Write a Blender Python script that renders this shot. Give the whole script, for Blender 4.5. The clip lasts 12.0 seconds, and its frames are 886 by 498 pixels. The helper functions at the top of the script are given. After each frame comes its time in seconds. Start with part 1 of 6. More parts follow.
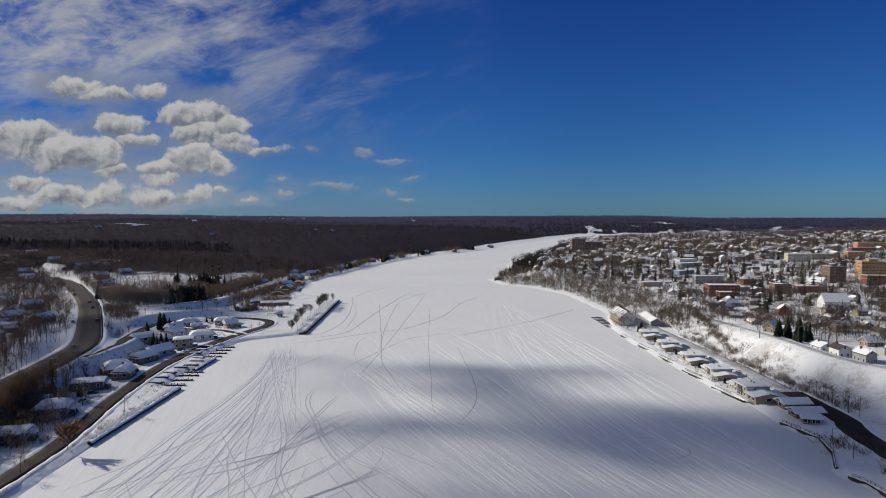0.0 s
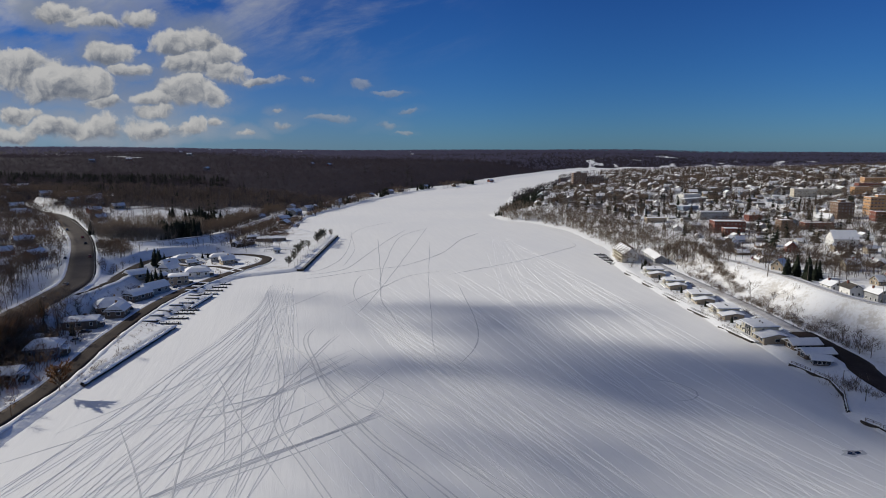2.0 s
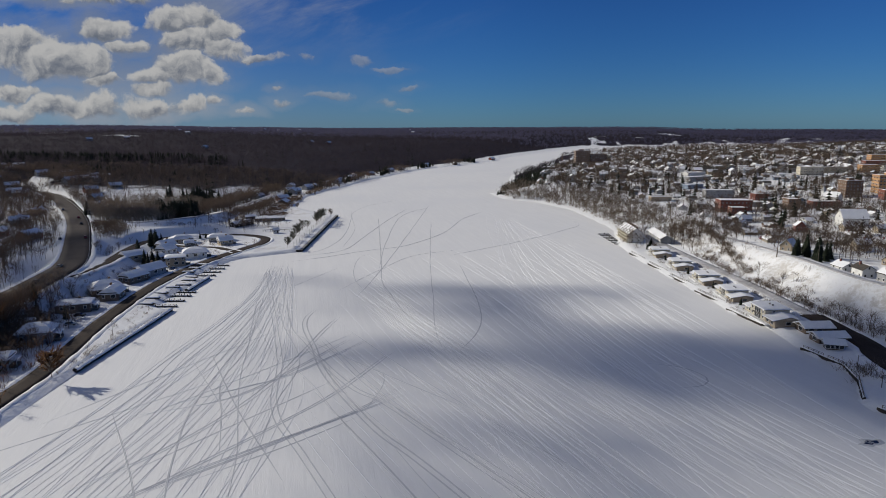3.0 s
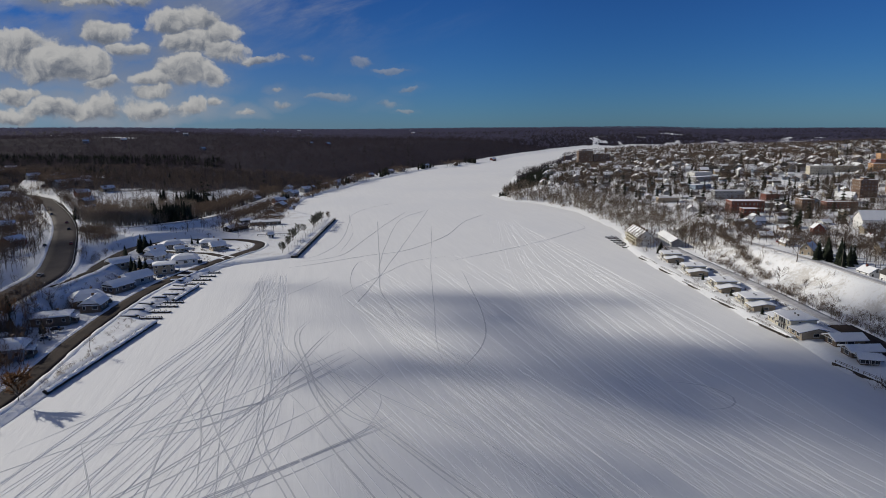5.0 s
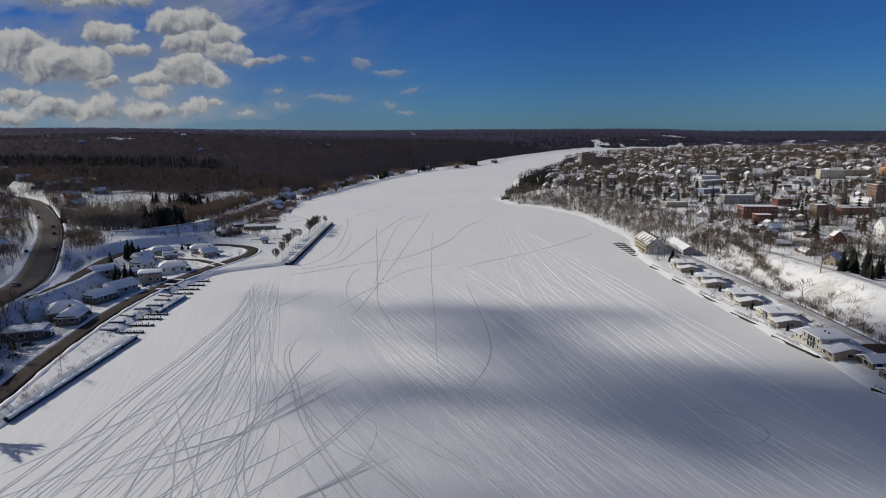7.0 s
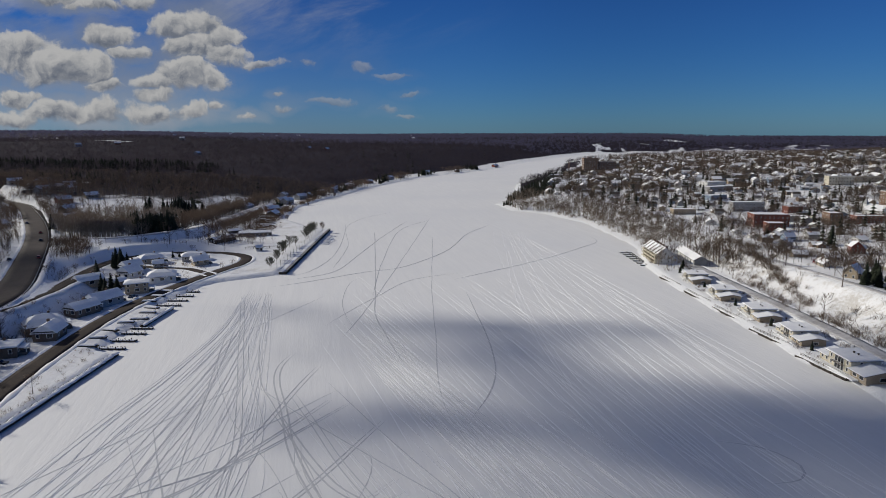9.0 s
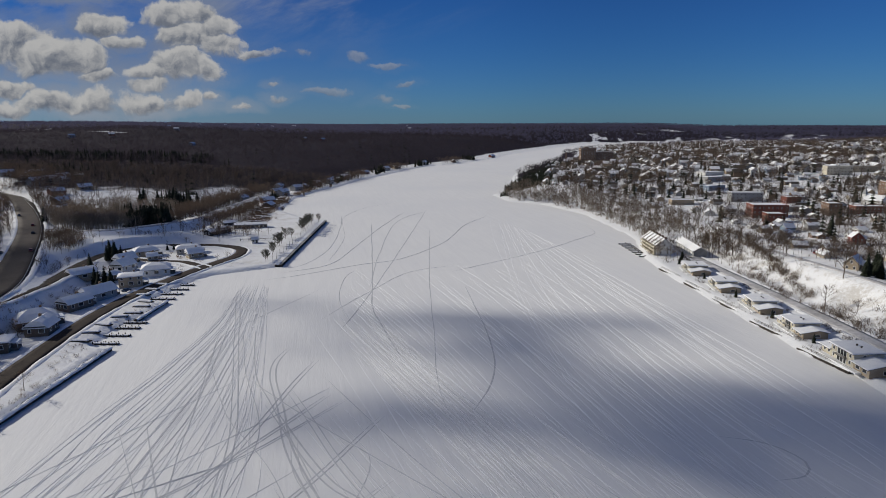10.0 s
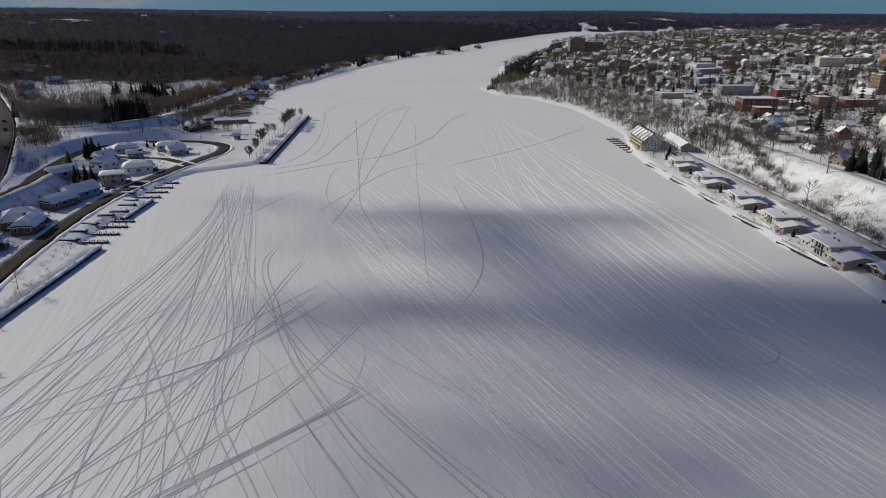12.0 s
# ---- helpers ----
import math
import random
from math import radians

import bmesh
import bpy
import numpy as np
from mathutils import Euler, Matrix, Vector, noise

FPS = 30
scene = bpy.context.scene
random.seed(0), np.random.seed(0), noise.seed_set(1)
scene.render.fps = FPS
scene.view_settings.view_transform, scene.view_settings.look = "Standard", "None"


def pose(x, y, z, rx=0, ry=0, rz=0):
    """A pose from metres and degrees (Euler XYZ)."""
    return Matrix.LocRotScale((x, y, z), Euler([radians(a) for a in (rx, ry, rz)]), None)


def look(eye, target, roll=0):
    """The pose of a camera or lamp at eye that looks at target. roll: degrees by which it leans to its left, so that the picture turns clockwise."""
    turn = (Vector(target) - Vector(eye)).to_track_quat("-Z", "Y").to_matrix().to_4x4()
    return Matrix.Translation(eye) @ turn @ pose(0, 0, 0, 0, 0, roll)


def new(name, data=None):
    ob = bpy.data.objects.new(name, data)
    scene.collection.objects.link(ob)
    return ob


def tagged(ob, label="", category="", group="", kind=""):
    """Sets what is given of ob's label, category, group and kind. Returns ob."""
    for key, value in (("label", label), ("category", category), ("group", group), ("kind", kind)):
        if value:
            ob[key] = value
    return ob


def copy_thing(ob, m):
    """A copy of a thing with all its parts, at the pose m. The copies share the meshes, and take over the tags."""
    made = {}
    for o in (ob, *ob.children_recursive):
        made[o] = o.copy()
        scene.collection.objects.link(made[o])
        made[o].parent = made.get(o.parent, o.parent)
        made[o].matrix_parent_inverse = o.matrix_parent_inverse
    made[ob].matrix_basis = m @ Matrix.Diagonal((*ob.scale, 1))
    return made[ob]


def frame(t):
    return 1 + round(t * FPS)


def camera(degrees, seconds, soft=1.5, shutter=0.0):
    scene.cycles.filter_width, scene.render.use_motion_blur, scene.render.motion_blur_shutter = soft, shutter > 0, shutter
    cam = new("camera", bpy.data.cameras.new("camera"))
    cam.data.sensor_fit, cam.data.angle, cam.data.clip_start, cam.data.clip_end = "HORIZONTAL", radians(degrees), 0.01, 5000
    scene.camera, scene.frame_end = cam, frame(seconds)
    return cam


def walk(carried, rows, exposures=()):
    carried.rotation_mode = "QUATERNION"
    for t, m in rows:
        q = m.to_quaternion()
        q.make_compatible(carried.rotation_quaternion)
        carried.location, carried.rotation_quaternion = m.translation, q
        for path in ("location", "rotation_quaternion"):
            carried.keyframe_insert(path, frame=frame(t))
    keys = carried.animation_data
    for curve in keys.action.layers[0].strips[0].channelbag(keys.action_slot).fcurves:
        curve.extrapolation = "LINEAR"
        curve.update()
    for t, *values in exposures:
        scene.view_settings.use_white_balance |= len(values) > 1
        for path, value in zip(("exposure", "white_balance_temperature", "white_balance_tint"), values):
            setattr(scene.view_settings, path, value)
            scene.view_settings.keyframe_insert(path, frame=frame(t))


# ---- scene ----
cam = camera(70.7, 12.0, 0.9)
PATH = [
    (0, (3.374, -16.424, 77.074), (3.319, -14.428, 76.96), -0.5),
    (0.5, (3.003, -14.137, 77.084), (2.953, -12.143, 76.939), -0.4),
    (1, (2.678, -11.614, 77.088), (2.636, -9.623, 76.909), -0.5),
    (1.5, (2.353, -8.831, 77.069), (2.306, -6.845, 76.841), -0.5),
    (2, (2.042, -5.801, 77.038), (1.99, -3.828, 76.715), -0.4),
    (2.5, (1.704, -2.476, 77.02), (1.651, -0.514, 76.632), -0.6),
    (3, (1.416, 1.255, 76.954), (1.361, 3.215, 76.563), -0.5),
    (5, (0.796, 17.566, 76.29), (0.738, 19.527, 75.901), -0.8),
    (5.5, (0.537, 21.868, 76.236), (0.479, 23.829, 75.848), -0.7),
    (6, (0.25, 26.227, 76.19), (0.192, 28.188, 75.802), -0.7),
    (6.5, (-0.058, 30.662, 76.183), (-0.117, 32.623, 75.798), -0.7),
    (7, (-0.339, 34.902, 76.201), (-0.397, 36.864, 75.817), -0.6),
    (9, (-1.406, 49.343, 76.613), (-1.463, 51.307, 76.24), -0.4),
    (9.5, (-1.695, 51.532, 76.677), (-1.747, 53.496, 76.303), -0.4),
    (10, (-2.026, 52.651, 76.745), (-2.072, 54.609, 76.342), -0.5),
    (10.5, (-2.412, 53.071, 76.813), (-2.452, 55.012, 76.333), -0.3),
    (11, (-2.75, 53.036, 76.899), (-2.782, 54.948, 76.314), -0.4),
    (11.5, (-3.124, 52.712, 76.989), (-3.135, 54.581, 76.275), -0.4),
    (12, (-3.524, 52.307, 77.063), (-3.522, 54.172, 76.342), -0.4),
]
walk(cam, [(t, look(eye, aim, roll)) for t, eye, aim, roll in PATH], exposures=[(0, -0.10), (2, -0.11), (2.5, -0.20), (3, -0.22), (7, -0.28), (9.5, -0.24), (12, -0.42)])

# ---- sun, sky and exposure ----
SUN_EL, SUN_AZ = radians(27.0), radians(-66.0)   # azimuth from +y towards +x
TO_SUN = Vector((math.sin(SUN_AZ) * math.cos(SUN_EL), math.cos(SUN_AZ) * math.cos(SUN_EL), math.sin(SUN_EL)))
sun = new("sun", bpy.data.lights.new("sun", "SUN"))
sun.data.energy, sun.data.angle, sun.data.color = 4.2, radians(0.53), (1.0, 0.95, 0.85)
sun.matrix_world = look(TO_SUN * 900, (0, 0, 0))


class Nodes:
    """Short hand for node trees."""

    def __init__(self, tree):
        self.t = tree

    def node(self, kind, operation="", clamp=False):
        n = self.t.nodes.new("ShaderNode" + kind)
        if operation:
            n.operation = operation
        if clamp:
            n.use_clamp = True
        return n

    def put(self, sock, v):
        if isinstance(v, bpy.types.NodeSocket):
            self.t.links.new(v, sock)
        elif v is not None:
            sock.default_value = v

    def math(self, op, a, b=None, c=None, clamp=False):
        n = self.node("Math", op, clamp)
        for s, v in zip(n.inputs, (a, b, c)):
            self.put(s, v)
        return n.outputs[0]

    def smooth(self, v, lo, hi, to0=0.0, to1=1.0):
        n = self.node("MapRange")
        n.interpolation_type = "SMOOTHSTEP"
        for s, x in zip(n.inputs, (v, lo, hi, to0, to1)):
            self.put(s, x)
        return n.outputs[0]

    def noise(self, vec, scale, detail=4.0, rough=0.5, distort=0.0):
        n = self.node("TexNoise")
        self.put(n.inputs["Vector"], vec)
        for k, v in (("Scale", scale), ("Detail", detail), ("Roughness", rough), ("Distortion", distort)):
            n.inputs[k].default_value = v
        return n.outputs["Fac"]

    def mapping(self, vec, loc=(0, 0, 0), rot=(0, 0, 0), scale=(1, 1, 1)):
        n = self.node("Mapping")
        self.put(n.inputs["Vector"], vec)
        n.inputs["Location"].default_value = loc
        n.inputs["Rotation"].default_value = [radians(a) for a in rot]
        n.inputs["Scale"].default_value = scale
        return n.outputs[0]

    def mix(self, f, a, b, how="MIX"):
        n = self.node("Mix")
        n.data_type, n.blend_type = "RGBA", how
        self.put(n.inputs["Factor"], f)
        for s, v in ((n.inputs[6], a), (n.inputs[7], b)):
            self.put(s, (*v, 1.0) if isinstance(v, tuple) and len(v) == 3 else v)
        return n.outputs[2]


world = bpy.data.worlds.new("winter_sky")
scene.world = world
world.use_nodes = True
world.node_tree.nodes.clear()
N = Nodes(world.node_tree)
sky = N.node("TexSky")
sky.sky_type, sky.sun_disc, sky.sun_elevation, sky.sun_rotation = "NISHITA", False, SUN_EL, SUN_AZ
sky.altitude, sky.air_density, sky.dust_density, sky.ozone_density = 600.0, 0.9, 0.15, 3.0
direction = N.node("TexCoord").outputs["Generated"]
sep = N.node("SeparateXYZ")
N.put(sep.inputs[0], direction)
dx, dy, dz = sep.outputs
ahead = N.math("MAXIMUM", dy, 0.05)
u, v = N.math("DIVIDE", dx, ahead), N.math("DIVIDE", dz, ahead)


def flat(du=0.0, dv=0.0):
    n = N.node("CombineXYZ")
    N.put(n.inputs[0], N.math("ADD", u, du))
    N.put(n.inputs[1], N.math("ADD", v, dv))
    return n.outputs[0]


# cumulus: centre u, v, half width, half height, weight
CUMULI = [(-0.687, 0.129, 0.053, 0.021, 1.1), (-0.711, 0.114, 0.055, 0.027, 1.0), (-0.63, 0.097, 0.069, 0.025, 1.15), (-0.594, 0.088, 0.041, 0.018, 0.9), (-0.545, 0.142, 0.038, 0.018, 1.05),
          (-0.51, 0.119, 0.033, 0.012, 0.95), (-0.421, 0.159, 0.047, 0.021, 1.1), (-0.399, 0.165, 0.023, 0.016, 0.9), (-0.368, 0.14, 0.027, 0.018, 1.1), (-0.414, 0.126, 0.043, 0.023, 1.0),
          (-0.36, 0.116, 0.038, 0.018, 0.95), (-0.311, 0.104, 0.043, 0.008, 0.55), (-0.429, 0.086, 0.04, 0.025, 0.95), (-0.412, 0.075, 0.04, 0.02, 0.9), (-0.558, 0.069, 0.042, 0.012, 0.75),
          (-0.485, 0.073, 0.042, 0.016, 0.6), (-0.485, 0.055, 0.037, 0.013, 0.65), (-0.706, 0.053, 0.037, 0.014, 0.95), (-0.634, 0.03, 0.069, 0.018, 0.9), (-0.542, 0.029, 0.064, 0.022, 0.9),
          (-0.487, 0.025, 0.037, 0.016, 0.85), (-0.718, 0.021, 0.046, 0.013, 0.9), (-0.432, 0.03, 0.04, 0.016, 0.55), (-0.381, 0.039, 0.015, 0.007, 0.5), (-0.336, 0.024, 0.026, 0.008, 0.4),
          (-0.614, 0.205, 0.036, 0.015, 0.95), (-0.56, 0.194, 0.054, 0.011, 0.85), (-0.492, 0.199, 0.031, 0.014, 0.95), (-0.149, 0.092, 0.023, 0.012, 0.75), (-0.113, 0.079, 0.031, 0.006, 0.32),
          (-0.241, 0.105, 0.016, 0.008, 0.32), (-0.285, 0.058, 0.013, 0.006, 0.28), (-0.213, 0.048, 0.045, 0.008, 0.36), (-0.272, 0.037, 0.022, 0.007, 0.32), (-0.114, 0.033, 0.023, 0.009, 0.38),
          (-0.082, 0.022, 0.016, 0.004, 0.28), (-0.077, 0.054, 0.02, 0.005, 0.32)]


def billow(p, scale, seed):
    """Rounded lumps upon lumps."""
    n = N.node("TexVoronoi")
    n.feature, n.voronoi_dimensions, n.normalize = "SMOOTH_F1", "3D", True
    N.put(n.inputs["Vector"], N.mapping(p, (seed, 2.3 * seed, seed)))
    for k, value in (("Scale", scale), ("Detail", 4.0), ("Roughness", 0.58), ("Lacunarity", 2.2), ("Smoothness", 0.3)):
        n.inputs[k].default_value = value
    return N.math("SUBTRACT", 1.0, n.outputs["Distance"])


def warped(p, scale, amount):
    n = N.node("TexNoise")
    N.put(n.inputs["Vector"], p)
    n.inputs["Scale"].default_value, n.inputs["Detail"].default_value, n.inputs["Roughness"].default_value = scale, 6.0, 0.55
    shift, scaled = N.node("VectorMath", "SUBTRACT"), N.node("VectorMath", "MULTIPLY_ADD")
    N.put(shift.inputs[0], n.outputs["Color"])
    shift.inputs[1].default_value = (0.5, 0.5, 0.5)
    N.put(scaled.inputs[0], shift.outputs[0])
    scaled.inputs[1].default_value = (amount, amount * 0.7, 0.0)
    N.put(scaled.inputs[2], p)
    return scaled.outputs[0]


place = warped(flat(), 16.0, 0.060)
mass = level = None
for cu, cv, ru, rv, weight in CUMULI:
    ru, rv = ru * 1.06, rv * 1.16
    q = N.node("SeparateXYZ")
    N.put(q.inputs[0], N.mapping(place, (-cu / ru, -cv / rv, 0), (0, 0, 0), (1 / ru, 1 / rv, 1)))
    low = N.math("MAXIMUM", q.outputs[1], N.math("MULTIPLY", q.outputs[1], -1.5))
    blob = N.math("SUBTRACT", weight, N.math("ADD", N.math("MULTIPLY", q.outputs[0], q.outputs[0]), N.math("MULTIPLY", low, low)))
    if mass is None:
        mass, level = blob, q.outputs[1]
    else:
        ahead_of = N.smooth(N.math("SUBTRACT", blob, mass), -0.40, 0.40)
        keep = N.math("SUBTRACT", 1.0, ahead_of)
        level = N.math("ADD", N.math("MULTIPLY", level, keep), N.math("MULTIPLY", q.outputs[1], ahead_of))
        mass = N.math("MAXIMUM", mass, blob)


def vapour(p):
    """Cauliflower heads broken up by finer curls."""
    return N.math("ADD", N.math("MULTIPLY", billow(p, 21.0, 1.7), 0.30), N.math("MULTIPLY", N.noise(p, 22.0, 9.0, 0.60, 0.1), 1.0))


lumps, toward = vapour(place), vapour(N.mapping(place, (-0.006, 0.0075, 0)))
gaps = N.math("MULTIPLY", N.math("SUBTRACT", N.noise(flat(3.1, 0.7), 13.0, 5.0, 0.55), 0.5), 2.6)
here = N.math("ADD", N.math("ADD", mass, gaps), N.math("MULTIPLY", N.math("SUBTRACT", lumps, 0.67), 3.0))
cover = N.math("MULTIPLY", N.smooth(here, -0.30, N.smooth(level, 0.4, -0.9, 0.38, 1.15)), 0.95)
relief = N.math("MULTIPLY", N.math("SUBTRACT", lumps, toward), 2.9)
edge = N.smooth(here, 1.15, 0.30, 0.0, 0.16)
lit = N.smooth(N.math("ADD", N.math("ADD", N.math("MULTIPLY", level, 0.62), relief), edge), -0.60, 0.72)
wisp_at = N.mapping(N.mapping(flat(), (0.3, 0.2, 0.0), (0, 0, -16)), (0, 0, 0), (0, 0, 0), (2.6, 8.0, 1))
wisp = N.smooth(N.noise(wisp_at, 2.0, 8.0, 0.60, 0.35), 0.42, 0.74)
veil_u = N.smooth(u, 0.10, -0.30)
veil_v = N.math("MULTIPLY", N.smooth(v, 0.09, 0.19), veil_u)
veil = N.math("MULTIPLY", wisp, veil_v)
sheet = N.math("MULTIPLY", N.smooth(u, -0.10, -0.55), N.smooth(v, 0.13, 0.30))
mackerel = N.smooth(N.noise(N.mapping(flat(), (1, 2, 0), (0, 0, 0), (1, 2.2, 1)), 9.0, 8.0, 0.62, 0.25), 0.36, 0.62)
veil = N.math("ADD", N.math("MULTIPLY", veil, 0.50), N.math("MULTIPLY", N.math("MULTIPLY", sheet, mackerel), 0.75), clamp=True)
haze = N.math("MULTIPLY", N.smooth(u, 0.1, -0.5), N.smooth(v, 0.20, 0.0, 0.0, 0.16))
tone = N.mix(N.smooth(v, -0.02, 0.14), (0.37, 0.78, 1.44), (0.27, 0.72, 1.43))
tone = N.mix(N.smooth(v, 0.10, 0.40), tone, (0.18, 0.54, 1.38))
tone = N.mix(N.smooth(v, 0.45, 1.6), tone, (0.30, 0.74, 1.42))
tone = N.mix(N.smooth(u, 0.05, -0.30), tone, N.mix(1.0, tone, (0.80, 0.79, 0.83), "MULTIPLY"))
tone = N.mix(N.smooth(u, 0.15, 0.65), tone, N.mix(1.0, tone, (1.25, 1.22, 1.20), "MULTIPLY"))
deep = N.mix(1.0, sky.outputs[0], tone, "MULTIPLY")
base = N.mix(haze, deep, (8.0, 8.8, 10.2))
base = N.mix(veil, base, (9.2, 9.6, 10.3))
lit = N.math("MULTIPLY", lit, N.smooth(u, -0.22, -0.36, 0.62, 1.0))
cover = N.math("MULTIPLY", cover, N.smooth(u, -0.22, -0.36, 0.50, 1.0))
cloud = N.mix(lit, (3.2, 3.7, 4.7), (12.0, 11.9, 11.7))
under = N.math("MULTIPLY", N.math("MULTIPLY", N.smooth(mass, -4.5, 0.2), N.smooth(N.noise(place, 8.0, 6.0, 0.6), 0.25, 0.60)), N.smooth(u, -0.20, -0.45, 0.08, 0.78))
vapour_tone = N.mix(N.smooth(v, 0.02, 0.11), (7.2, 7.9, 9.2), (4.6, 5.5, 7.4))
whole = N.mix(cover, N.mix(under, base, vapour_tone), cloud)
background = N.node("Background")
N.put(background.inputs[0], whole)
background.inputs[1].default_value = 0.043
N.put(N.node("OutputWorld").inputs[0], background.outputs[0])

# ---- materials ----
def material(name, rough=0.8, metal=0.0):
    m = bpy.data.materials.new(name)
    m.use_nodes = True
    n = Nodes(m.node_tree)
    bsdf = m.node_tree.nodes["Principled BSDF"]
    bsdf.inputs["Roughness"].default_value, bsdf.inputs["Metallic"].default_value = rough, metal
    return m, n, bsdf


def bump(n, bsdf, height, strength, distance):
    b = n.node("Bump")
    b.inputs["Strength"].default_value, b.inputs["Distance"].default_value = strength, distance
    n.put(b.inputs["Height"], height)
    n.put(bsdf.inputs["Normal"], b.outputs[0])


def plain(name, dark, light, scale=0.6, rough=0.8, metal=0.0, relief=0.02, fine=8.0, by_object=0.0, by_island=0.0):
    """Two tones mixed by coarse and fine noise, with fine relief; by_object and by_island vary whole pieces."""
    m, n, bsdf = material(name, rough, metal)
    if rough >= 0.7:
        bsdf.inputs["Specular IOR Level"].default_value = 0.12
    pos = n.node("NewGeometry").outputs["Position"]
    f = n.math("ADD", n.math("MULTIPLY", n.noise(pos, scale, 5.0, 0.6), 0.6), n.math("MULTIPLY", n.noise(pos, scale * fine, 3.0, 0.6), 0.5))
    f = n.smooth(f, 0.3, 0.8)
    colour = n.mix(f, dark, light)
    for amount, sock in ((by_object, n.node("ObjectInfo").outputs["Random"]), (by_island, n.node("NewGeometry").outputs["Random Per Island"])):
        if amount:
            shade = n.smooth(sock, 0.0, 1.0, 1.0 - amount, 1.0 + amount)
            comb = n.node("CombineXYZ")
            for s in comb.inputs:
                n.put(s, shade)
            colour = n.mix(1.0, colour, comb.outputs[0], "MULTIPLY")
    n.put(bsdf.inputs["Base Color"], colour)
    if relief:
        bump(n, bsdf, n.noise(pos, scale * fine, 4.0, 0.6), 0.5, relief)
    return m


def attribute(n, name):
    a = n.node("Attribute")
    a.attribute_name = name
    return a.outputs["Fac"]


def twigs(name, dark, light, by_island):
    """Fine leafless twigs, which scatter light to both sides."""
    m = plain(name, dark, light, 0.04, 0.95, relief=0.0, by_island=by_island)
    n = Nodes(m.node_tree)
    bsdf = m.node_tree.nodes["Principled BSDF"]
    thin, both = n.node("BsdfTranslucent"), n.node("MixShader")
    colour = bsdf.inputs["Base Color"].links[0].from_socket
    n.put(thin.inputs["Color"], colour)
    both.inputs[0].default_value = 0.5
    n.put(both.inputs[1], bsdf.outputs[0])
    n.put(both.inputs[2], thin.outputs[0])
    n.put(m.node_tree.nodes["Material Output"].inputs["Surface"], both.outputs[0])
    bsdf.inputs["Specular IOR Level"].default_value = 0.1
    return m


def make_ground():
    m, n, bsdf = material("snowy_ground", 0.95)
    bsdf.inputs["Specular IOR Level"].default_value = 0.05
    pos = n.node("NewGeometry").outputs["Position"]
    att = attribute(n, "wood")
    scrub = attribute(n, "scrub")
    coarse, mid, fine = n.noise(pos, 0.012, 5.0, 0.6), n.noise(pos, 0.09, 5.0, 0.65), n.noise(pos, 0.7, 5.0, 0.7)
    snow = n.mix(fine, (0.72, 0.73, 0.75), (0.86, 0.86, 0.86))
    shaded_litter = n.mix(mid, (0.024, 0.020, 0.027), (0.038, 0.032, 0.042))
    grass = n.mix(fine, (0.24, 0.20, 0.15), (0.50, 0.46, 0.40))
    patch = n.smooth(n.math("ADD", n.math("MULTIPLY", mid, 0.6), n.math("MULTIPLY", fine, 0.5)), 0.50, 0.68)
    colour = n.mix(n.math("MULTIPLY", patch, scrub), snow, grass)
    # woods: fallen leaves and painted tree shade darken the snow in patches
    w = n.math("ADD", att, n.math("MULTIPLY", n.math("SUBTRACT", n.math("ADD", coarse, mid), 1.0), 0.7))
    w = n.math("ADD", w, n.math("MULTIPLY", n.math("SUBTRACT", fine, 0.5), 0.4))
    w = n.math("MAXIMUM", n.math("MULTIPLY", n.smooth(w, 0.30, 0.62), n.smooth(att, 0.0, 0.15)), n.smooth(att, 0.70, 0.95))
    n.put(bsdf.inputs["Base Color"], n.mix(w, colour, shaded_litter))
    bump(n, bsdf, n.math("ADD", n.noise(pos, 0.35, 6.0, 0.65), n.math("MULTIPLY", mid, 1.5)), 0.6, 0.7)
    return m


def make_ice():
    m, n, bsdf = material("snow_on_ice", 0.70)
    bsdf.inputs["Specular IOR Level"].default_value = 0.2
    pos = n.node("NewGeometry").outputs["Position"]
    turned = n.mapping(pos, (0, 0, 0), (0, 0, -14))
    along = n.mapping(turned, (0, 0, 0), (0, 0, 0), (0.30, 0.022, 1))
    streak = n.noise(along, 1.0, 7.0, 0.68, 0.4)
    crust = n.noise(n.mapping(turned, (9, 4, 0), (0, 0, 0), (0.9, 0.14, 1)), 1.0, 6.0, 0.7)
    wide = n.noise(pos, 0.006, 4.0, 0.55)
    colour = n.mix(n.smooth(streak, 0.35, 0.7), (0.79, 0.785, 0.772), (0.83, 0.824, 0.806))
    colour = n.mix(n.smooth(wide, 0.40, 0.66, 0.0, 0.5), colour, (0.74, 0.742, 0.748))
    n.put(bsdf.inputs["Base Color"], colour)
    bump(n, bsdf, n.math("ADD", streak, n.math("MULTIPLY", crust, 0.7)), 0.32, 0.30)
    return m


GROUND, ICE = make_ground(), make_ice()
SNOW = plain("settled_snow", (0.74, 0.75, 0.77), (0.87, 0.87, 0.87), 0.5, 0.75, relief=0.08)
# packed snow, its colour darkened further to hold the shade inside the grooves
TRACK = plain("packed_shaded_snow_track", (0.47, 0.475, 0.49), (0.62, 0.62, 0.63), 0.8, 0.7, relief=0.03)
RIDGE = plain("thrown_up_snow", (0.78, 0.78, 0.785), (0.85, 0.85, 0.845), 0.8, 0.8, relief=0.04)
ASPHALT = plain("salted_asphalt", (0.030, 0.022, 0.018), (0.060, 0.046, 0.038), 0.12, 0.85, relief=0.01, fine=14.0)
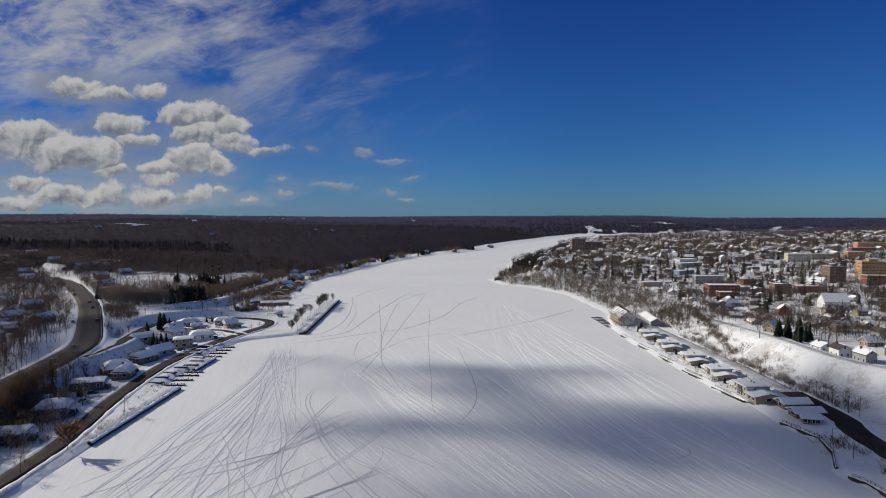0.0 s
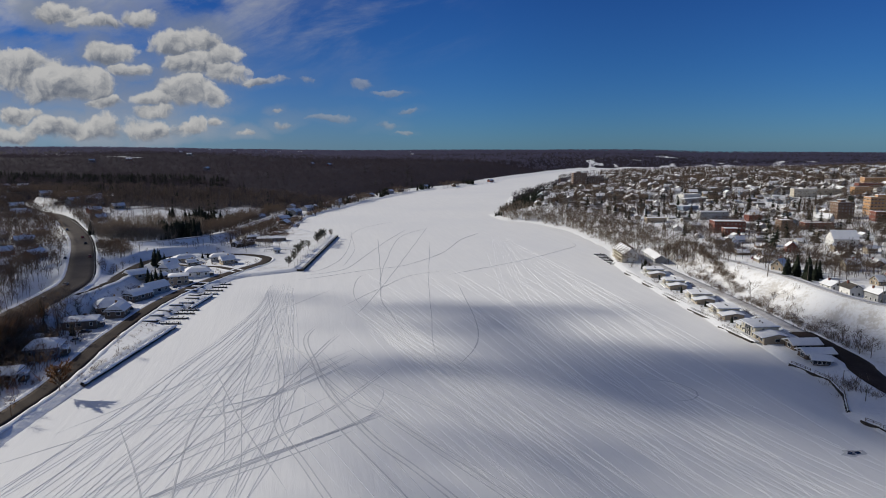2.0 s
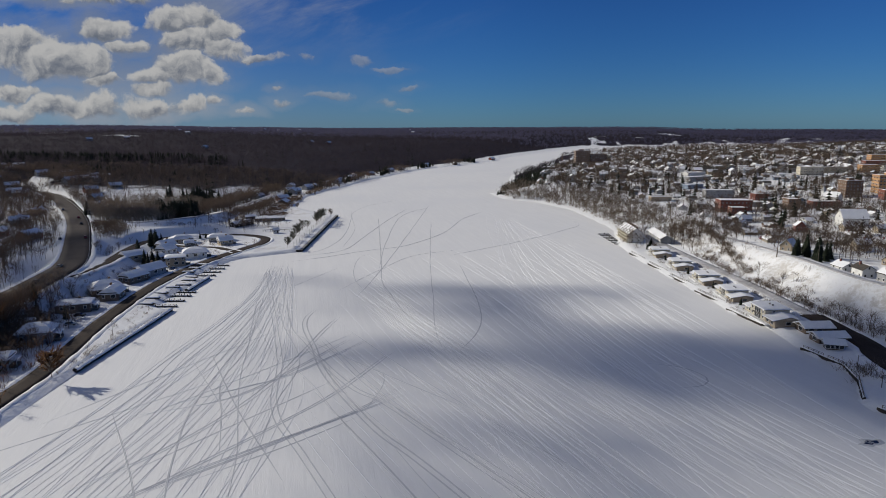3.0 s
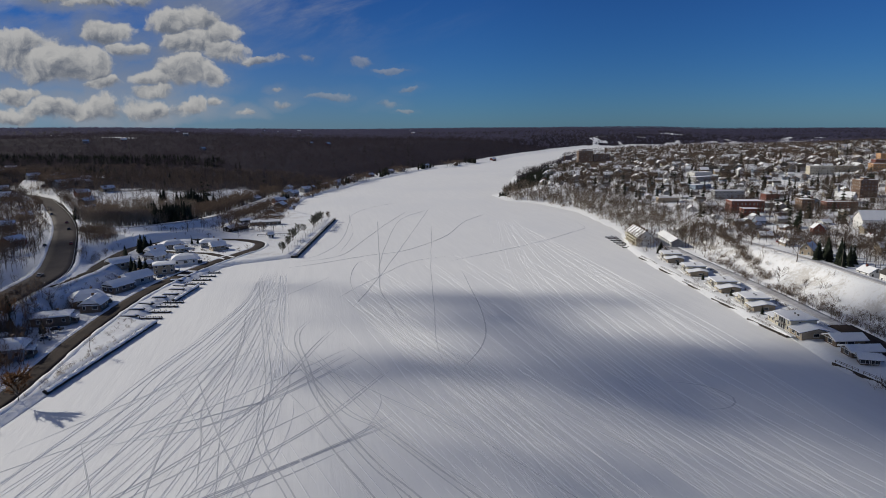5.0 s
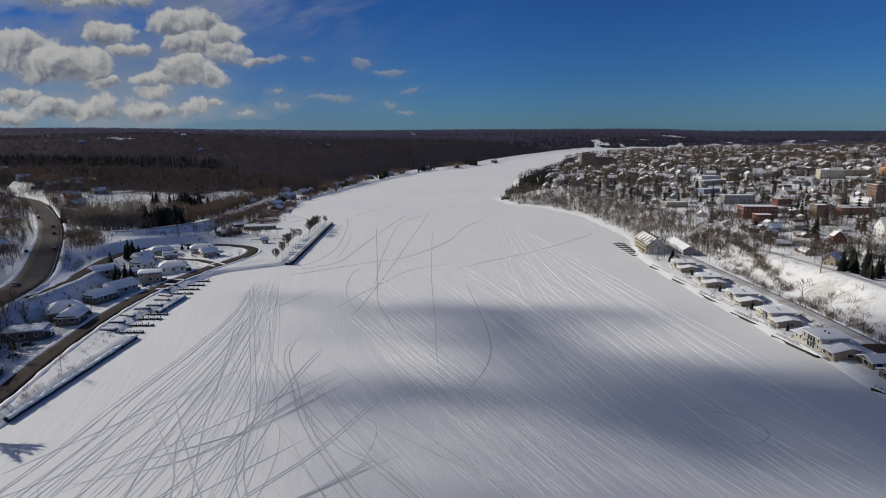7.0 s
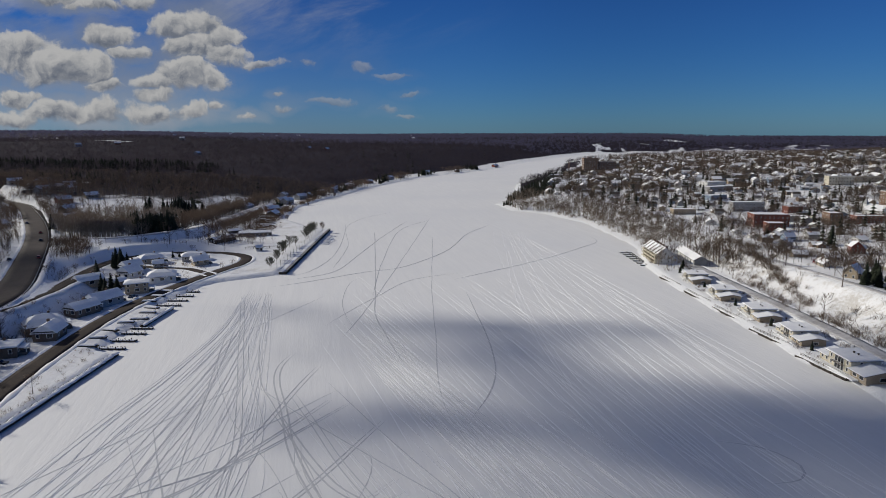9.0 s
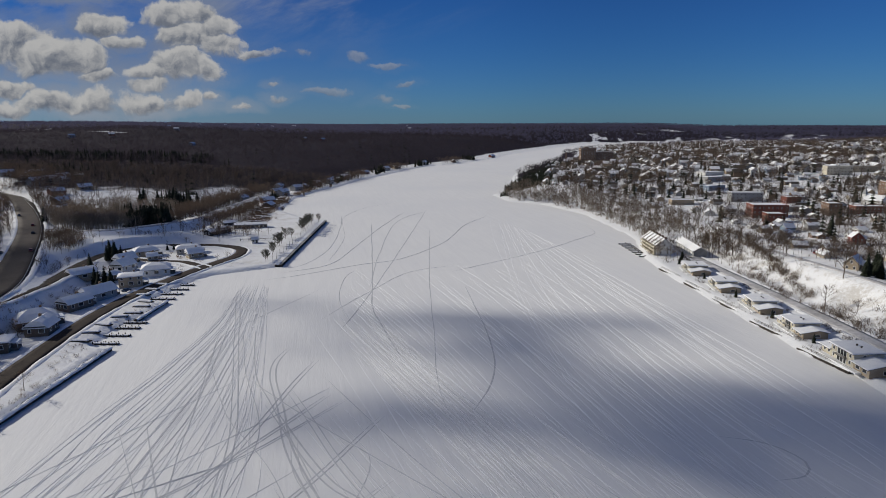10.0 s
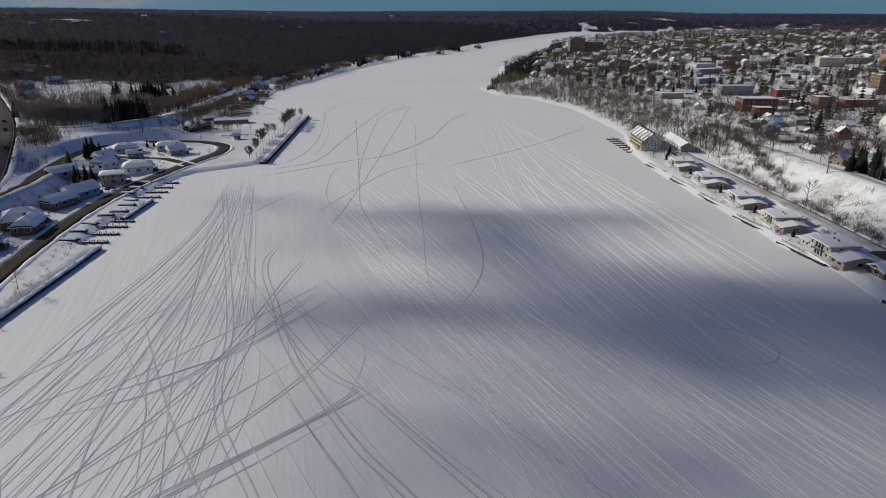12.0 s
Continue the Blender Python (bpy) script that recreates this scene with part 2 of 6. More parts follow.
SLUSH = plain("slushy_road", (0.30, 0.29, 0.285), (0.66, 0.65, 0.65), 0.10, 0.8, relief=0.03, fine=6.0)
HIGHWAY = plain("wet_highway_asphalt", (0.036, 0.028, 0.025), (0.072, 0.057, 0.050), 0.08, 0.75, relief=0.01, fine=14.0)
BARK = plain("bare_bark", (0.085, 0.068, 0.056), (0.185, 0.152, 0.126), 0.3, 0.9, relief=0.0, by_island=0.3)
TWIG = twigs("bare_twigs", (0.095, 0.068, 0.052), (0.180, 0.133, 0.102), 0.3)
# hill and far woods: violet haze painted into the twig colour, stronger farther off
FARTWIG = twigs("haze_tinged_hill_twigs", (0.052, 0.043, 0.052), (0.072, 0.060, 0.072), 0.05)
HAZETWIG = twigs("haze_tinted_distant_twigs", (0.108, 0.101, 0.155), (0.138, 0.130, 0.190), 0.05)
HILLTWIG = twigs("dull_hillside_twigs", (0.080, 0.060, 0.053), (0.150, 0.114, 0.097), 0.25)
TOWNTWIG = twigs("brown_town_twigs", (0.098, 0.072, 0.056), (0.170, 0.128, 0.098), 0.25)
PALETWIG = twigs("tan_twigs", (0.13, 0.10, 0.078), (0.24, 0.19, 0.15), 0.3)
BIRCH = plain("pale_bark", (0.22, 0.19, 0.15), (0.40, 0.36, 0.30), 0.3, 0.9, relief=0.0, by_island=0.3)
RUST = twigs("rust_brown_scrub", (0.11, 0.060, 0.034), (0.21, 0.118, 0.066), 0.3)
NEEDLE = plain("dark_needles", (0.010, 0.014, 0.010), (0.030, 0.036, 0.022), 0.4, 0.85, relief=0.0, by_island=0.35)
TIMBER = plain("weathered_timber", (0.10, 0.085, 0.07), (0.20, 0.17, 0.14), 0.5, 0.85)
DARKWOOD = plain("dark_pile_timber", (0.035, 0.030, 0.027), (0.085, 0.072, 0.062), 0.6, 0.85)
CONCRETE = plain("grey_concrete", (0.24, 0.23, 0.215), (0.36, 0.35, 0.33), 0.3, 0.85)
STEEL = plain("galvanised_steel", (0.32, 0.33, 0.34), (0.46, 0.47, 0.48), 0.6, 0.5, 0.6, 0.0)
GLASS, _n, _b = material("window_glass", 0.12)
_b.inputs["Base Color"].default_value = (0.02, 0.024, 0.03, 1)
_b.inputs["Specular IOR Level"].default_value = 0.7
TRIM = plain("white_trim_paint", (0.66, 0.65, 0.62), (0.80, 0.79, 0.76), 0.8, 0.6, relief=0.0)
DARKTRIM = plain("dark_eave", (0.05, 0.045, 0.04), (0.10, 0.09, 0.08), 0.8, 0.7, relief=0.0)


def siding(name, dark, light, pitch=0.2):
    """Painted lap siding: a fine shadow line at each board."""
    m, n, bsdf = material(name, 0.65)
    pos = n.node("NewGeometry").outputs["Position"]
    s = n.node("SeparateXYZ")
    n.put(s.inputs[0], pos)
    board = n.math("FRACT", n.math("DIVIDE", s.outputs[2], pitch))
    wear = n.math("ADD", n.math("MULTIPLY", n.noise(pos, 0.5, 4.0), 0.6), n.math("MULTIPLY", n.noise(pos, 5.0, 3.0), 0.4))
    n.put(bsdf.inputs["Base Color"], n.mix(n.smooth(wear, 0.3, 0.7), dark, light))
    bump(n, bsdf, board, 0.6, 0.02)
    return m


def brickwork(name, dark, light):
    m, n, bsdf = material(name, 0.88)
    pos = n.node("NewGeometry").outputs["Position"]
    s = n.node("SeparateXYZ")
    n.put(s.inputs[0], pos)
    course = n.math("FRACT", n.math("DIVIDE", s.outputs[2], 0.30))
    wear = n.math("ADD", n.math("MULTIPLY", n.noise(pos, 0.25, 5.0), 0.6), n.math("MULTIPLY", n.noise(pos, 6.0, 3.0), 0.5))
    n.put(bsdf.inputs["Base Color"], n.mix(n.smooth(wear, 0.3, 0.8), dark, light))
    bump(n, bsdf, n.smooth(course, 0.0, 0.16), 0.5, 0.015)
    return m


WHITE = siding("white_siding", (0.60, 0.59, 0.56), (0.74, 0.73, 0.70))
CREAM = siding("cream_siding", (0.46, 0.41, 0.31), (0.60, 0.55, 0.43))
TAN = siding("tan_siding", (0.28, 0.22, 0.15), (0.40, 0.33, 0.24))
GREY = siding("grey_siding", (0.22, 0.22, 0.22), (0.34, 0.34, 0.34))
BLUE = siding("blue_grey_siding", (0.13, 0.18, 0.25), (0.22, 0.28, 0.36))
BROWN = siding("brown_siding", (0.10, 0.07, 0.05), (0.18, 0.13, 0.09))
REDWOOD = siding("barn_red_siding", (0.14, 0.035, 0.025), (0.22, 0.06, 0.04))
BRICK = brickwork("red_brick", (0.13, 0.045, 0.032), (0.23, 0.085, 0.060))
BROWNBRICK = brickwork("brown_brick", (0.12, 0.075, 0.05), (0.22, 0.14, 0.095))
ORANGEBRICK = brickwork("orange_brick", (0.34, 0.18, 0.08), (0.50, 0.29, 0.14))
STONE = brickwork("buff_stone", (0.30, 0.25, 0.17), (0.44, 0.38, 0.28))

# ---- the lie of the land ----
def smooth(v, lo, hi):
    t = np.clip((np.asarray(v, float) - lo) / (hi - lo), 0, 1)
    return t * t * (3 - 2 * t)


def ripple(x, y, size, seed):
    """Smooth value noise in the plane, -1 to 1."""
    rng = np.random.RandomState(seed)
    table = rng.uniform(-1, 1, (64, 64))
    gx, gy = np.asarray(x, float) / size, np.asarray(y, float) / size
    ix, iy = np.floor(gx).astype(int), np.floor(gy).astype(int)
    fx, fy = gx - ix, gy - iy
    fx, fy = fx * fx * (3 - 2 * fx), fy * fy * (3 - 2 * fy)
    a, b = table[ix % 64, iy % 64], table[(ix + 1) % 64, iy % 64]
    c, d = table[ix % 64, (iy + 1) % 64], table[(ix + 1) % 64, (iy + 1) % 64]
    return (a * (1 - fx) + b * fx) * (1 - fy) + (c * (1 - fx) + d * fx) * fy


SOUTH_SHORE = [(-118, -900), (-120, 147), (-123, 179), (-121.5, 190), (-121.5, 254), (-131, 257), (-133, 285), (-128, 288), (-128, 311), (-138, 314), (-139, 344), (-128, 361), (-99, 379),
               (-106, 531), (-127, 551), (-158, 593), (-168, 684), (-160, 746), (-143, 804), (-132, 881), (-101, 985), (-63, 1114),
               (-13, 1173), (58, 1315), (120, 1498), (233, 1733), (330, 1930), (420, 2070), (700, 2150), (1200, 2200), (5200, 2700),
               (5200, 5200), (-5200, 5200), (-5200, -900)]
NORTH_SHORE = [(124, -900), (117, 150), (116, 158), (113.6, 162), (113.2, 167), (120, 180), (122.6, 192), (120.4, 199), (117.8, 207), (117.6, 216), (118.5, 232), (112.5, 252), (112.5, 261),
               (102.5, 367), (104, 405), (113, 458), (109, 502), (101, 567), (76, 625), (46, 652), (34, 706), (44, 716), (62, 824), (78, 948),
               (161, 1189), (205, 1330), (230, 1500), (330, 1720), (480, 1860), (760, 1960), (1250, 2000), (5200, 2400), (5200, -900)]


def shore_distance(x, y, outline):
    """Metres from the outline, positive on the land."""
    x, y = np.asarray(x, float), np.asarray(y, float)
    best, inside = np.full(x.shape, 1e9), np.zeros(x.shape, bool)
    for (ax, ay), (bx, by) in zip(outline, outline[1:] + outline[:1]):
        ex, ey = bx - ax, by - ay
        t = np.clip(((x - ax) * ex + (y - ay) * ey) / (ex * ex + ey * ey), 0, 1)
        best = np.minimum(best, np.hypot(x - ax - t * ex, y - ay - t * ey))
        crosses = (ay > y) != (by > y)
        with np.errstate(divide="ignore", invalid="ignore"):
            inside ^= crosses & (x < ax + (y - ay) * ex / (ey if ey else 1e-9))
    return np.where(inside, best, -best)


# roads: centre line x, y, z and width
ROADS = {
    "shore_road": ([(-126, 100, 1.7), (-128, 155, 1.7), (-129.5, 179, 1.7), (-134, 204, 1.7), (-139, 228, 1.8), (-143.5, 258, 1.8), (-146.5, 288, 1.8), (-146, 318, 1.8), (-141, 352, 1.8), (-134, 380, 1.8), (-128.5, 400, 1.8), (-132, 418, 1.8),
                    (-146, 429, 1.8), (-166, 432, 1.9), (-184, 429, 2.1), (-198, 418, 2.5), (-204, 402, 3.1), (-201.5, 381, 4.2), (-195.5, 357, 5.5), (-188, 333, 7.0), (-182, 311, 8.5), (-179, 292, 9.6), (-178, 272, 10.4)], 6.8),
    "park_lane": ([(-134, 370, 1.8), (-152, 384, 1.9), (-170, 386, 2.1), (-184, 390, 2.4)], 4.5),
    "highway": ([(-148, 60, 10.5), (-169, 179, 10.5), (-178, 231, 10.5), (-185, 269, 10.5), (-195, 305, 10.5), (-228, 364, 10.5), (-273, 438, 11.0), (-323, 508, 12.0),
                 (-386, 586, 13.5), (-468, 648, 15.0), (-600, 698, 17.0)], 14.5),
    "bank_track": ([(-258, 430, 10.6), (-240, 436, 10.4), (-217, 446, 10.0), (-197, 486, 8.6), (-198, 540, 6.0), (-200, 600, 4.6), (-198, 680, 4.6)], 4.4),
    "lower_drive": ([(136, 60, 2.6), (134.5, 176, 2.6), (139, 205, 2.6), (139, 224, 2.6), (138.6, 240, 2.6)], 9.0),
    "canal_drive": ([(138.6, 239, 2.6), (138, 248, 2.6), (136, 288, 2.6), (130, 349, 2.6), (127, 395, 2.6), (129, 440, 2.6)], 6.5),
    "bluff_street": ([(186, 150, 15), (175, 222, 14.4), (166, 245, 14.0), (163.5, 267, 13.6), (163, 288, 13.2), (162, 314, 12.4), (159.5, 340, 11.6), (158, 366, 10.6), (156, 380, 10.2)], 3.4),
}


def road_distance(x, y, line):
    """Metres from the centre line, and its height there."""
    best, height = np.full(np.shape(x), 1e9), np.zeros(np.shape(x))
    for (ax, ay, az), (bx, by, bz) in zip(line, line[1:]):
        ex, ey = bx - ax, by - ay
        t = np.clip(((x - ax) * ex + (y - ay) * ey) / (ex * ex + ey * ey), 0, 1)
        d = np.hypot(x - ax - t * ex, y - ay - t * ey)
        height = np.where(d < best, az + t * (bz - az), height)
        best = np.minimum(best, d)
    return best, height


def lie(x, y):
    """Ground height, woods (0 to 1) and bare scrub (0 to 1)."""
    x, y = np.asarray(x, float), np.asarray(y, float)
    s, n = shore_distance(x, y, SOUTH_SHORE), shore_distance(x, y, NORTH_SHORE)
    rough = ripple(x, y, 9, 1) * 0.25 + ripple(x, y, 31, 2) * 0.8
    roll = ripple(x, y, 160, 3) * 5 + ripple(x, y, 420, 4) * 14
    # the south side: shore flat, bank, highway bench, then the wooded hill
    zs = 1.5 + 2.5 * smooth(s, 30, 50) * smooth(y, 350, 310) + 7.0 * smooth(s, 64, 92) * smooth(y, 520, 400) + 2.0 * smooth(s, 90, 160)
    hill = smooth(y, 440, 640)
    zs = zs + hill * (9.0 * smooth(s, 40, 110) + 16 * smooth(s, 90, 330)) + 30 * smooth(s, 300, 1500)
    zs = zs + smooth(s, 90, 700) * (rough + roll * smooth(s, 150, 900))
    far = smooth(y, 900, 2400)
    crest = np.interp(x / np.maximum(y, 1), [-0.80, -0.45, -0.20, 0.10, 0.25, 0.33, 0.40, 0.65, 1.0], [80, 68, 48, 45, 40, 33, 21, 15, 13])
    foot = np.minimum(32, crest * 0.75)
    zs = zs * (1 - far) + far * (1.5 + smooth(s, 4, 230) * foot + smooth(s, 160, 900) * (crest - foot) + roll * 0.28 * smooth(s, 60, 700)
                                 + 5.0 * ripple(x, y, 90, 31) * smooth(s, 20, 120) * smooth(s, 420, 200))
    # the north side: flat with cottages, drive, bluff, and the town on its slope
    bluff = smooth(y, 480, 400)
    zn = 1.6 - 1.1 * smooth(y, 415, 450) * smooth(n, 12, 2) + 1.0 * smooth(n, 14, 24) + bluff * 9.4 * smooth(n, 32, 55) + (1 - bluff) * 6.5 * smooth(n, 6, 55)
    zn = zn + bluff * smooth(n, 30, 38) * smooth(n, 54, 44) * (1.1 * ripple(x, y, 6, 41) + 0.8 * ripple(x, y, 13, 42))
    zn = zn + smooth(n, 60, 330) * 9.0 * smooth(y, 1500, 900) + smooth(x, 330, 1300) * 26 + rough * 0.5 * smooth(n, 20, 60) + roll * 0.25 * smooth(n, 120, 500)
    zn = zn * (1 - 0.55 * smooth(y - 0.55 * x, 750, 1300))
    z = np.where(s > n, zs, zn)
    d = np.maximum(s, n)
    z = np.where(d > 0, z * smooth(d, -2.5, 2.2) - 0.9 * (1 - smooth(d, -2.0, 2.0)), -0.9 - 0.02 * np.clip(-d, 0, 20))
    # woods
    patch = ripple(x, y, 70, 5) * 0.5 + ripple(x, y, 24, 6) * 0.3
    ws = smooth(s, 60, 110) * smooth(y, 400, 520) * 1.0
    ws = np.maximum(ws, 0.55 * smooth(s, 105, 150)) * smooth(ripple(x, y, 210, 7) + 0.9 * smooth(y, 400, 650), -0.75, -0.2)
    ws = np.maximum(ws, smooth(y, 640, 800) * smooth(s, 22, 70))
    ws = np.maximum(ws, 0.95 * smooth(s, 25, 90) * smooth(y, 1500, 1900))
    wn = 0.9 * smooth(n, 1, 6) * smooth(n, 60, 34) * smooth(y, 372, 405) * smooth(y, 720, 640)
    wn = np.maximum(wn, smooth(n, 3, 10) * smooth(n, 44, 22) * smooth(y, 690, 760))
    wn = np.maximum(wn, 0.75 * smooth(x + 0.45 * y, 1500, 1900))
    # snowy clearings in the far woods
    for cx, cy, rx, ry in ((478, 2235, 24, 46), (545, 2210, 9, 22), (845, 2560, 42, 150), (-1120, 1700, 60, 60), (-200, 505, 9, 24),
                           (-440, 642, 40, 14), (-560, 760, 50, 16), (-420, 720, 40, 12), (-800, 1500, 40, 40)):
        ws = ws * smooth(np.hypot((x - cx) / rx, (y - cy) / ry) + 0.45 * ripple(x, y, 13, 21), 0.5, 1.25)
    ws = ws * (1 - 0.82 * smooth(s, 330, 150) * smooth(x, 280, 420) * smooth(ripple(x, y, 38, 23) + 0.6 * ripple(x, y, 15, 24), -0.1, 0.5))
    wood = np.clip(np.where(s > n, ws, wn) * (1 + 0.35 * patch), 0, 1)
    scrub = np.where(s > n, 0.35 * smooth(s, 2, 8) * smooth(s, 60, 20), 0.6 * smooth(n, 22, 30) * smooth(n, 62, 48) * smooth(y, 430, 390) + 0.55 * smooth(n, 60, 90))
    for name, (line, width) in ROADS.items():
        dist, height = road_distance(x, y, line)
        near = smooth(dist, width / 2 + 7.0, width / 2 + 2.0)
        z = z * (1 - near) + (height - 0.12) * near
        wood = wood * smooth(dist, width / 2 + 1, width / 2 + 6)
        scrub = scrub * smooth(dist, width / 2, width / 2 + 3)
    return z, wood, scrub


def shaded_litter_at(x, y, wood):
    """How far fallen leaves and painted tree shade hide the snow: thin in the near woods, more in the far ones."""
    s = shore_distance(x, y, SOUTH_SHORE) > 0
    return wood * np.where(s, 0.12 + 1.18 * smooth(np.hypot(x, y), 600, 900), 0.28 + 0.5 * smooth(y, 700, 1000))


def height_at(x, y):
    return float(lie(np.array([x]), np.array([y]))[0][0])


def mesh_of(name, verts, faces, mats, smooth_shade=False, index=None):
    """A mesh from arrays of corners and of triangles or quads."""
    verts, faces = np.asarray(verts, np.float32).reshape(-1, 3), np.asarray(faces, np.int32)
    me = bpy.data.meshes.new(name)
    me.vertices.add(len(verts))
    me.vertices.foreach_set("co", verts.ravel())
    k = faces.shape[1]
    me.loops.add(faces.size)
    me.loops.foreach_set("vertex_index", faces.ravel())
    me.polygons.add(len(faces))
    me.polygons.foreach_set("loop_start", np.arange(0, faces.size, k, dtype=np.int32))
    me.polygons.foreach_set("loop_total", np.full(len(faces), k, np.int32))
    for m in mats:
        me.materials.append(m)
    if index is not None:
        me.polygons.foreach_set("material_index", np.asarray(index, np.int32))
    me.polygons.foreach_set("use_smooth", np.full(len(faces), smooth_shade))
    me.update(calc_edges=True)
    return me


def graded(lo, fine_lo, fine_hi, hi, step, growth):
    """Grid lines, fine in the middle and wider outward."""
    mid = list(np.arange(fine_lo, fine_hi + step / 2, step))
    up, down, s = [mid[-1]], [mid[0]], step
    while up[-1] < hi:
        s = min(s * growth, 60)
        up.append(up[-1] + s)
    s = step
    while down[-1] > lo:
        s = min(s * growth, 60)
        down.append(down[-1] - s)
    return np.array(down[:0:-1] + mid + up[1:])


gx, gy = graded(-4200, -300, 260, 4200, 3.0, 1.05), graded(-200, 120, 640, 4700, 3.0, 1.035)
X, Y = np.meshgrid(gx, gy)
Z, WOOD, SCRUB = lie(X.ravel(), Y.ravel())
nx, ny = len(gx), len(gy)
i, j = np.meshgrid(np.arange(nx - 1), np.arange(ny - 1))
a = (j * nx + i).ravel()
me = mesh_of("ground", np.column_stack([X.ravel(), Y.ravel(), Z]), np.column_stack([a, a + 1, a + 1 + nx, a + nx]), [GROUND], True)
for name, values in (("wood", shaded_litter_at(X.ravel(), Y.ravel(), WOOD)), ("scrub", SCRUB)):
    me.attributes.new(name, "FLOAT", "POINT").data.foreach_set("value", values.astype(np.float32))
ground = tagged(new("ground", me), "snow-covered land with wooded hills and bare patches", "ground", kind="structure")

xs, ys = np.linspace(-4200, 4200, 29), np.linspace(-200, 4700, 29)
X, Y = np.meshgrid(xs, ys)
i, j = np.meshgrid(np.arange(28), np.arange(28))
a = (j * 29 + i).ravel()
tagged(new("water", mesh_of("water", np.column_stack([X.ravel(), Y.ravel(), np.zeros(X.size)]), np.column_stack([a, a + 1, a + 30, a + 29]), [ICE])),
       "frozen canal under wind-streaked snow", "ice", kind="structure")


def spline(points, step=3.0):
    """A smooth line through points (any number of coordinates), sampled about every step metres."""
    p = np.array(points, float)
    p = np.vstack([2 * p[0] - p[1], p, 2 * p[-1] - p[-2]])
    out = []
    for k in range(1, len(p) - 2):
        count = max(2, int(np.linalg.norm(p[k + 1] - p[k]) / step))
        for t in np.linspace(0, 1, count, endpoint=False):
            out.append(0.5 * (2 * p[k] + (p[k + 1] - p[k - 1]) * t + (2 * p[k - 1] - 5 * p[k] + 4 * p[k + 1] - p[k + 2]) * t * t
                              + (3 * p[k] - p[k - 1] - 3 * p[k + 1] + p[k + 2]) * t ** 3))
    out.append(p[-2])
    return np.array(out)


def ribbon(line, offsets):
    """Corners and quads of a band along line; offsets: (sideways, up) of its cross-section."""
    flow = np.gradient(line[:, :2], axis=0)
    flow /= np.maximum(np.linalg.norm(flow, axis=1, keepdims=True), 1e-6)
    side = np.column_stack([flow[:, 1], -flow[:, 0]])
    verts = np.stack([np.column_stack([line[:, :2] + side * o, line[:, 2] + up]) for o, up in offsets], 1)
    n, k = len(line), len(offsets)
    i, j = np.meshgrid(np.arange(n - 1), np.arange(k - 1), indexing="ij")
    a = (i * k + j).ravel()
    return verts.reshape(-1, 3), np.column_stack([a, a + 1, a + 1 + k, a + k])[:, ::-1]


def roads():
    names = {"shore_road": "narrow ploughed asphalt road along the canal", "park_lane": "ploughed asphalt lane through a snowy park", "highway": "four-lane asphalt highway, ploughed and salt-grey",
             "bank_track": "snowy track along the foot of the wooded hill", "canal_drive": "slushy ploughed drive behind the cottages", "lower_drive": "bare wet asphalt drive behind the sheds", "bluff_street": "ploughed town street on top of the bluff"}
    for name, (line, width) in ROADS.items():
        path = spline(line, 4.0)
        w = width / 2
        v, f = ribbon(path, [(-w, -0.25), (-w, 0.06), (-w * 0.5, 0.12), (0, 0.16), (w * 0.5, 0.12), (w, 0.06), (w, -0.25)])
        mat = HIGHWAY if name == "highway" else SLUSH if name in ("canal_drive", "bluff_street", "bank_track") else ASPHALT
        road = tagged(new("road", mesh_of("road", v, f, [mat], True)), names[name], "road", kind="structure")
        for sign in () if name in ("bluff_street", "bank_track") else (-1, 1):   # ploughed banks
            wob = np.column_stack([path[:, :2], path[:, 2] - 0.1 + 0.22 * np.sin(np.arange(len(path)) * 1.7 + sign) * np.sin(np.arange(len(path)) * 0.61)])
            bank = [(sign * (w + 2.4), -0.35), (sign * (w + 1.3), 0.42), (sign * (w + 0.6), 0.36), (sign * (w - 0.2), 0.05)]
            v, f = ribbon(wob, bank if sign < 0 else bank[::-1])
            tagged(new("snow_bank", mesh_of("snow_bank", v, f, [SNOW], True)), "ploughed snow bank beside the road", "snow bank", kind="structure")


roads()

# ---- trees ----
def sliver(a, b, w0, w1, rng):
    """A tapered twig from a to b: two crossed triangles or a strip."""
    a, b = np.array(a, float), np.array(b, float)
    ax = b - a
    r = rng.normal(size=3)
    s = np.cross(ax, r)
    s /= np.linalg.norm(s) + 1e-9
    return [[a - s * w0, a + s * w0, b]] if w1 == 0 else [[a - s * w0, a + s * w0, b + s * w1], [a - s * w0, b + s * w1, b - s * w1]]


def trunk(h, r0, r1, lean, sides=4):
    out = []
    for k in range(sides):
        t0, t1 = 2 * math.pi * k / sides, 2 * math.pi * (k + 1) / sides
        b0, b1 = np.array([r0 * math.cos(t0), r0 * math.sin(t0), -0.3]), np.array([r0 * math.cos(t1), r0 * math.sin(t1), -0.3])
        c0, c1 = np.array([r1 * math.cos(t0) + lean[0], r1 * math.sin(t0) + lean[1], h]), np.array([r1 * math.cos(t1) + lean[0], r1 * math.sin(t1) + lean[1], h])
        out += [[b0, b1, c1], [b0, c1, c0]]
    return out


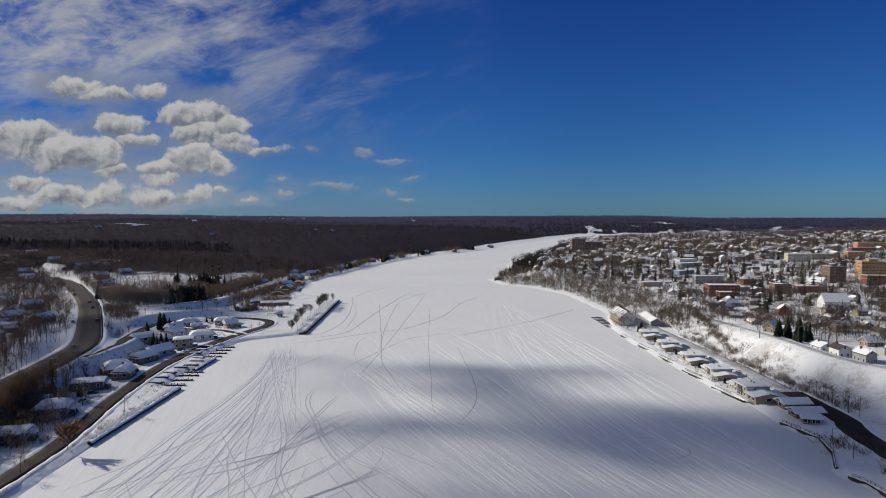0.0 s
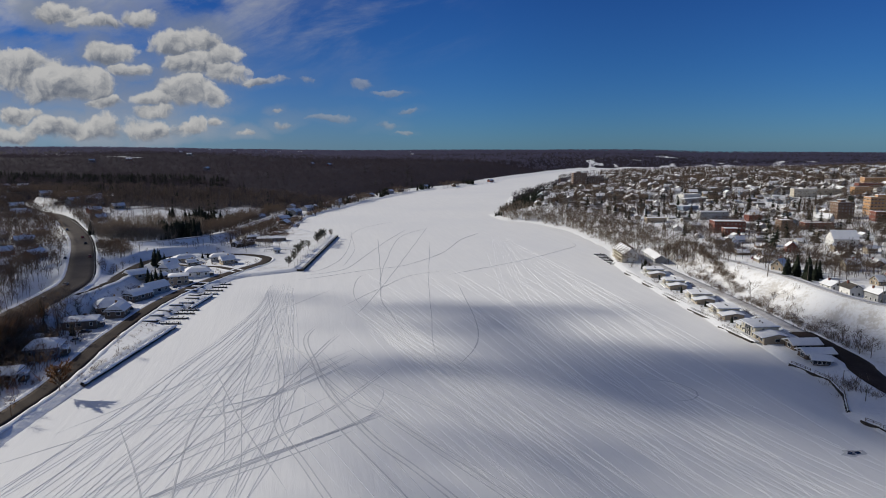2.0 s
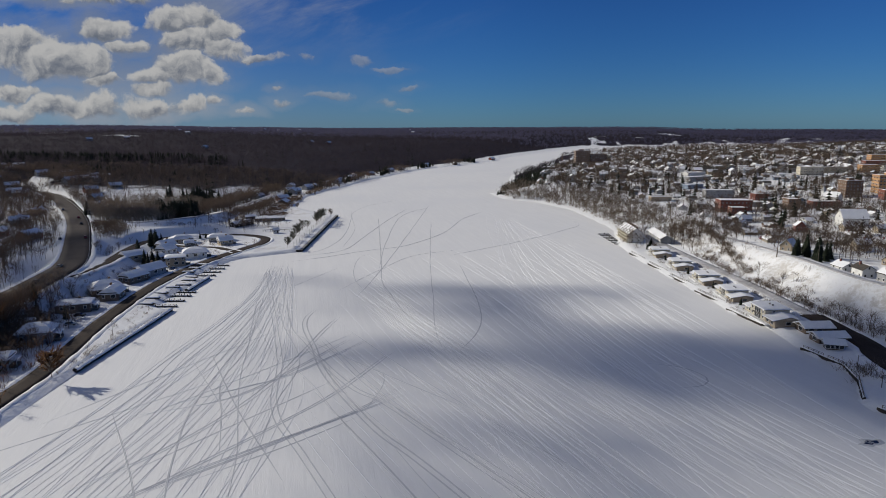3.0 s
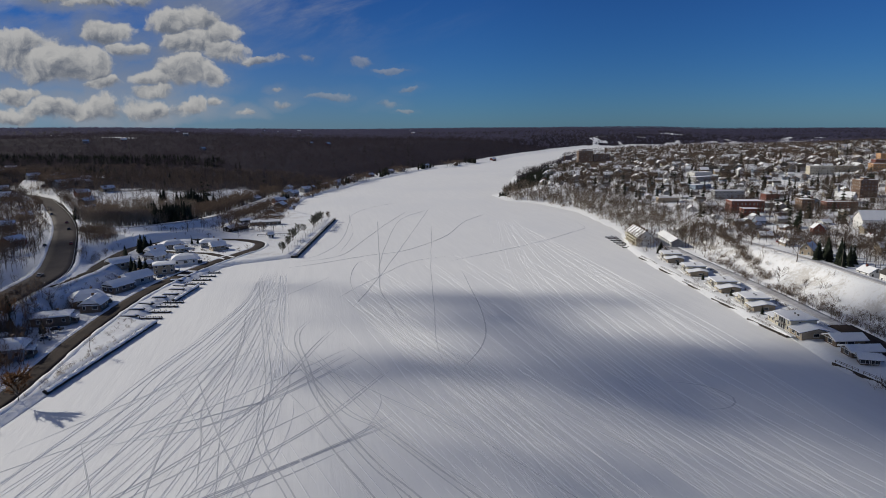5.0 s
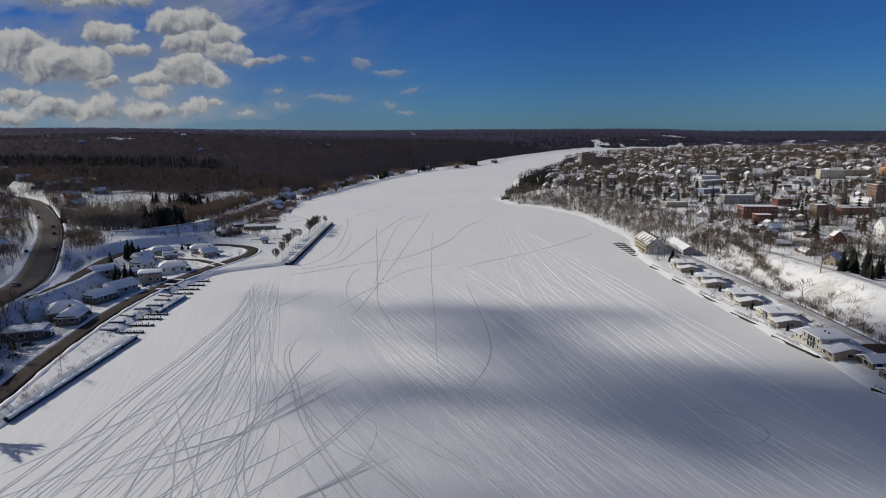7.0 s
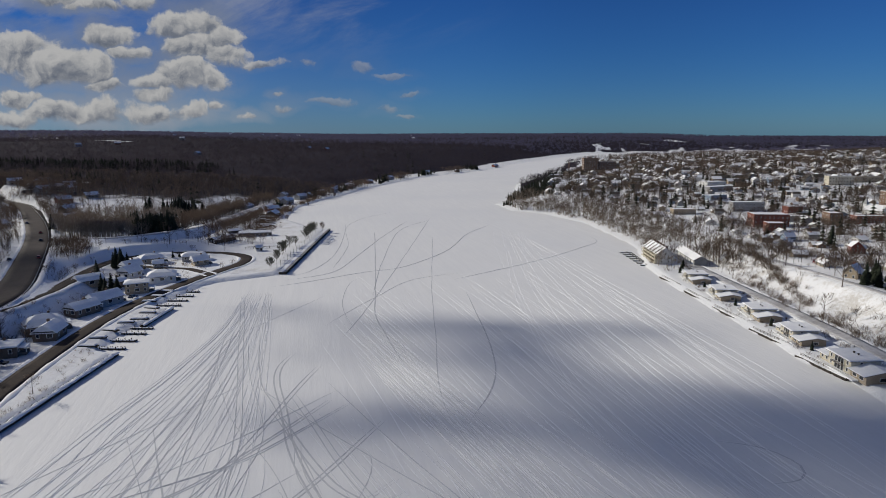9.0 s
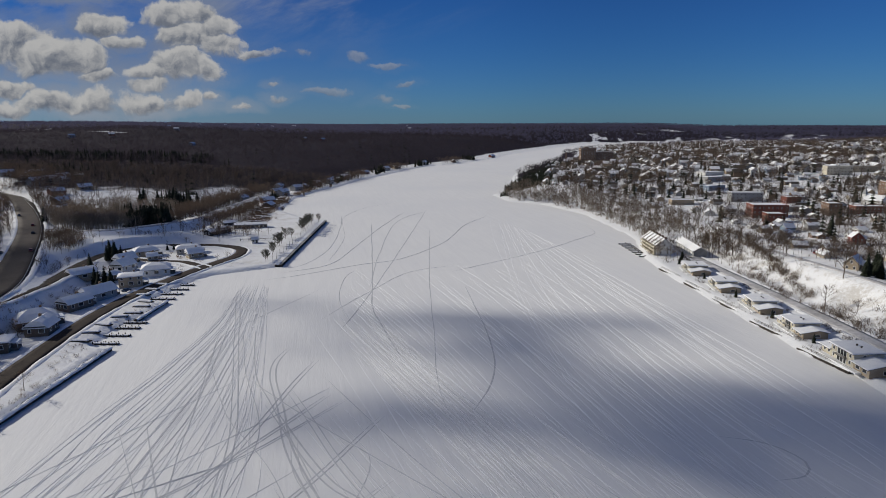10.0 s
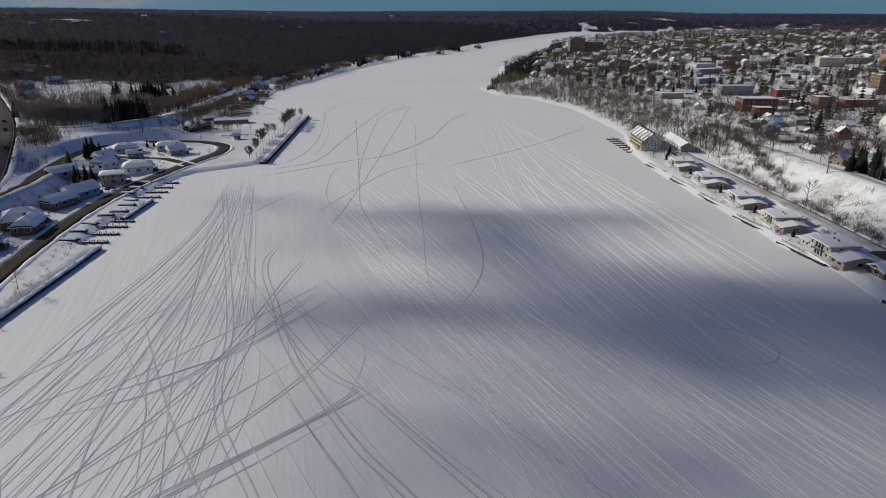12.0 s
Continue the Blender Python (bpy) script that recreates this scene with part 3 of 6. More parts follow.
def bare_tree(seed, h=12.0, limbs=10, twigs=5, spread=0.33, w=0.10, low=0.28):
    """Triangles of a leafless tree: tapered trunk, rising limbs and fine twigs. Returns the wood and the twigs."""
    rng = np.random.RandomState(seed)
    lean = rng.uniform(-0.05, 0.05, 2) * h
    wood, fine = trunk(h * 0.8, 0.017 * h, 0.005 * h, lean), []
    for k in range(limbs):
        t = low + (0.8 - low) * (k + rng.rand()) / limbs
        az, reach = k * 2.4 + rng.uniform(-0.5, 0.5), h * spread * (1.15 - 0.55 * t) * rng.uniform(0.7, 1.15)
        a = np.array([lean[0] * t, lean[1] * t, h * t])
        b = a + np.array([math.cos(az) * reach, math.sin(az) * reach, reach * rng.uniform(0.7, 1.5)])
        b[2] = min(b[2], h * 1.03)
        wood += sliver(a, b, w * 1.1, w * 0.35, rng)
        for _ in range(twigs):
            f = rng.uniform(0.3, 1.0)
            c = a + (b - a) * f
            d = c + np.array([math.cos(az), math.sin(az), 0.9]) * reach * rng.uniform(0.15, 0.4) + rng.normal(size=3) * reach * 0.22
            fine += sliver(c, d, w * 0.8, 0, rng)
    for _ in range(twigs * 2):
        c = np.array([lean[0], lean[1], h * 0.78])
        fine += sliver(c, c + rng.normal(size=3) * h * 0.07 + np.array([0, 0, h * 0.15]), w * 0.7, 0, rng)
    return np.array(wood), np.array(fine)


def spruce(seed, h=12.0, tiers=9, arms=7, spread=0.2):
    """Triangles of a conifer: drooping, uneven boughs in tiers. Returns the wood and the needles."""
    rng = np.random.RandomState(seed)
    wood, fine = trunk(h * 0.95, 0.012 * h, 0.003 * h, (0, 0), 3), []
    for k in range(tiers):
        t = 0.08 + 0.86 * k / (tiers - 1)
        reach = h * spread * (1.06 - t) ** 0.85
        n = max(4, int(arms * (1.15 - 0.5 * t)))
        for q in range(n):
            az, r = 2 * math.pi * (q + rng.rand() * 0.7) / n, reach * rng.uniform(0.7, 1.2)
            z = h * (t + rng.uniform(-0.02, 0.02))
            c, s = math.cos(az), math.sin(az)
            half = 0.5 * r
            tip = np.array([c * r, s * r, z - 0.30 * r])
            root = np.array([0, 0, z + 0.35 * r + 0.03 * h])
            left, right = np.array([c * 0.6 * r - s * half, s * 0.6 * r + c * half, z - 0.25 * r]), np.array([c * 0.6 * r + s * half, s * 0.6 * r - c * half, z - 0.25 * r])
            fine += [[root, left, tip], [root, tip, right], [left, right, tip]]
    fine += [[np.array([0.12, 0, h * 0.85]), np.array([-0.12, 0.05, h * 0.85]), np.array([0, 0, h * 1.03])]]
    return np.array(wood), np.array(fine)


def bush(seed, h=3.0, stems=16, w=0.05):
    rng = np.random.RandomState(seed)
    fine = []
    for _ in range(stems):
        a = np.array([*rng.normal(size=2) * 0.25 * h, -0.1])
        b = a + np.array([*rng.normal(size=2) * 0.32 * h, h * rng.uniform(0.55, 1.0)])
        fine += sliver(a, b, w, w * 0.3, rng)
        fine += sliver(a + (b - a) * 0.5, b + rng.normal(size=3) * 0.25 * h, w * 0.8, 0, rng)
    return np.zeros((0, 3, 3)), np.array(fine)


def crown_only(seed, h, n, w, spread):
    """A far tree: a loose crown of twigs at all angles over a short stem."""
    rng = np.random.RandomState(seed)
    fine = sliver((0, 0, -0.3), (0, 0, h * 0.6), w * 0.5, w * 0.3, rng)
    for _ in range(n):
        d = rng.normal(size=3)
        d /= np.linalg.norm(d)
        c = np.array([0, 0, h * 0.58]) + d * np.array([spread * h, spread * h, 0.34 * h]) * rng.uniform(0.2, 0.8)
        e = d * np.array([1, 1, 0.9]) + rng.normal(size=3) * 0.5
        fine += sliver(c, c + e * h * 0.24, w, 0, rng)
    return np.zeros((0, 3, 3)), np.array(fine)


def planted(name, label, kinds, spots, mats, category="trees"):
    """One object of many trees. spots: x, y, z, size; each takes one of the kinds, turned and scaled."""
    rng = np.random.RandomState(len(spots) + 7)
    pieces, index = [], []
    pick = rng.randint(0, len(kinds), len(spots))
    turn = rng.uniform(0, 2 * math.pi, len(spots))
    for k, (wood, fine) in enumerate(kinds):
        chosen = np.where(pick == k)[0]
        if not len(chosen):
            continue
        proto = np.concatenate([wood, fine]) if len(wood) else fine
        sp, c, s = spots[chosen], np.cos(turn[chosen]), np.sin(turn[chosen])
        p = proto.reshape(1, -1, 3)
        size = sp[:, 3][:, None]
        wide = size * rng.uniform(0.85, 1.2, len(chosen))[:, None]
        x = (p[..., 0] * c[:, None] - p[..., 1] * s[:, None]) * wide + sp[:, 0][:, None]
        y = (p[..., 0] * s[:, None] + p[..., 1] * c[:, None]) * wide + sp[:, 1][:, None]
        z = p[..., 2] * size + sp[:, 2][:, None]
        pieces.append(np.stack([x, y, z], -1).reshape(-1, 3))
        index.append(np.tile(np.r_[np.zeros(len(wood), int), np.ones(len(fine), int)], len(chosen)))
    v = np.concatenate(pieces)
    ob = new(name, mesh_of(name, v, np.arange(len(v)).reshape(-1, 3), mats, False, np.concatenate(index)))
    return tagged(ob, label, category, kind="stuff")


def spread_out(seed, count, r0, r1, accept, az0=-0.80, az1=0.80, power=1.0):
    """Random spots in a wedge seen from over the ice, kept where accept(x, y, wood) > chance."""
    rng = np.random.RandomState(seed)
    az = rng.uniform(az0, az1, count)
    r = (r0 ** power + (r1 ** power - r0 ** power) * rng.rand(count)) ** (1 / power)
    x, y = r * np.sin(az), r * np.cos(az) - 10
    z, wood, _ = lie(x, y)
    keep = (accept(x, y, wood) > rng.rand(count)) & (z > 0.8)
    return np.column_stack([x[keep], y[keep], z[keep], rng.uniform(0.7, 1.25, keep.sum())])


def near_wood(x, y, wood):
    return np.clip(wood * 1.1, 0, 1)


near_kinds = [bare_tree(10 + k, 9.5, 11, 7, 0.34, 0.075) for k in range(8)]
town_kinds = [bare_tree(190 + k, 9.0, 12, 9, 0.38, 0.085, 0.22) for k in range(6)]
light_kinds = [bare_tree(150 + k, 9.5, 8, 4, 0.34, 0.11) for k in range(8)]
mid_kinds = [crown_only(30 + k, 10.5, 38, 0.12, 0.38) for k in range(6)]
far_kinds = [crown_only(50 + k, 10.0, 19, 0.50, 0.46) for k in range(5)]
conifers = [spruce(70 + k, 12.0, 11, 9, 0.27) for k in range(5)]
light_conifers = [spruce(90 + k, 12.0, 6, 6, 0.27) for k in range(4)]
far_conifers = [spruce(80 + k, 14.0, 4, 4, 0.24) for k in range(3)]
south = lambda x, y, w: near_wood(x, y, w) * (x < -60) * (1 - 0.80 * smooth(y, 670, 590) * smooth(x, -370, -330))
north = lambda x, y, w: near_wood(x, y, w) * (x > 0)
planted("hillside_woods", "leafless grey-brown hillside woods in snow", light_kinds, spread_out(1, 7600, 420, 900, south, -0.75, -0.12, 2.0), [BARK, HILLTWIG])
planted("shore_woods", "leafless brown woods on the snowy shore slope", near_kinds, spread_out(2, 9500, 360, 760, north, 0.0, 0.50, 2.0) * np.array([1, 1, 1, 0.80]), [BIRCH, TWIG])
undergrowth = [bush(140 + k, 3.4, 14, 0.07) for k in range(5)]
planted("shore_undergrowth", "brown leafless undergrowth on the shore slope", undergrowth, spread_out(6, 4200, 360, 760, north, 0.0, 0.50, 2.0), [PALETWIG, PALETWIG], "bushes")
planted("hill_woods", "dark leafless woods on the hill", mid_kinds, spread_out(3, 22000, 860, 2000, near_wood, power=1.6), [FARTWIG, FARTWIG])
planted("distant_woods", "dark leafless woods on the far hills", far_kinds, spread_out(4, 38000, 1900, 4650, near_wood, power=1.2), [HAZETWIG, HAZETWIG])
planted("distant_conifers", "scattered dark conifers on the far hills", far_conifers, spread_out(5, 3600, 700, 3000, lambda x, y, w: w * 0.30 * (ripple(x, y, 130, 12) > 0.25) * (y < 1900), power=1.3), [BARK, NEEDLE])

# ---- building kit ----
class Shape:
    """Corners and faces gathered from boxes and prisms, made into one mesh."""

    def __init__(self):
        self.v, self.f, self.m = [], [], []

    def hull(self, bottom, top, mat=0, cap=True):
        """A solid between two outlines with equally many corners."""
        n, k = len(self.v), len(bottom)
        self.v += [tuple(p) for p in bottom] + [tuple(p) for p in top]
        quads = [(n + i, n + (i + 1) % k, n + k + (i + 1) % k, n + k + i) for i in range(k)]
        if cap:
            quads += [tuple(n + i for i in reversed(range(k))), tuple(n + k + i for i in range(k))]
        self.f += quads
        self.m += [mat] * len(quads)
        return self

    def box(self, x0, y0, z0, x1, y1, z1, mat=0):
        ring = [(x0, y0), (x1, y0), (x1, y1), (x0, y1)]
        return self.hull([(x, y, z0) for x, y in ring], [(x, y, z1) for x, y in ring], mat)

    def bar(self, a, b, w, h, mat=0):
        """An upright-section beam from a to b."""
        a, b = Vector(a), Vector(b)
        d = b - a
        side = Vector((d.y, -d.x, 0))
        side = side.normalized() * w / 2 if side.length > 1e-6 else Vector((w / 2, 0, 0))
        up = side.cross(d).normalized() * h / 2 if d.length else Vector((0, 0, h / 2))
        corner = [side + up, side - up, -side - up, -side + up]
        return self.hull([a + c for c in corner], [b + c for c in corner], mat)

    def tube(self, x, y, z0, z1, r0, r1, sides=8, mat=0):
        ring = [(math.cos(2 * math.pi * i / sides), math.sin(2 * math.pi * i / sides)) for i in range(sides)]
        return self.hull([(x + r0 * c, y + r0 * s, z0) for c, s in ring], [(x + r1 * c, y + r1 * s, z1) for c, s in ring], mat)

    def mesh(self, name, mats):
        me = bpy.data.meshes.new(name)
        me.from_pydata(self.v, [], self.f)
        for m in mats:
            me.materials.append(m)
        me.polygons.foreach_set("material_index", self.m)
        me.update()
        return me


def thing(name, x, y, z, turn, label, category, group=""):
    ob = tagged(new(name), label, category, group)
    ob.matrix_basis = pose(x, y, z, 0, 0, turn)
    ob.empty_display_size = 0.5
    return ob


def part(name, shape, mats, parent, label="", at=None):
    """One mesh object under a thing or a part; shape may be a mesh that is shared."""
    mesh = shape if isinstance(shape, bpy.types.Mesh) else shape.mesh(name, mats)
    ob = new(name, mesh)
    ob.parent = parent
    if at is not None:
        ob.matrix_basis = at
    if label:
        ob["label"] = label
    return ob


def gable_body(w, d, h, rise):
    """Walls with gables over the two ends of x; the ridge runs along x. Walls stand 0.4 m into the ground."""
    s = Shape()
    x, y = w / 2, d / 2
    prof = [(-y, -0.4), (y, -0.4), (y, h), (0, h + rise), (-y, h)]
    s.hull([(-x, a, b) for a, b in prof], [(x, a, b) for a, b in prof])
    return s


def roof_slabs(w, d, h, rise, over=0.5, lift=0.0, thick=0.16, rag=0.0, seed=0):
    """Two sloping slabs over a gable body."""
    rng = random.Random(seed)
    s = Shape()
    y = d / 2 + over
    drop = rise * over / (d / 2)
    for sign in (-1, 1):
        x0, x1 = -w / 2 - over + rag * rng.random(), w / 2 + over - rag * rng.random()
        y1 = y - rag * rng.random()
        low = h - drop + lift + (y - y1) * rise / (d / 2)
        ring = [(x0, 0, h + rise + lift), (x1, 0, h + rise + lift), (x1, sign * y1, low), (x0, sign * y1, low)]
        if sign < 0:
            ring.reverse()
        s.hull(ring, [(a, b, c + thick) for a, b, c in ring])
    return s


def window_mesh(w, h, name="window"):
    """A framed pane, facing -y, its back at y = 0: proud frame and recessed glass in one connected mesh."""
    t, a, b = 0.12, w / 2, w / 2 + 0.12
    out = [(-b, -t), (b, -t), (b, h + t), (-b, h + t)]
    inn = [(-a, 0), (a, 0), (a, h), (-a, h)]
    s = Shape()
    s.v = [(x, 0.03, z) for x, z in out] + [(x, -0.08, z) for x, z in out] + [(x, -0.08, z) for x, z in inn] + [(x, -0.01, z) for x, z in inn]
    for i in range(4):
        k = (i + 1) % 4
        s.f += [(i, k, 4 + k, 4 + i), (4 + i, 4 + k, 8 + k, 8 + i), (8 + i, 8 + k, 12 + k, 12 + i)]
    s.f.append((12, 13, 14, 15))
    s.m = [0] * 12 + [1]
    return s.mesh(name, [TRIM, GLASS])


def door_mesh(w=1.0, h=2.05):
    b, a = w / 2 + 0.12, w / 2
    out, inn = [(-b, 0), (b, 0), (b, h + 0.12), (-b, h + 0.12)], [(-a, 0.02), (a, 0.02), (a, h), (-a, h)]
    s = Shape()
    s.v = [(x, 0.03, z) for x, z in out] + [(x, -0.08, z) for x, z in out] + [(x, -0.08, z) for x, z in inn] + [(x, -0.02, z) for x, z in inn]
    for i in range(4):
        k = (i + 1) % 4
        s.f += [(i, k, 4 + k, 4 + i), (4 + i, 4 + k, 8 + k, 8 + i), (8 + i, 8 + k, 12 + k, 12 + i)]
    s.f.append((12, 13, 14, 15))
    s.m = [0] * 12 + [1]
    return s.mesh("door", [TRIM, DARKWOOD])


WINDOW, WIDE_WINDOW, DOOR = window_mesh(0.95, 1.35), window_mesh(1.9, 1.4), door_mesh()
SHOP_WINDOW = window_mesh(2.4, 2.0)


def on_side(side, w, d, along, z):
    """A pose on one of the four walls of a w by d body: 0 front (-y), 1 right (+x), 2 back, 3 left (-x)."""
    x, y = ((along, -d / 2), (w / 2, along), (-along, d / 2), (-w / 2, -along))[side]
    return pose(x, y, z, 0, 0, (0, 90, 180, 270)[side])


def house(name, label, w, d, h, rise, wall, group="", storeys=2, full=True, chimney=True, wing=None, porch=False, seed=0, category="house", slid=False):
    """A gabled house under snow with its parts, at the origin."""
    rng = random.Random(seed)
    ob = thing(name, 0, 0, 0, 0, label, category, group)
    part("wall", gable_body(w, d, h, rise), [wall], ob)
    part("roof", roof_slabs(w, d, h, rise), [DARKTRIM], ob, "dark eaves under the snow")
    cover = roof_slabs(w, d, h, rise, 0.52, 0.165, 0.30, 0.35, seed)
    if slid:       # the snow has slid off one slope
        cover.v, cover.f, cover.m = cover.v[:8], cover.f[:6], cover.m[:6]
    part("snow_cover", cover, [SNOW], ob, "thick snow on the roof")
    if wing:
        ww, wd, wh = wing
        turned = pose(w * 0.18, -d / 2 - ww / 2 + 0.6, 0, 0, 0, 90)
        part("wing_wall", gable_body(ww, wd, wh, wd * 0.35), [wall], ob, at=turned)
        part("wing_roof", roof_slabs(ww, wd, wh, wd * 0.35), [DARKTRIM], ob, at=turned)
        part("wing_snow", roof_slabs(ww, wd, wh, wd * 0.35, 0.52, 0.165, 0.3, 0.3, seed + 5), [SNOW], ob, at=turned)
        part("window", WINDOW, None, ob, at=turned @ on_side(3, ww, wd, 0.0, 1.0))
        part("window", WINDOW, None, ob, at=turned @ on_side(0, ww, wd, 0.0, 1.0))
    if porch:
        part("porch_roof", Shape().box(-w * 0.35, -d / 2 - 2.0, 2.5, w * 0.35, -d / 2 - 0.02, 2.75), [SNOW], ob)
        for x in (-w * 0.33, 0, w * 0.33):
            part("porch_post", Shape().box(x - 0.08, -d / 2 - 1.9, -0.3, x + 0.08, -d / 2 - 1.74, 2.5), [TRIM], ob)
    if chimney:
        part("chimney", Shape().box(w * 0.2 - 0.4, 0.2, h, w * 0.2 + 0.4, 1.0, h + rise + 1.1).box(w * 0.2 - 0.46, 0.14, h + rise + 1.1, w * 0.2 + 0.46, 1.06, h + rise + 1.25), [BRICK], ob)
    if full:
        for floor in range(storeys):
            z = 0.95 + 2.8 * floor
            if z + 1.4 > h + 0.2:
                break
            for side, span in ((0, w), (1, d), (3, d), (2, w)):
                count = 3 if span > 9 else 2
                for k in range(count):
                    along = (k - (count - 1) / 2) * span / count
                    if side == 0 and floor == 0 and k == 1:
                        part("door", DOOR, None, ob, at=on_side(0, w, d, along, 0.0))
                    elif not (wing and side == 0 and floor == 0 and along > 0):
                        part("window", WINDOW, None, ob, at=on_side(side, w, d, along + rng.uniform(-0.2, 0.2), z))
        for side in (1, 3):
            if rise > 2.0:
                part("attic_window", WINDOW, None, ob, at=on_side(side, w, d, 0, h + 0.25))
    return ob


def block(name, label, w, d, h, wall, storeys, bays, side_bays, window=None, group="", category="building", penthouse=False):
    """A flat-roofed block with a parapet, snow on its roof and rows of windows."""
    ob = thing(name, 0, 0, 0, 0, label, category, group)
    s = Shape().box(-w / 2, -d / 2, -1.5, w / 2, d / 2, h)
    for x0, y0, x1, y1 in ((-w / 2, -d / 2, w / 2, -d / 2 + 0.35), (-w / 2, d / 2 - 0.35, w / 2, d / 2), (-w / 2, -d / 2 + 0.35, -w / 2 + 0.35, d / 2 - 0.35), (w / 2 - 0.35, -d / 2 + 0.35, w / 2, d / 2 - 0.35)):
        s.box(x0, y0, h, x1, y1, h + 0.6)
    part("wall", s, [wall], ob)
    part("snow_cover", Shape().box(-w / 2 + 0.35, -d / 2 + 0.35, h + 0.004, w / 2 - 0.35, d / 2 - 0.35, h + 0.35), [SNOW], ob, "snow on the flat roof")
    part("cornice", Shape().box(-w / 2 - 0.2, -d / 2 - 0.2, h + 0.6, w / 2 + 0.2, -d / 2 + 0.3, h + 0.85).box(-w / 2 - 0.2, -d / 2 + 0.3, h + 0.6, -w / 2 + 0.3, d / 2 + 0.2, h + 0.85), [SNOW], ob)
    if penthouse:
        part("roof_house", Shape().box(-w * 0.2, -d * 0.15, h, w * 0.1, d * 0.25, h + 2.6), [wall], ob)
        part("roof_house_snow", Shape().box(-w * 0.21, -d * 0.16, h + 2.604, w * 0.11, d * 0.26, h + 2.9), [SNOW], ob)
    step = h / storeys
    for floor in range(storeys):
        for side, span, count in ((0, w, bays), (3, d, side_bays), (1, d, side_bays)):
            for k in range(count):
                part("window", window or WINDOW, None, ob, at=on_side(side, w, d, (k - (count - 1) / 2) * span / count, floor * step + 0.9))
    return ob


def set_down(ob, x, y, turn=0.0, sink=0.0, z=None):
    ob.matrix_basis = pose(x, y, (height_at(x, y) if z is None else z) - sink, 0, 0, turn)
    return ob

# ---- tracks on the ice ----
def packed_tracks(name, label, lines, width, ridge, mats=(TRACK, RIDGE)):
    """Tracks pressed into the snow: a packed bed between two thrown-up ridges."""
    vs, fs, ms, n = [], [], [], 0
    for k, points in enumerate(lines):
        path = spline([(*p, 0.0) for p in points], 2.5)
        path[:, 0] += 0.10 * np.sin(np.arange(len(path)) * 0.31 + k * 1.7)
        path[:, 2] = 0.004 + 0.003 * (k % 9)
        w = width * (0.6 + 0.7 * ((k * 7) % 5) / 4)
        v, f = ribbon(path, [(-w * 1.3, -0.03), (-w * 0.75, ridge), (-w * 0.5, 0.012), (w * 0.5, 0.012), (w * 0.75, ridge), (w * 1.3, -0.03)])
        ends = np.minimum(np.arange(len(path)), np.arange(len(path))[::-1])
        taper = np.clip((ends + 0.4) / min(7.0, len(path) / 3), 0.08, 1)[:, None, None]
        v = (path[:, None, :] + (v.reshape(len(path), 6, 3) - path[:, None, :]) * taper).reshape(-1, 3)
        vs.append(v)
        fs.append(f + n)
        ms.append(np.tile([1, 1, 0, 1, 1], len(path) - 1))
        n += len(v)
    me = mesh_of(name, np.concatenate(vs), np.concatenate(fs), list(mats), False, np.concatenate(ms))
    return tagged(new(name, me), label, "tracks", kind="stuff")


rng = random.Random(5)
fan = []
for k in range(44):    # sledge tracks fanning out from the landing by the pier
    t = (k + rng.uniform(-0.4, 0.4)) / 43
    a, b, c = rng.uniform(-2.5, 2.5), rng.uniform(-2.5, 2.5), rng.uniform(-4, 4)
    fan.append([(-104 + 13 * t + a * 0.6, 338 + rng.uniform(-10, 6)), (-96 + 20 * t + a * 0.6, 285), (-95 + 32 * t + a, 240), (-98 + 46 * t + a, 200), (-101 + 55 * t + b, 165), (-108 + 66 * t + c, 105), (-115 + 76 * t + 2 * c, 40)])
packed_tracks("snowmobile_tracks", "fan of snowmobile tracks across the canal snow", fan, 0.085, 0.026)
CROSSING = [
    [(-66, 334), (-86, 278), (-88, 265), (-82, 243), (-72, 221), (-62, 203), (-52, 190), (-43, 177), (-31, 156), (-17, 135)],
    [(-106, 335), (-77, 248), (-64, 210), (-58, 190), (-55, 175), (-52, 164), (-47, 152), (-37, 136), (-20, 108)],
    [(-61, 256), (-62, 243), (-59, 229), (-51, 209), (-44, 190), (-36, 174), (-21, 149), (-10, 135), (10, 108)],
    [(-54, 225), (-41, 202), (-28, 179), (-11, 154), (5, 135), (26, 108)],
    [(-56, 213), (-33, 177), (-21, 165), (-3, 142), (20, 112)],
    [(-44, 196), (-39, 179), (-31, 166), (-17, 146), (-9, 134)],
    [(-49, 245), (-52, 225), (-56, 185), (-62, 160), (-71, 139), (-84, 120)],
    [(-40, 218), (-54, 187), (-62, 172), (-71, 164), (-89, 156)],
    [(-34, 216), (-52, 186), (-62, 177), (-81, 163)],
    [(-23, 205), (-35, 174), (-46, 154), (-57, 137), (-74, 112)],
    [(-16, 177), (-30, 158), (-53, 136), (-78, 112)],
    [(-15, 171), (-33, 154), (-50, 137), (-70, 118)],
    [(-26, 157), (-40, 142), (-60, 124)],
    [(-92, 278), (-82, 239), (-74, 210), (-68, 185), (-57, 151), (-52, 136), (-46, 112)],
    [(-91, 285), (-75, 213), (-72, 180), (-64, 158), (-56, 136)],
    [(-84, 278), (-68, 234), (-52, 196), (-51, 166), (-47, 135)],
    [(-79, 278), (-65, 234), (-54, 213), (-31, 170)],
    [(-79, 234), (-74, 166), (-67, 136), (-58, 110)],
    [(-24, 190), (-22, 179), (-25, 159)],
]
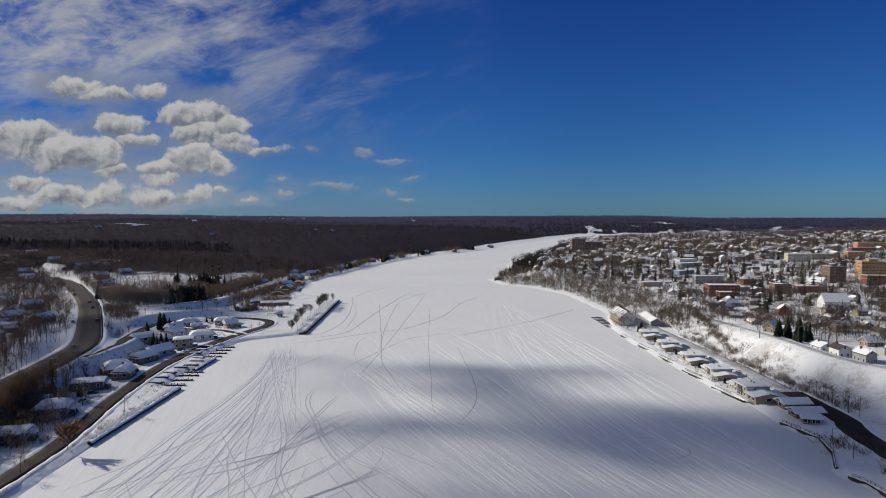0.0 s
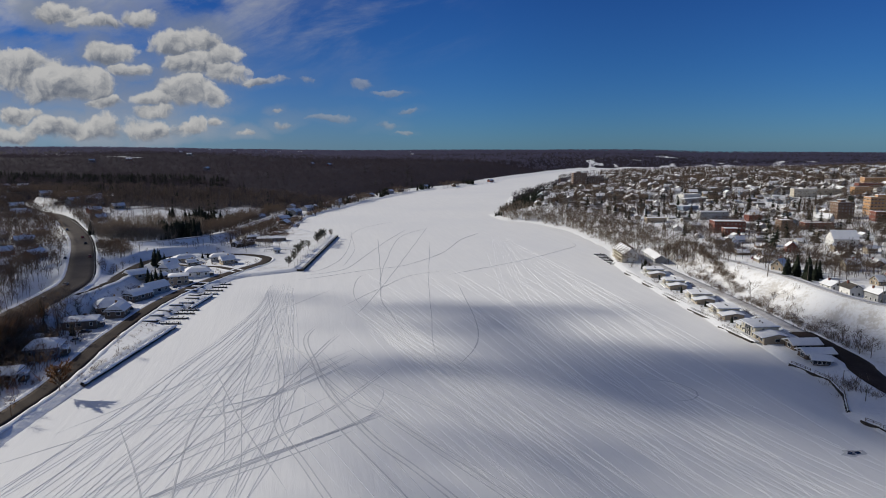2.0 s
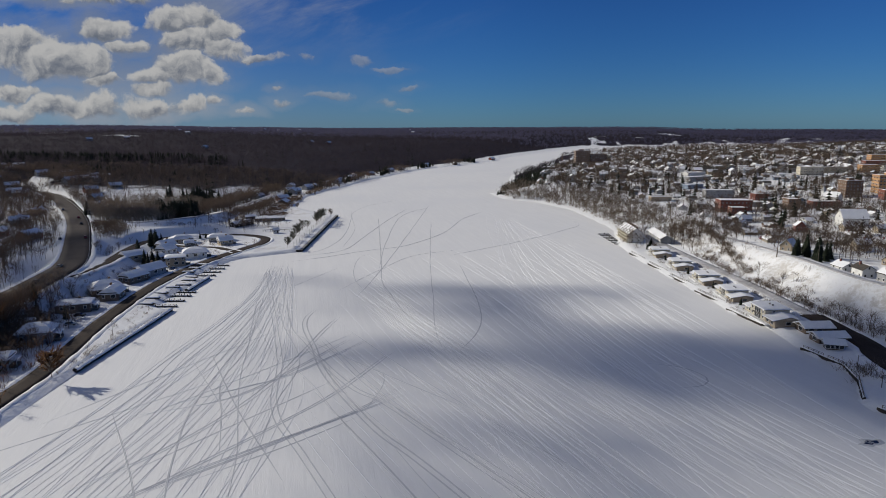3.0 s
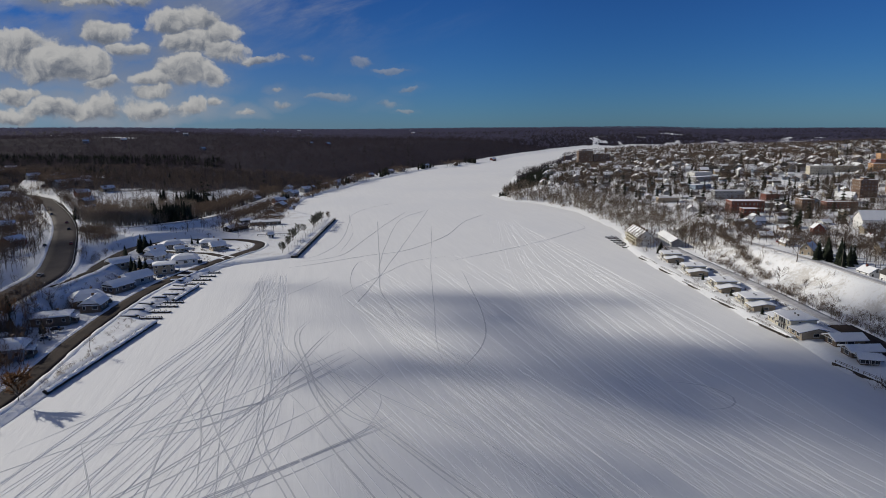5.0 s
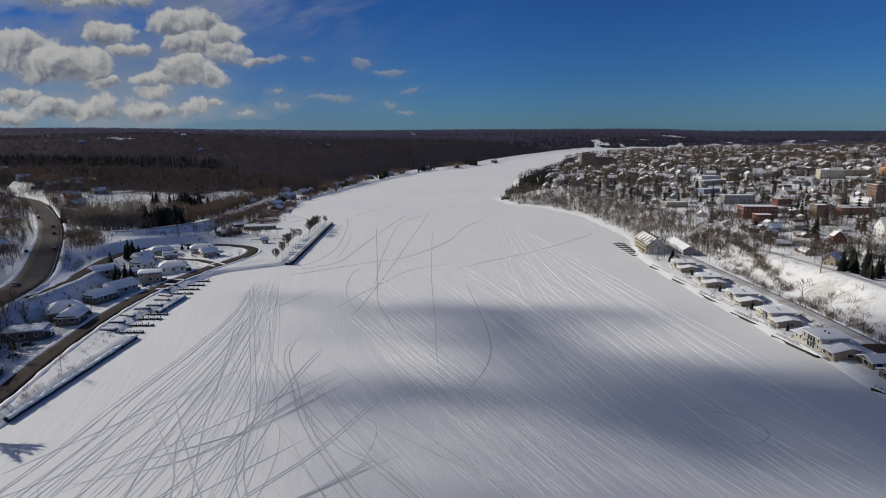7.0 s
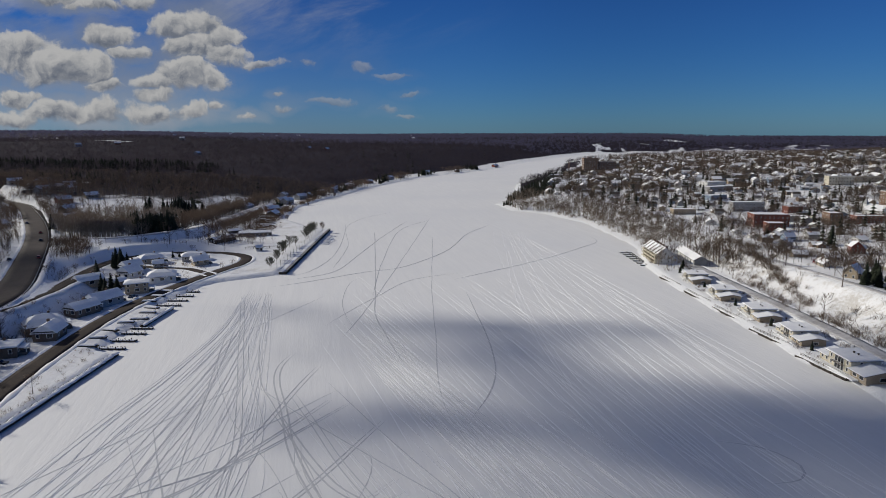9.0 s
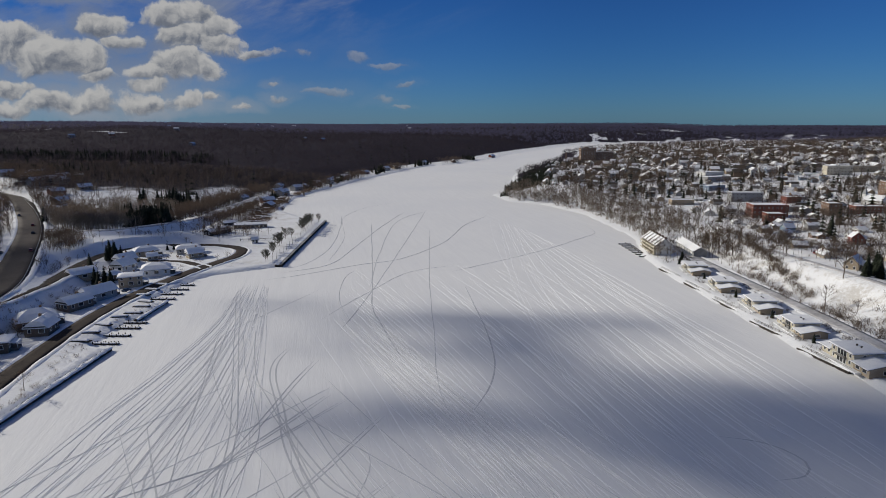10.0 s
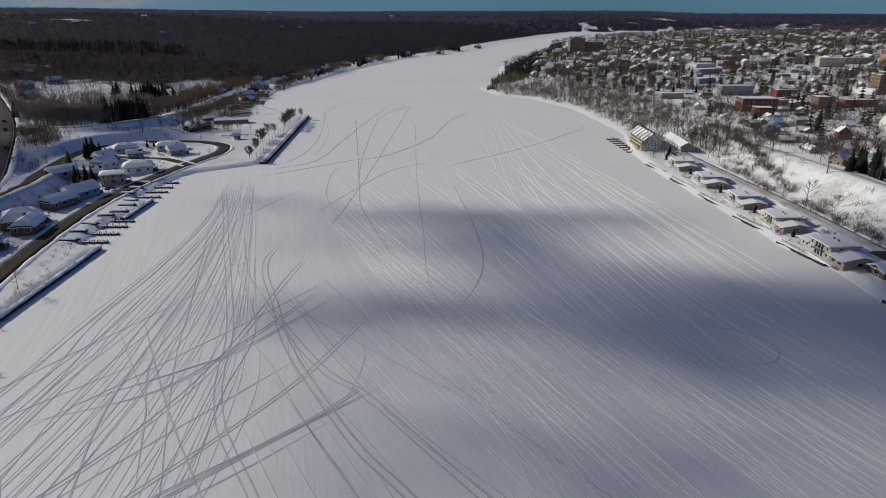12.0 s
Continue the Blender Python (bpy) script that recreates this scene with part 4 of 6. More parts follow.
for k in range(12):    # more runs bearing off both ways over the lower ice
    x0, y0, side = rng.uniform(-95, -5), rng.uniform(150, 235), 1 if k % 3 else -1
    s, lean, bow = rng.uniform(45, 120), rng.uniform(0.35, 0.95), rng.uniform(-0.0016, 0.0016)
    CROSSING.append([(x0 + side * lean * q + bow * q * q, y0 - q) for q in (0, s * 0.3, s * 0.65, s)])
packed_tracks("snowmobile_tracks", "crossing snowmobile tracks in canal snow", CROSSING + [[(x + 1.5, y + 0.7) for x, y in c] for c in CROSSING[1:12]], 0.17, 0.036, (TRACK, TRACK))
LOOPS = [
    [(-1, 384), (-27, 366), (-42, 330), (-50, 307), (-56, 288)], [(-29, 600), (-36, 439), (-41.5, 329), (-46, 274)],
    [(-68, 525), (-46, 366), (-38, 306), (-30, 277), (-19, 242)], [(-22, 499), (-16, 354), (-11, 276), (-8, 228), (-4, 205)],
    [(1, 342), (7, 290), (10, 252), (8, 228), (1, 205)], [(-54, 372), (-58, 361), (-57, 335), (-53, 312), (-43, 283)],
    [(92, 508), (93, 480), (78, 457), (45, 416), (-5, 367)], [(22, 559), (3, 512), (-10, 449), (-33, 400), (-55, 384), (-81, 362), (-97, 351)],
    [(-48, 582), (-59, 501), (-66, 430), (-72, 385), (-94, 365)], [(-98, 566), (-88, 503), (-81, 431), (-86, 385), (-100, 373)],
    [(-65, 645), (-87, 604), (-94, 549), (-78, 464), (-74, 393)], [(-28, 592), (-49, 530), (-48, 410), (-43, 334)],
    [(60, 196), (72, 192), (77, 184), (74, 178), (66, 176)],
]
packed_tracks("snowmobile_tracks", "long looping snowmobile tracks on the canal", LOOPS, 0.20, 0.045, (TRACK, TRACK))
def broken(line, rng):
    """Pieces of a line with gaps, as wind has filled it."""
    path = spline(line, 12.0)
    out, k = [], 0
    while k < len(path) - 3:
        n = rng.randint(3, 9)
        if rng.random() < 0.72 and len(path[k:k + n]) > 2:
            out.append([tuple(p) for p in path[k:k + n]])
        k += n
    return out


sweeps = []
for k in range(150):    # sweeps bearing across to the north bank
    t = rng.random()
    x0, y0 = -58 + 140 * t + rng.uniform(-6, 6), 315 + 40 * t + rng.uniform(-80, 60)
    x0 += (y0 - 330) * -0.10
    length, lean, bow = rng.uniform(60, 240), 0.50 - 0.38 * t + rng.uniform(-0.04, 0.04), rng.uniform(0.0002, 0.0008)
    sweeps += broken([(x0 + lean * s - bow * s * s * (1 - t), y0 - s) for s in (0, length * 0.33, length * 0.66, length)], rng)
packed_tracks("drift_ridges", "pale wind-packed sledge ridges across the canal", sweeps, 0.09, 0.018, (RIDGE, RIDGE))
spread = [[(24, 542), (22, 448), (27, 300), (31, 244), (34, 216)], [(42, 525), (37, 373), (41, 258), (49, 216), (62, 160)]]
for k in range(13):    # long pale runs that part where the canal widens
    t = (k + rng.uniform(-0.4, 0.4)) / 12
    q = rng.uniform(-2, 2)
    spread.append([(30 + 18 * t, 540 - 90 * rng.random() * t), (27 + 34 * t + q * 0.5, 430), (24 + 55 * t + q, 340), (28 + 68 * t + q, 255), (40 + 62 * t + q, 195 + 20 * t)])
    if t < 0.7:
        spread[-1] += [(58 + 62 * t + q, 150), (84 + 62 * t + q, 105)]
packed_tracks("drift_ridges", "long pale snowmobile runs parting across the canal", spread, 0.11, 0.024, (RIDGE, RIDGE))
braid = []
for k in range(76):    # a braided bundle down the middle of the canal
    t = rng.random()
    x0, y0 = -52 + 30 * t + rng.uniform(-6, 6), 312 - 70 * t + rng.uniform(-18, 18)
    s = rng.uniform(90, 180)
    braid += broken([(x0 + 0.50 * q - 0.0003 * q * q + 8 * t * q / 150, y0 - q) for q in (0, s * 0.35, s * 0.7, s)], rng)
packed_tracks("drift_ridges", "braided sledge tracks down the middle of the canal", braid, 0.10, 0.03, (TRACK, RIDGE))
lower = []
for k in range(120):
    t = rng.random()
    x0, y0 = -50 + 125 * t + rng.uniform(-6, 6), 200 + rng.uniform(-60, 20)
    s = rng.uniform(40, 120)
    lower += broken([(x0 + (0.62 - 0.2 * t) * q, y0 - q) for q in (0, s * 0.5, s)], rng)
packed_tracks("drift_ridges", "short pale sledge marks in the snow", lower, 0.10, 0.026, (TRACK, RIDGE))


# ---- cumulus drifting towards the sun, out of view, whose shade lies on the ice ----
def cumulus_bank(label, parts, seed):
    """A cumulus of many small puffs. parts: where the middle of its shade lies x, y, half sizes, puffs."""
    rng = np.random.RandomState(seed)
    me = bpy.data.meshes.new("cumulus_cloud")
    bm = bmesh.new()
    bmesh.ops.create_icosphere(bm, subdivisions=1, radius=1.0)
    proto = np.array([v.co[:] for v in bm.verts])
    tris = np.array([[v.index for v in f.verts] for f in bm.faces])
    bm.free()
    vs, fs, n = [], [], 0
    for cx, cy, rx, ry, count in parts:
        for _ in range(int(count * 2.4)):
            q = rng.normal(size=2) * 0.52
            alt = rng.uniform(1000, 1100)
            p = np.array([cx + q[0] * rx, cy + q[1] * ry, 0]) + np.array(TO_SUN) * alt / TO_SUN.z
            vs.append(proto * rng.uniform(1.1, 2.2) * np.array([1.2, 1.2, 0.9]) + p)
            fs.append(tris + n)
            n += len(proto)
    return tagged(new("cumulus_cloud", mesh_of("cumulus_cloud", np.concatenate(vs), np.concatenate(fs), [CLOUD], True)), label, "cloud", kind="stuff")


CLOUD, _n, _b = material("cloud_droplets", 1.0)
_b.inputs["Base Color"].default_value = (0.93, 0.93, 0.94, 1)
cumulus_bank("broken white cumulus cloud high above the shore", [
    (-72, 307, 24, 7, 12), (-8, 286, 60, 12, 50), (55, 281, 50, 10, 26), (22, 258, 30, 14, 34), (30, 236, 26, 16, 34), (58, 196, 44, 18, 60), (5, 256, 70, 26, 40),
    (-16, 206, 42, 12, 48), (-30, 196, 22, 14, 10), (70, 212, 60, 22, 105), (104, 204, 34, 24, 48), (158, 238, 20, 26, 80), (166, 205, 24, 40, 105), (150, 180, 16, 30, 60),
    (86, 180, 60, 26, 88), (118, 176, 26, 34, 58), (122, 165, 24, 24, 70), (136, 186, 20, 30, 80), (25, 150, 70, 30, 70), (136, 212, 18, 18, 44), (95, 135, 50, 40, 72), (20, 112, 60, 30, 60), (40, 178, 60, 26, 34)], 3)
cumulus_bank("broken white cumulus cloud over the south bank", [
    (-165, 205, 26, 34, 16), (-170, 262, 22, 34, 50), (-195, 310, 26, 34, 80), (-215, 360, 30, 30, 80), (-185, 440, 50, 20, 130), (-250, 300, 44, 60, 120), (-275, 400, 26, 40, 120), (-205, 455, 40, 16, 90)], 4)

# ---- the north bank: cottages, sheds, sea walls ----
def cottage():
    """A waterside row: low wing, two-storey middle with a balcony bay, one-storey end under a broad snowy roof."""
    ob = thing("cottage_row", 0, 0, 0, 0, "cream two-storey waterside cottage row under thick snow", "house", "cottages along the north bank")
    part("wall", Shape().box(-7, -5, -0.6, 5, 5, 5.6), [CREAM], ob)
    part("roof", Shape().box(-7.5, -5.9, 5.6, 5.5, 5.5, 5.8), [DARKTRIM], ob, "dark flat eaves")
    part("snow_cover", Shape().hull([(-7.6, -6.0, 5.804), (5.6, -6.0, 5.804), (5.6, 5.6, 5.804), (-7.6, 5.6, 5.804)], [(-7.4, -5.8, 6.2), (5.4, -5.8, 6.2), (5.4, 5.4, 6.28), (-7.4, 5.4, 6.28)]), [SNOW], ob, "thick snow on the flat roof")
    for x in (-2.2, 0.2):
        part("roof_vent", Shape().tube(x, 0.4, 6.1, 6.75, 0.28, 0.28, 8).tube(x, 0.4, 6.75, 6.9, 0.45, 0.3, 8), [DARKTRIM], ob)
    for x, w, d, h in ((-10, 6, 8.5, 2.9), (9, 8, 9.5, 3.0)):
        y = -0.2
        part("wing_wall", Shape().box(x - w / 2, y - d / 2, -0.6, x + w / 2, y + d / 2, h), [CREAM if x < 0 else TAN], ob)
        lo, hi = h + 0.05, h + 1.5
        x0, x1, y0, y1, ym = x - w / 2 - (0.6 if x < 0 else -0.02), x + w / 2 + (0.6 if x > 0 else -0.02), y - d / 2 - 1.2, y + d / 2 + 0.6, y + 1.0
        for name, mat, lift, thick in (("wing_roof", DARKTRIM, 0.0, 0.16), ("wing_snow", SNOW, 0.164, 0.32)):
            s = Shape()
            for ring in ([(x0, y0, lo - 0.25), (x1, y0, lo - 0.25), (x1, ym, hi), (x0, ym, hi)], [(x0, ym, hi), (x1, ym, hi), (x1, y1, lo + 0.2), (x0, y1, lo + 0.2)]):
                s.hull([(a, b, c + lift) for a, b, c in ring], [(a, b, c + lift + thick) for a, b, c in ring])
            part(name, s, [mat], ob)
        for xa in (x0 + 0.05 if x < 0 else x1 - 0.05,):
            part("gable", Shape().hull([(xa - 0.06, y - d / 2, h), (xa - 0.06, y + d / 2, h), (xa - 0.06, ym, hi)], [(xa + 0.02, y - d / 2, h), (xa + 0.02, y + d / 2, h), (xa + 0.02, ym, hi)]), [TAN], ob)
    bay = part("balcony_bay", Shape().box(-3.6, -5.03, 0.0, 1.4, -5.0, 2.5).box(-3.6, -5.03, 2.9, 1.4, -5.0, 5.3), [GLASS], ob, "dark glazed balcony bay")
    for x in (-3.6, -1.95, -0.3, 1.35):
        part("mullion", Shape().box(x - 0.08, -5.12, 0.0, x + 0.08, -5.03, 5.3), [TRIM], bay)
    part("balcony", Shape().box(-4.0, -6.4, 2.6, 1.8, -5.05, 2.78), [TIMBER], ob)
    rail = part("railing", Shape().box(-4.0, -6.4, 3.68, 1.8, -6.32, 3.76), [TRIM], ob)
    for k in range(14):
        part("baluster", Shape().box(-4.0 + k * 0.443, -6.39, 2.78, -3.95 + k * 0.443, -6.34, 3.68), [TRIM], rail)
    for x in (-4.0, 1.7):
        part("balcony_post", Shape().box(x, -6.38, -0.4, x + 0.14, -6.24, 2.6), [TRIM], ob)
    for x, z in ((-5.6, 0.9), (-5.6, 3.6), (3.2, 0.9), (3.2, 3.6), (7.2, 0.8), (10.6, 0.8), (-9.0, 0.9), (-11.4, 0.9)):
        y = -5.0 if -7 < x < 5 else (-0.2 - 4.25 if x < 0 else -0.2 - 4.75)
        part("window", WIDE_WINDOW if x in (7.2, 10.6) else WINDOW, None, ob, at=pose(x, y, z))
    part("window", WIDE_WINDOW, None, ob, at=on_side(1, 26, 9.5, 0.5, 0.8))
    part("window", WINDOW, None, ob, at=pose(5, -1.5, 3.7, 0, 0, 90))
    part("deck", Shape().box(-10.5, -7.0, -0.5, 9.5, -5.06, 0.1), [SNOW], ob, "snow-covered deck")
    return ob


first = cottage()
for k, (x, y, turn) in enumerate(((121.5, 239, -87), (120.8, 270.5, -91), (119.5, 298, -93), (117.5, 329, -95), (116.3, 360, -94))):
    m = pose(x + 1.2, y, 1.75, 0, 0, turn)
    if k == 0:
        first.matrix_basis = m @ Matrix.Diagonal((0.88, 0.94, 0.78, 1))
    else:
        copy_thing(first, m @ Matrix.Diagonal((0.86, 0.94, 0.78, 1)))


def sea_wall(a, b, label, rail=True, height=1.35, depth=1.6):
    """Timber wall at the ice edge with a snow cap and a post-and-rail fence on top."""
    a, b = Vector((*a, 0)), Vector((*b, 0))
    length = (b - a).length
    ob = thing("sea_wall", a.x, a.y, 0, math.degrees(math.atan2(b.y - a.y, b.x - a.x)), label, "sea wall", "sea walls")
    part("wall_face", Shape().box(0, -depth / 2, -0.4, length, depth / 2, height), [DARKWOOD], ob)
    lie_rng, cap, count = random.Random(int(a.y * 7)), Shape(), max(2, int(length / 1.6))
    heaps = [(lie_rng.uniform(0.10, 0.55), lie_rng.uniform(0.0, 0.45), lie_rng.uniform(0.0, 0.25)) for _ in range(count + 1)]
    for k in range(count):
        rings = []
        for q in (k, k + 1):
            up, back, front = heaps[q]
            x = length * q / count
            rings.append([(x, -depth / 2 - 0.3 - back, height - 0.25), (x, depth / 2 - front, height + 0.004), (x, depth / 2 - 0.25 - front, height + 0.6 * up), (x, -0.1 * depth, height + up), (x, -depth / 2 - 0.1, height + 0.5 * up)])
        cap.hull(rings[0], rings[1], cap=False)
    part("snow_cap", cap, [SNOW], ob, "heaped, uneven snow")
    for k in range(int(length / 2.4)):
        part("mooring_post", Shape().tube(1.0 + 2.4 * k, depth / 2 + 0.1, -0.5, height + 0.15, 0.14, 0.13, 6), [DARKWOOD], ob)
    if rail:
        posts = int(length / 2.0) + 1
        for k in range(posts):
            part("post", Shape().box(k * 2.0 - 0.06, -depth / 2 + 0.5, height, k * 2.0 + 0.06, -depth / 2 + 0.62, height + 1.05), [TIMBER], ob)
        for z in (0.55, 1.0):
            part("rail", Shape().box(0, -depth / 2 + 0.52, height + z, (posts - 1) * 2.0, -depth / 2 + 0.6, height + z + 0.08), [TIMBER], ob)
    return ob


for a, b in (((113, 255), (117.5, 234)), ((110.5, 284), (114.5, 263)), ((108.3, 314), (111.5, 292)), ((105.8, 342), (108.8, 320)), ((103.3, 371), (106, 350))):
    sea_wall(b, a, "dark timber sea wall with snowy rail at the ice edge", height=0.8)
for a, b in (((118.4, 208), (121.0, 199.5)), ((121.0, 199.5), (123.2, 192)), ((123.2, 192), (120.7, 180)), ((120.7, 180), (114.0, 167)), ((114.2, 161.6), (116.6, 157)), ((116.6, 157), (117.6, 146))):
    sea_wall(b, a, "snowy park railing above a stone ice edge", height=1.0, depth=0.9)


def boathouse(w, d, h, rise, label, open_side):
    ob = thing("boathouse", 0, 0, 0, 0, label, "shed", "sheds by the park")
    part("wall", gable_body(w, d, h, rise), [BROWN], ob)
    part("roof", roof_slabs(w, d, h, rise, 0.9), [DARKTRIM], ob)
    part("snow_cover", roof_slabs(w, d, h, rise, 0.95, 0.165, 0.36, 0.15, 4), [SNOW], ob, "smooth thick snow on the roof")
    for sign in (-1, 1):
        part("barge_board", Shape().bar((-w / 2 - 0.98, sign * (d / 2 + 0.9), h - rise * 0.9 / (d / 2) + 0.1), (-w / 2 - 0.98, 0, h + rise + 0.1), 0.1, 0.3), [TRIM], ob)
    part("truss", Shape().box(-w / 2 - 0.95, -d / 2, h - 0.05, -w / 2 - 0.8, d / 2, h + 0.15), [TRIM], ob)
    for k in range(3 if open_side else 2):
        part("opening", SHOP_WINDOW, None, ob, at=on_side(0, w, d, (k - 1) * w / 3.4, 0.4))
    part("opening", SHOP_WINDOW, None, ob, at=on_side(3, w, d, 0, 0.4))
    return ob


set_down(boathouse(11, 7.4, 2.5, 1.4, "brown gabled boathouse under smooth snow", False), 130.6, 223, 3, z=1.8).scale = (0.9, 0.86, 0.86)
set_down(boathouse(11, 6.4, 2.4, 1.2, "low brown boathouse with snowy roof by the park", True), 129.8, 212.5, 3, z=1.8).scale = (0.9, 0.86, 0.86)
set_down(boathouse(5, 3.6, 2.1, 0.8, "small park shelter with a snowy roof", True), 127.2, 205, -15, z=1.8)


def condominium():
    """Three storeys of cream flats with balconies, snow on a steep roof, dormers and chimneys; front faces -y."""
    ob = thing("condominium", 0, 0, 0, 0, "three-storey cream waterside flats with snowy steep roof", "building")
    w, d, h, rise = 29, 10.5, 7.2, 4.6
    part("wall", gable_body(w, d, h, rise), [STONE], ob)
    part("gable_cladding", Shape().hull([(w / 2 + 0.01, -d / 2, 0), (w / 2 + 0.01, d / 2, 0), (w / 2 + 0.01, d / 2, h), (w / 2 + 0.01, 0, h + rise - 0.05), (w / 2 + 0.01, -d / 2, h)],
                                        [(w / 2 + 0.06, -d / 2, 0), (w / 2 + 0.06, d / 2, 0), (w / 2 + 0.06, d / 2, h), (w / 2 + 0.06, 0, h + rise - 0.05), (w / 2 + 0.06, -d / 2, h)]), [WHITE], ob, "pale gable wall")
    part("roof", roof_slabs(w, d, h, rise), [DARKTRIM], ob)
    part("snow_cover", roof_slabs(w, d, h, rise, 0.5, 0.165, 0.26, 0.3, 3), [SNOW], ob, "snow on the steep roof")
    for k in range(5):
        x = -11.6 + 5.8 * k
        part("party_wall", Shape().hull([(x - 0.3, -5.6, h - 0.1), (x + 0.3, -5.6, h - 0.1), (x + 0.3, 0, h + rise), (x - 0.3, 0, h + rise)], [(x - 0.3, -5.6, h + 0.65), (x + 0.3, -5.6, h + 0.65), (x + 0.3, 0, h + rise + 0.8), (x - 0.3, 0, h + rise + 0.8)]), [DARKTRIM], ob, "dark upstand between roofs")
        part("chimney", Shape().box(x - 0.5, 0.8, h + 2.5, x + 0.5, 2.0, h + rise + 1.2), [BROWNBRICK], ob)
        for floor in range(3):
            z = 0.2 + 2.5 * floor
            part("balcony", Shape().box(x - 2.4, -6.6, z - 0.15, x + 2.4, -5.26, z), [CREAM], ob)
            part("balcony_front", Shape().box(x - 2.4, -6.6, z, x + 2.4, -6.5, z + 0.95), [CREAM], ob)
            part("window", SHOP_WINDOW, None, ob, at=pose(x, -d / 2, z + 0.1))
        part("balcony_pier", Shape().box(x + 2.42, -6.7, -0.5, x + 2.86, -5.26, h), [CREAM], ob)
    for y, z in ((-2.2, 1.0), (2.2, 1.0), (-2.2, 3.6), (2.2, 3.6), (0, 6.6)):
        part("window", WINDOW, None, ob, at=pose(w / 2 + 0.06, y, z, 0, 0, 90))
    return ob


flats = set_down(condominium(), 113.8, 411, -90, z=1.8)
flats.scale = (0.92, 0.88, 0.76)
garage = house("garage_row", "long low garage row with a snowy roof", 30, 7, 2.8, 2.0, GREY, full=False, chimney=False, seed=8, category="garage")
for k in range(6):
    part("garage_door", Shape().box(-13.5 + 4.6 * k, -3.56, -0.2, -10.2 + 4.6 * k, -3.5, 2.3), [TRIM], garage)
set_down(garage, 131, 404, -92, z=2.7)


def finger_dock(x0, x1, y, label, group, posts=3):
    """A narrow floating dock frozen in, with piles and snow."""
    ob = thing("finger_dock", x0, y, 0, 0, label, "dock", group)
    n = x1 - x0
    part("deck", Shape().box(0, -0.6, 0.05, n, 0.6, 0.5), [DARKWOOD], ob)
    part("snow_cover", Shape().hull([(0.1, -0.5, 0.504), (n - 0.1, -0.5, 0.504), (n - 0.1, 0.5, 0.504), (0.1, 0.5, 0.504)], [(0.2, -0.3, 0.72), (n - 0.2, -0.3, 0.72), (n - 0.2, 0.3, 0.7), (0.2, 0.3, 0.7)]), [SNOW], ob)
    for k in range(posts):
        for sign in (-1, 1):
            part("mooring_post", Shape().tube(n * (0.12 + 0.84 * k / max(1, posts - 1)) + 0.4 * math.sin(k * 2.7 + y), sign * 0.75, -0.4, 0.95 + 0.35 * math.sin(k * 3.1 + y + sign), 0.22, 0.18, 6), [DARKWOOD], ob)
    return ob


for k in range(7):
    finger_dock(98.6 - k * 0.1 + 3.0 * (k / 6), 106.4, 438 - 6.2 * k, "frozen-in dark finger dock dusted with snow", "finger docks by the flats")
walkway = thing("dock_walkway", 106.6, 399, 0, 90, "dark dock walkway along the snowy shore", "dock")
part("deck", Shape().box(0, -0.7, 0.02, 41, 0.7, 0.55), [DARKWOOD], walkway)
part("snow_cover", Shape().box(0.2, -0.5, 0.554, 40.8, 0.5, 0.7), [SNOW], walkway)


# ---- the town ----
TOWN = []      # centres and radii that stay clear of scattered houses


def landmark(ob, x, y, turn, r, sink=0.3):
    TOWN.append((x, y, r))
    set_down(ob, x, y, turn, sink).scale = (0.72, 0.72, 0.8)
    return ob


landmark(block("brick_block", "large red brick warehouse with flat snowy roof", 32, 20, 11, BRICK, 3, 8, 5), 213, 488, -6, 20)
landmark(block("brick_block", "square red brick building with flat snowy roof", 15, 13, 7.5, BRICK, 2, 4, 3), 204, 460, -6, 12)
landmark(house("red_house", "dark red gabled house among bare trees", 9, 11, 6.5, 4.2, REDWOOD, seed=3, wing=(4, 6, 5)), 203, 373, 80, 11).scale = (0.52, 0.52, 0.62)
landmark(block("brick_block", "dark brown brick tower block behind bare trees", 19, 16, 17, BROWNBRICK, 5, 5, 4, penthouse=True), 325, 528, 0, 16)
landmark(block("brick_block", "orange brick office block with window bands", 34, 18, 18, ORANGEBRICK, 5, 9, 5, WIDE_WINDOW, penthouse=True), 366, 540, -8, 24)
landmark(block("brick_block", "low dark red brick hall with flat snowy roof", 26, 14, 9, BRICK, 2, 6, 3), 346, 505, -8, 18)
landmark(block("brick_block", "three-storey brown brick shop building", 12, 15, 10, BROWNBRICK, 3, 3, 4), 256, 486, -4, 11)
landmark(block("brick_block", "long red brick shop row with snowy roof", 30, 12, 6, BRICK, 2, 8, 3), 279, 482, -4, 15)
landmark(block("flat_hall", "grey three-storey flats with flat snowy roof", 34, 14, 9, GREY, 3, 8, 3), 231, 562, -4, 20)
landmark(block("flat_hall", "long low grey hall with wide snowy roof", 24, 12, 4.5, GREY, 1, 6, 3), 240, 506, -4, 10)
landmark(block("flat_hall", "low tan building with flat snowy roof", 24, 14, 5, TAN, 1, 6, 3), 178, 556, -4, 16)
landmark(block("flat_hall", "long low grey warehouse with flat snowy roof", 40, 18, 5.5, GREY, 1, 9, 4), 262, 700, 20, 24)
landmark(block("flat_hall", "low white hall with flat snowy roof", 34, 18, 5.5, WHITE, 1, 8, 4), 275, 745, 20, 22)
landmark(block("flat_hall", "low blue-grey hall with flat snowy roof", 26, 16, 5, BLUE, 1, 6, 4), 236, 640, 20, 18)
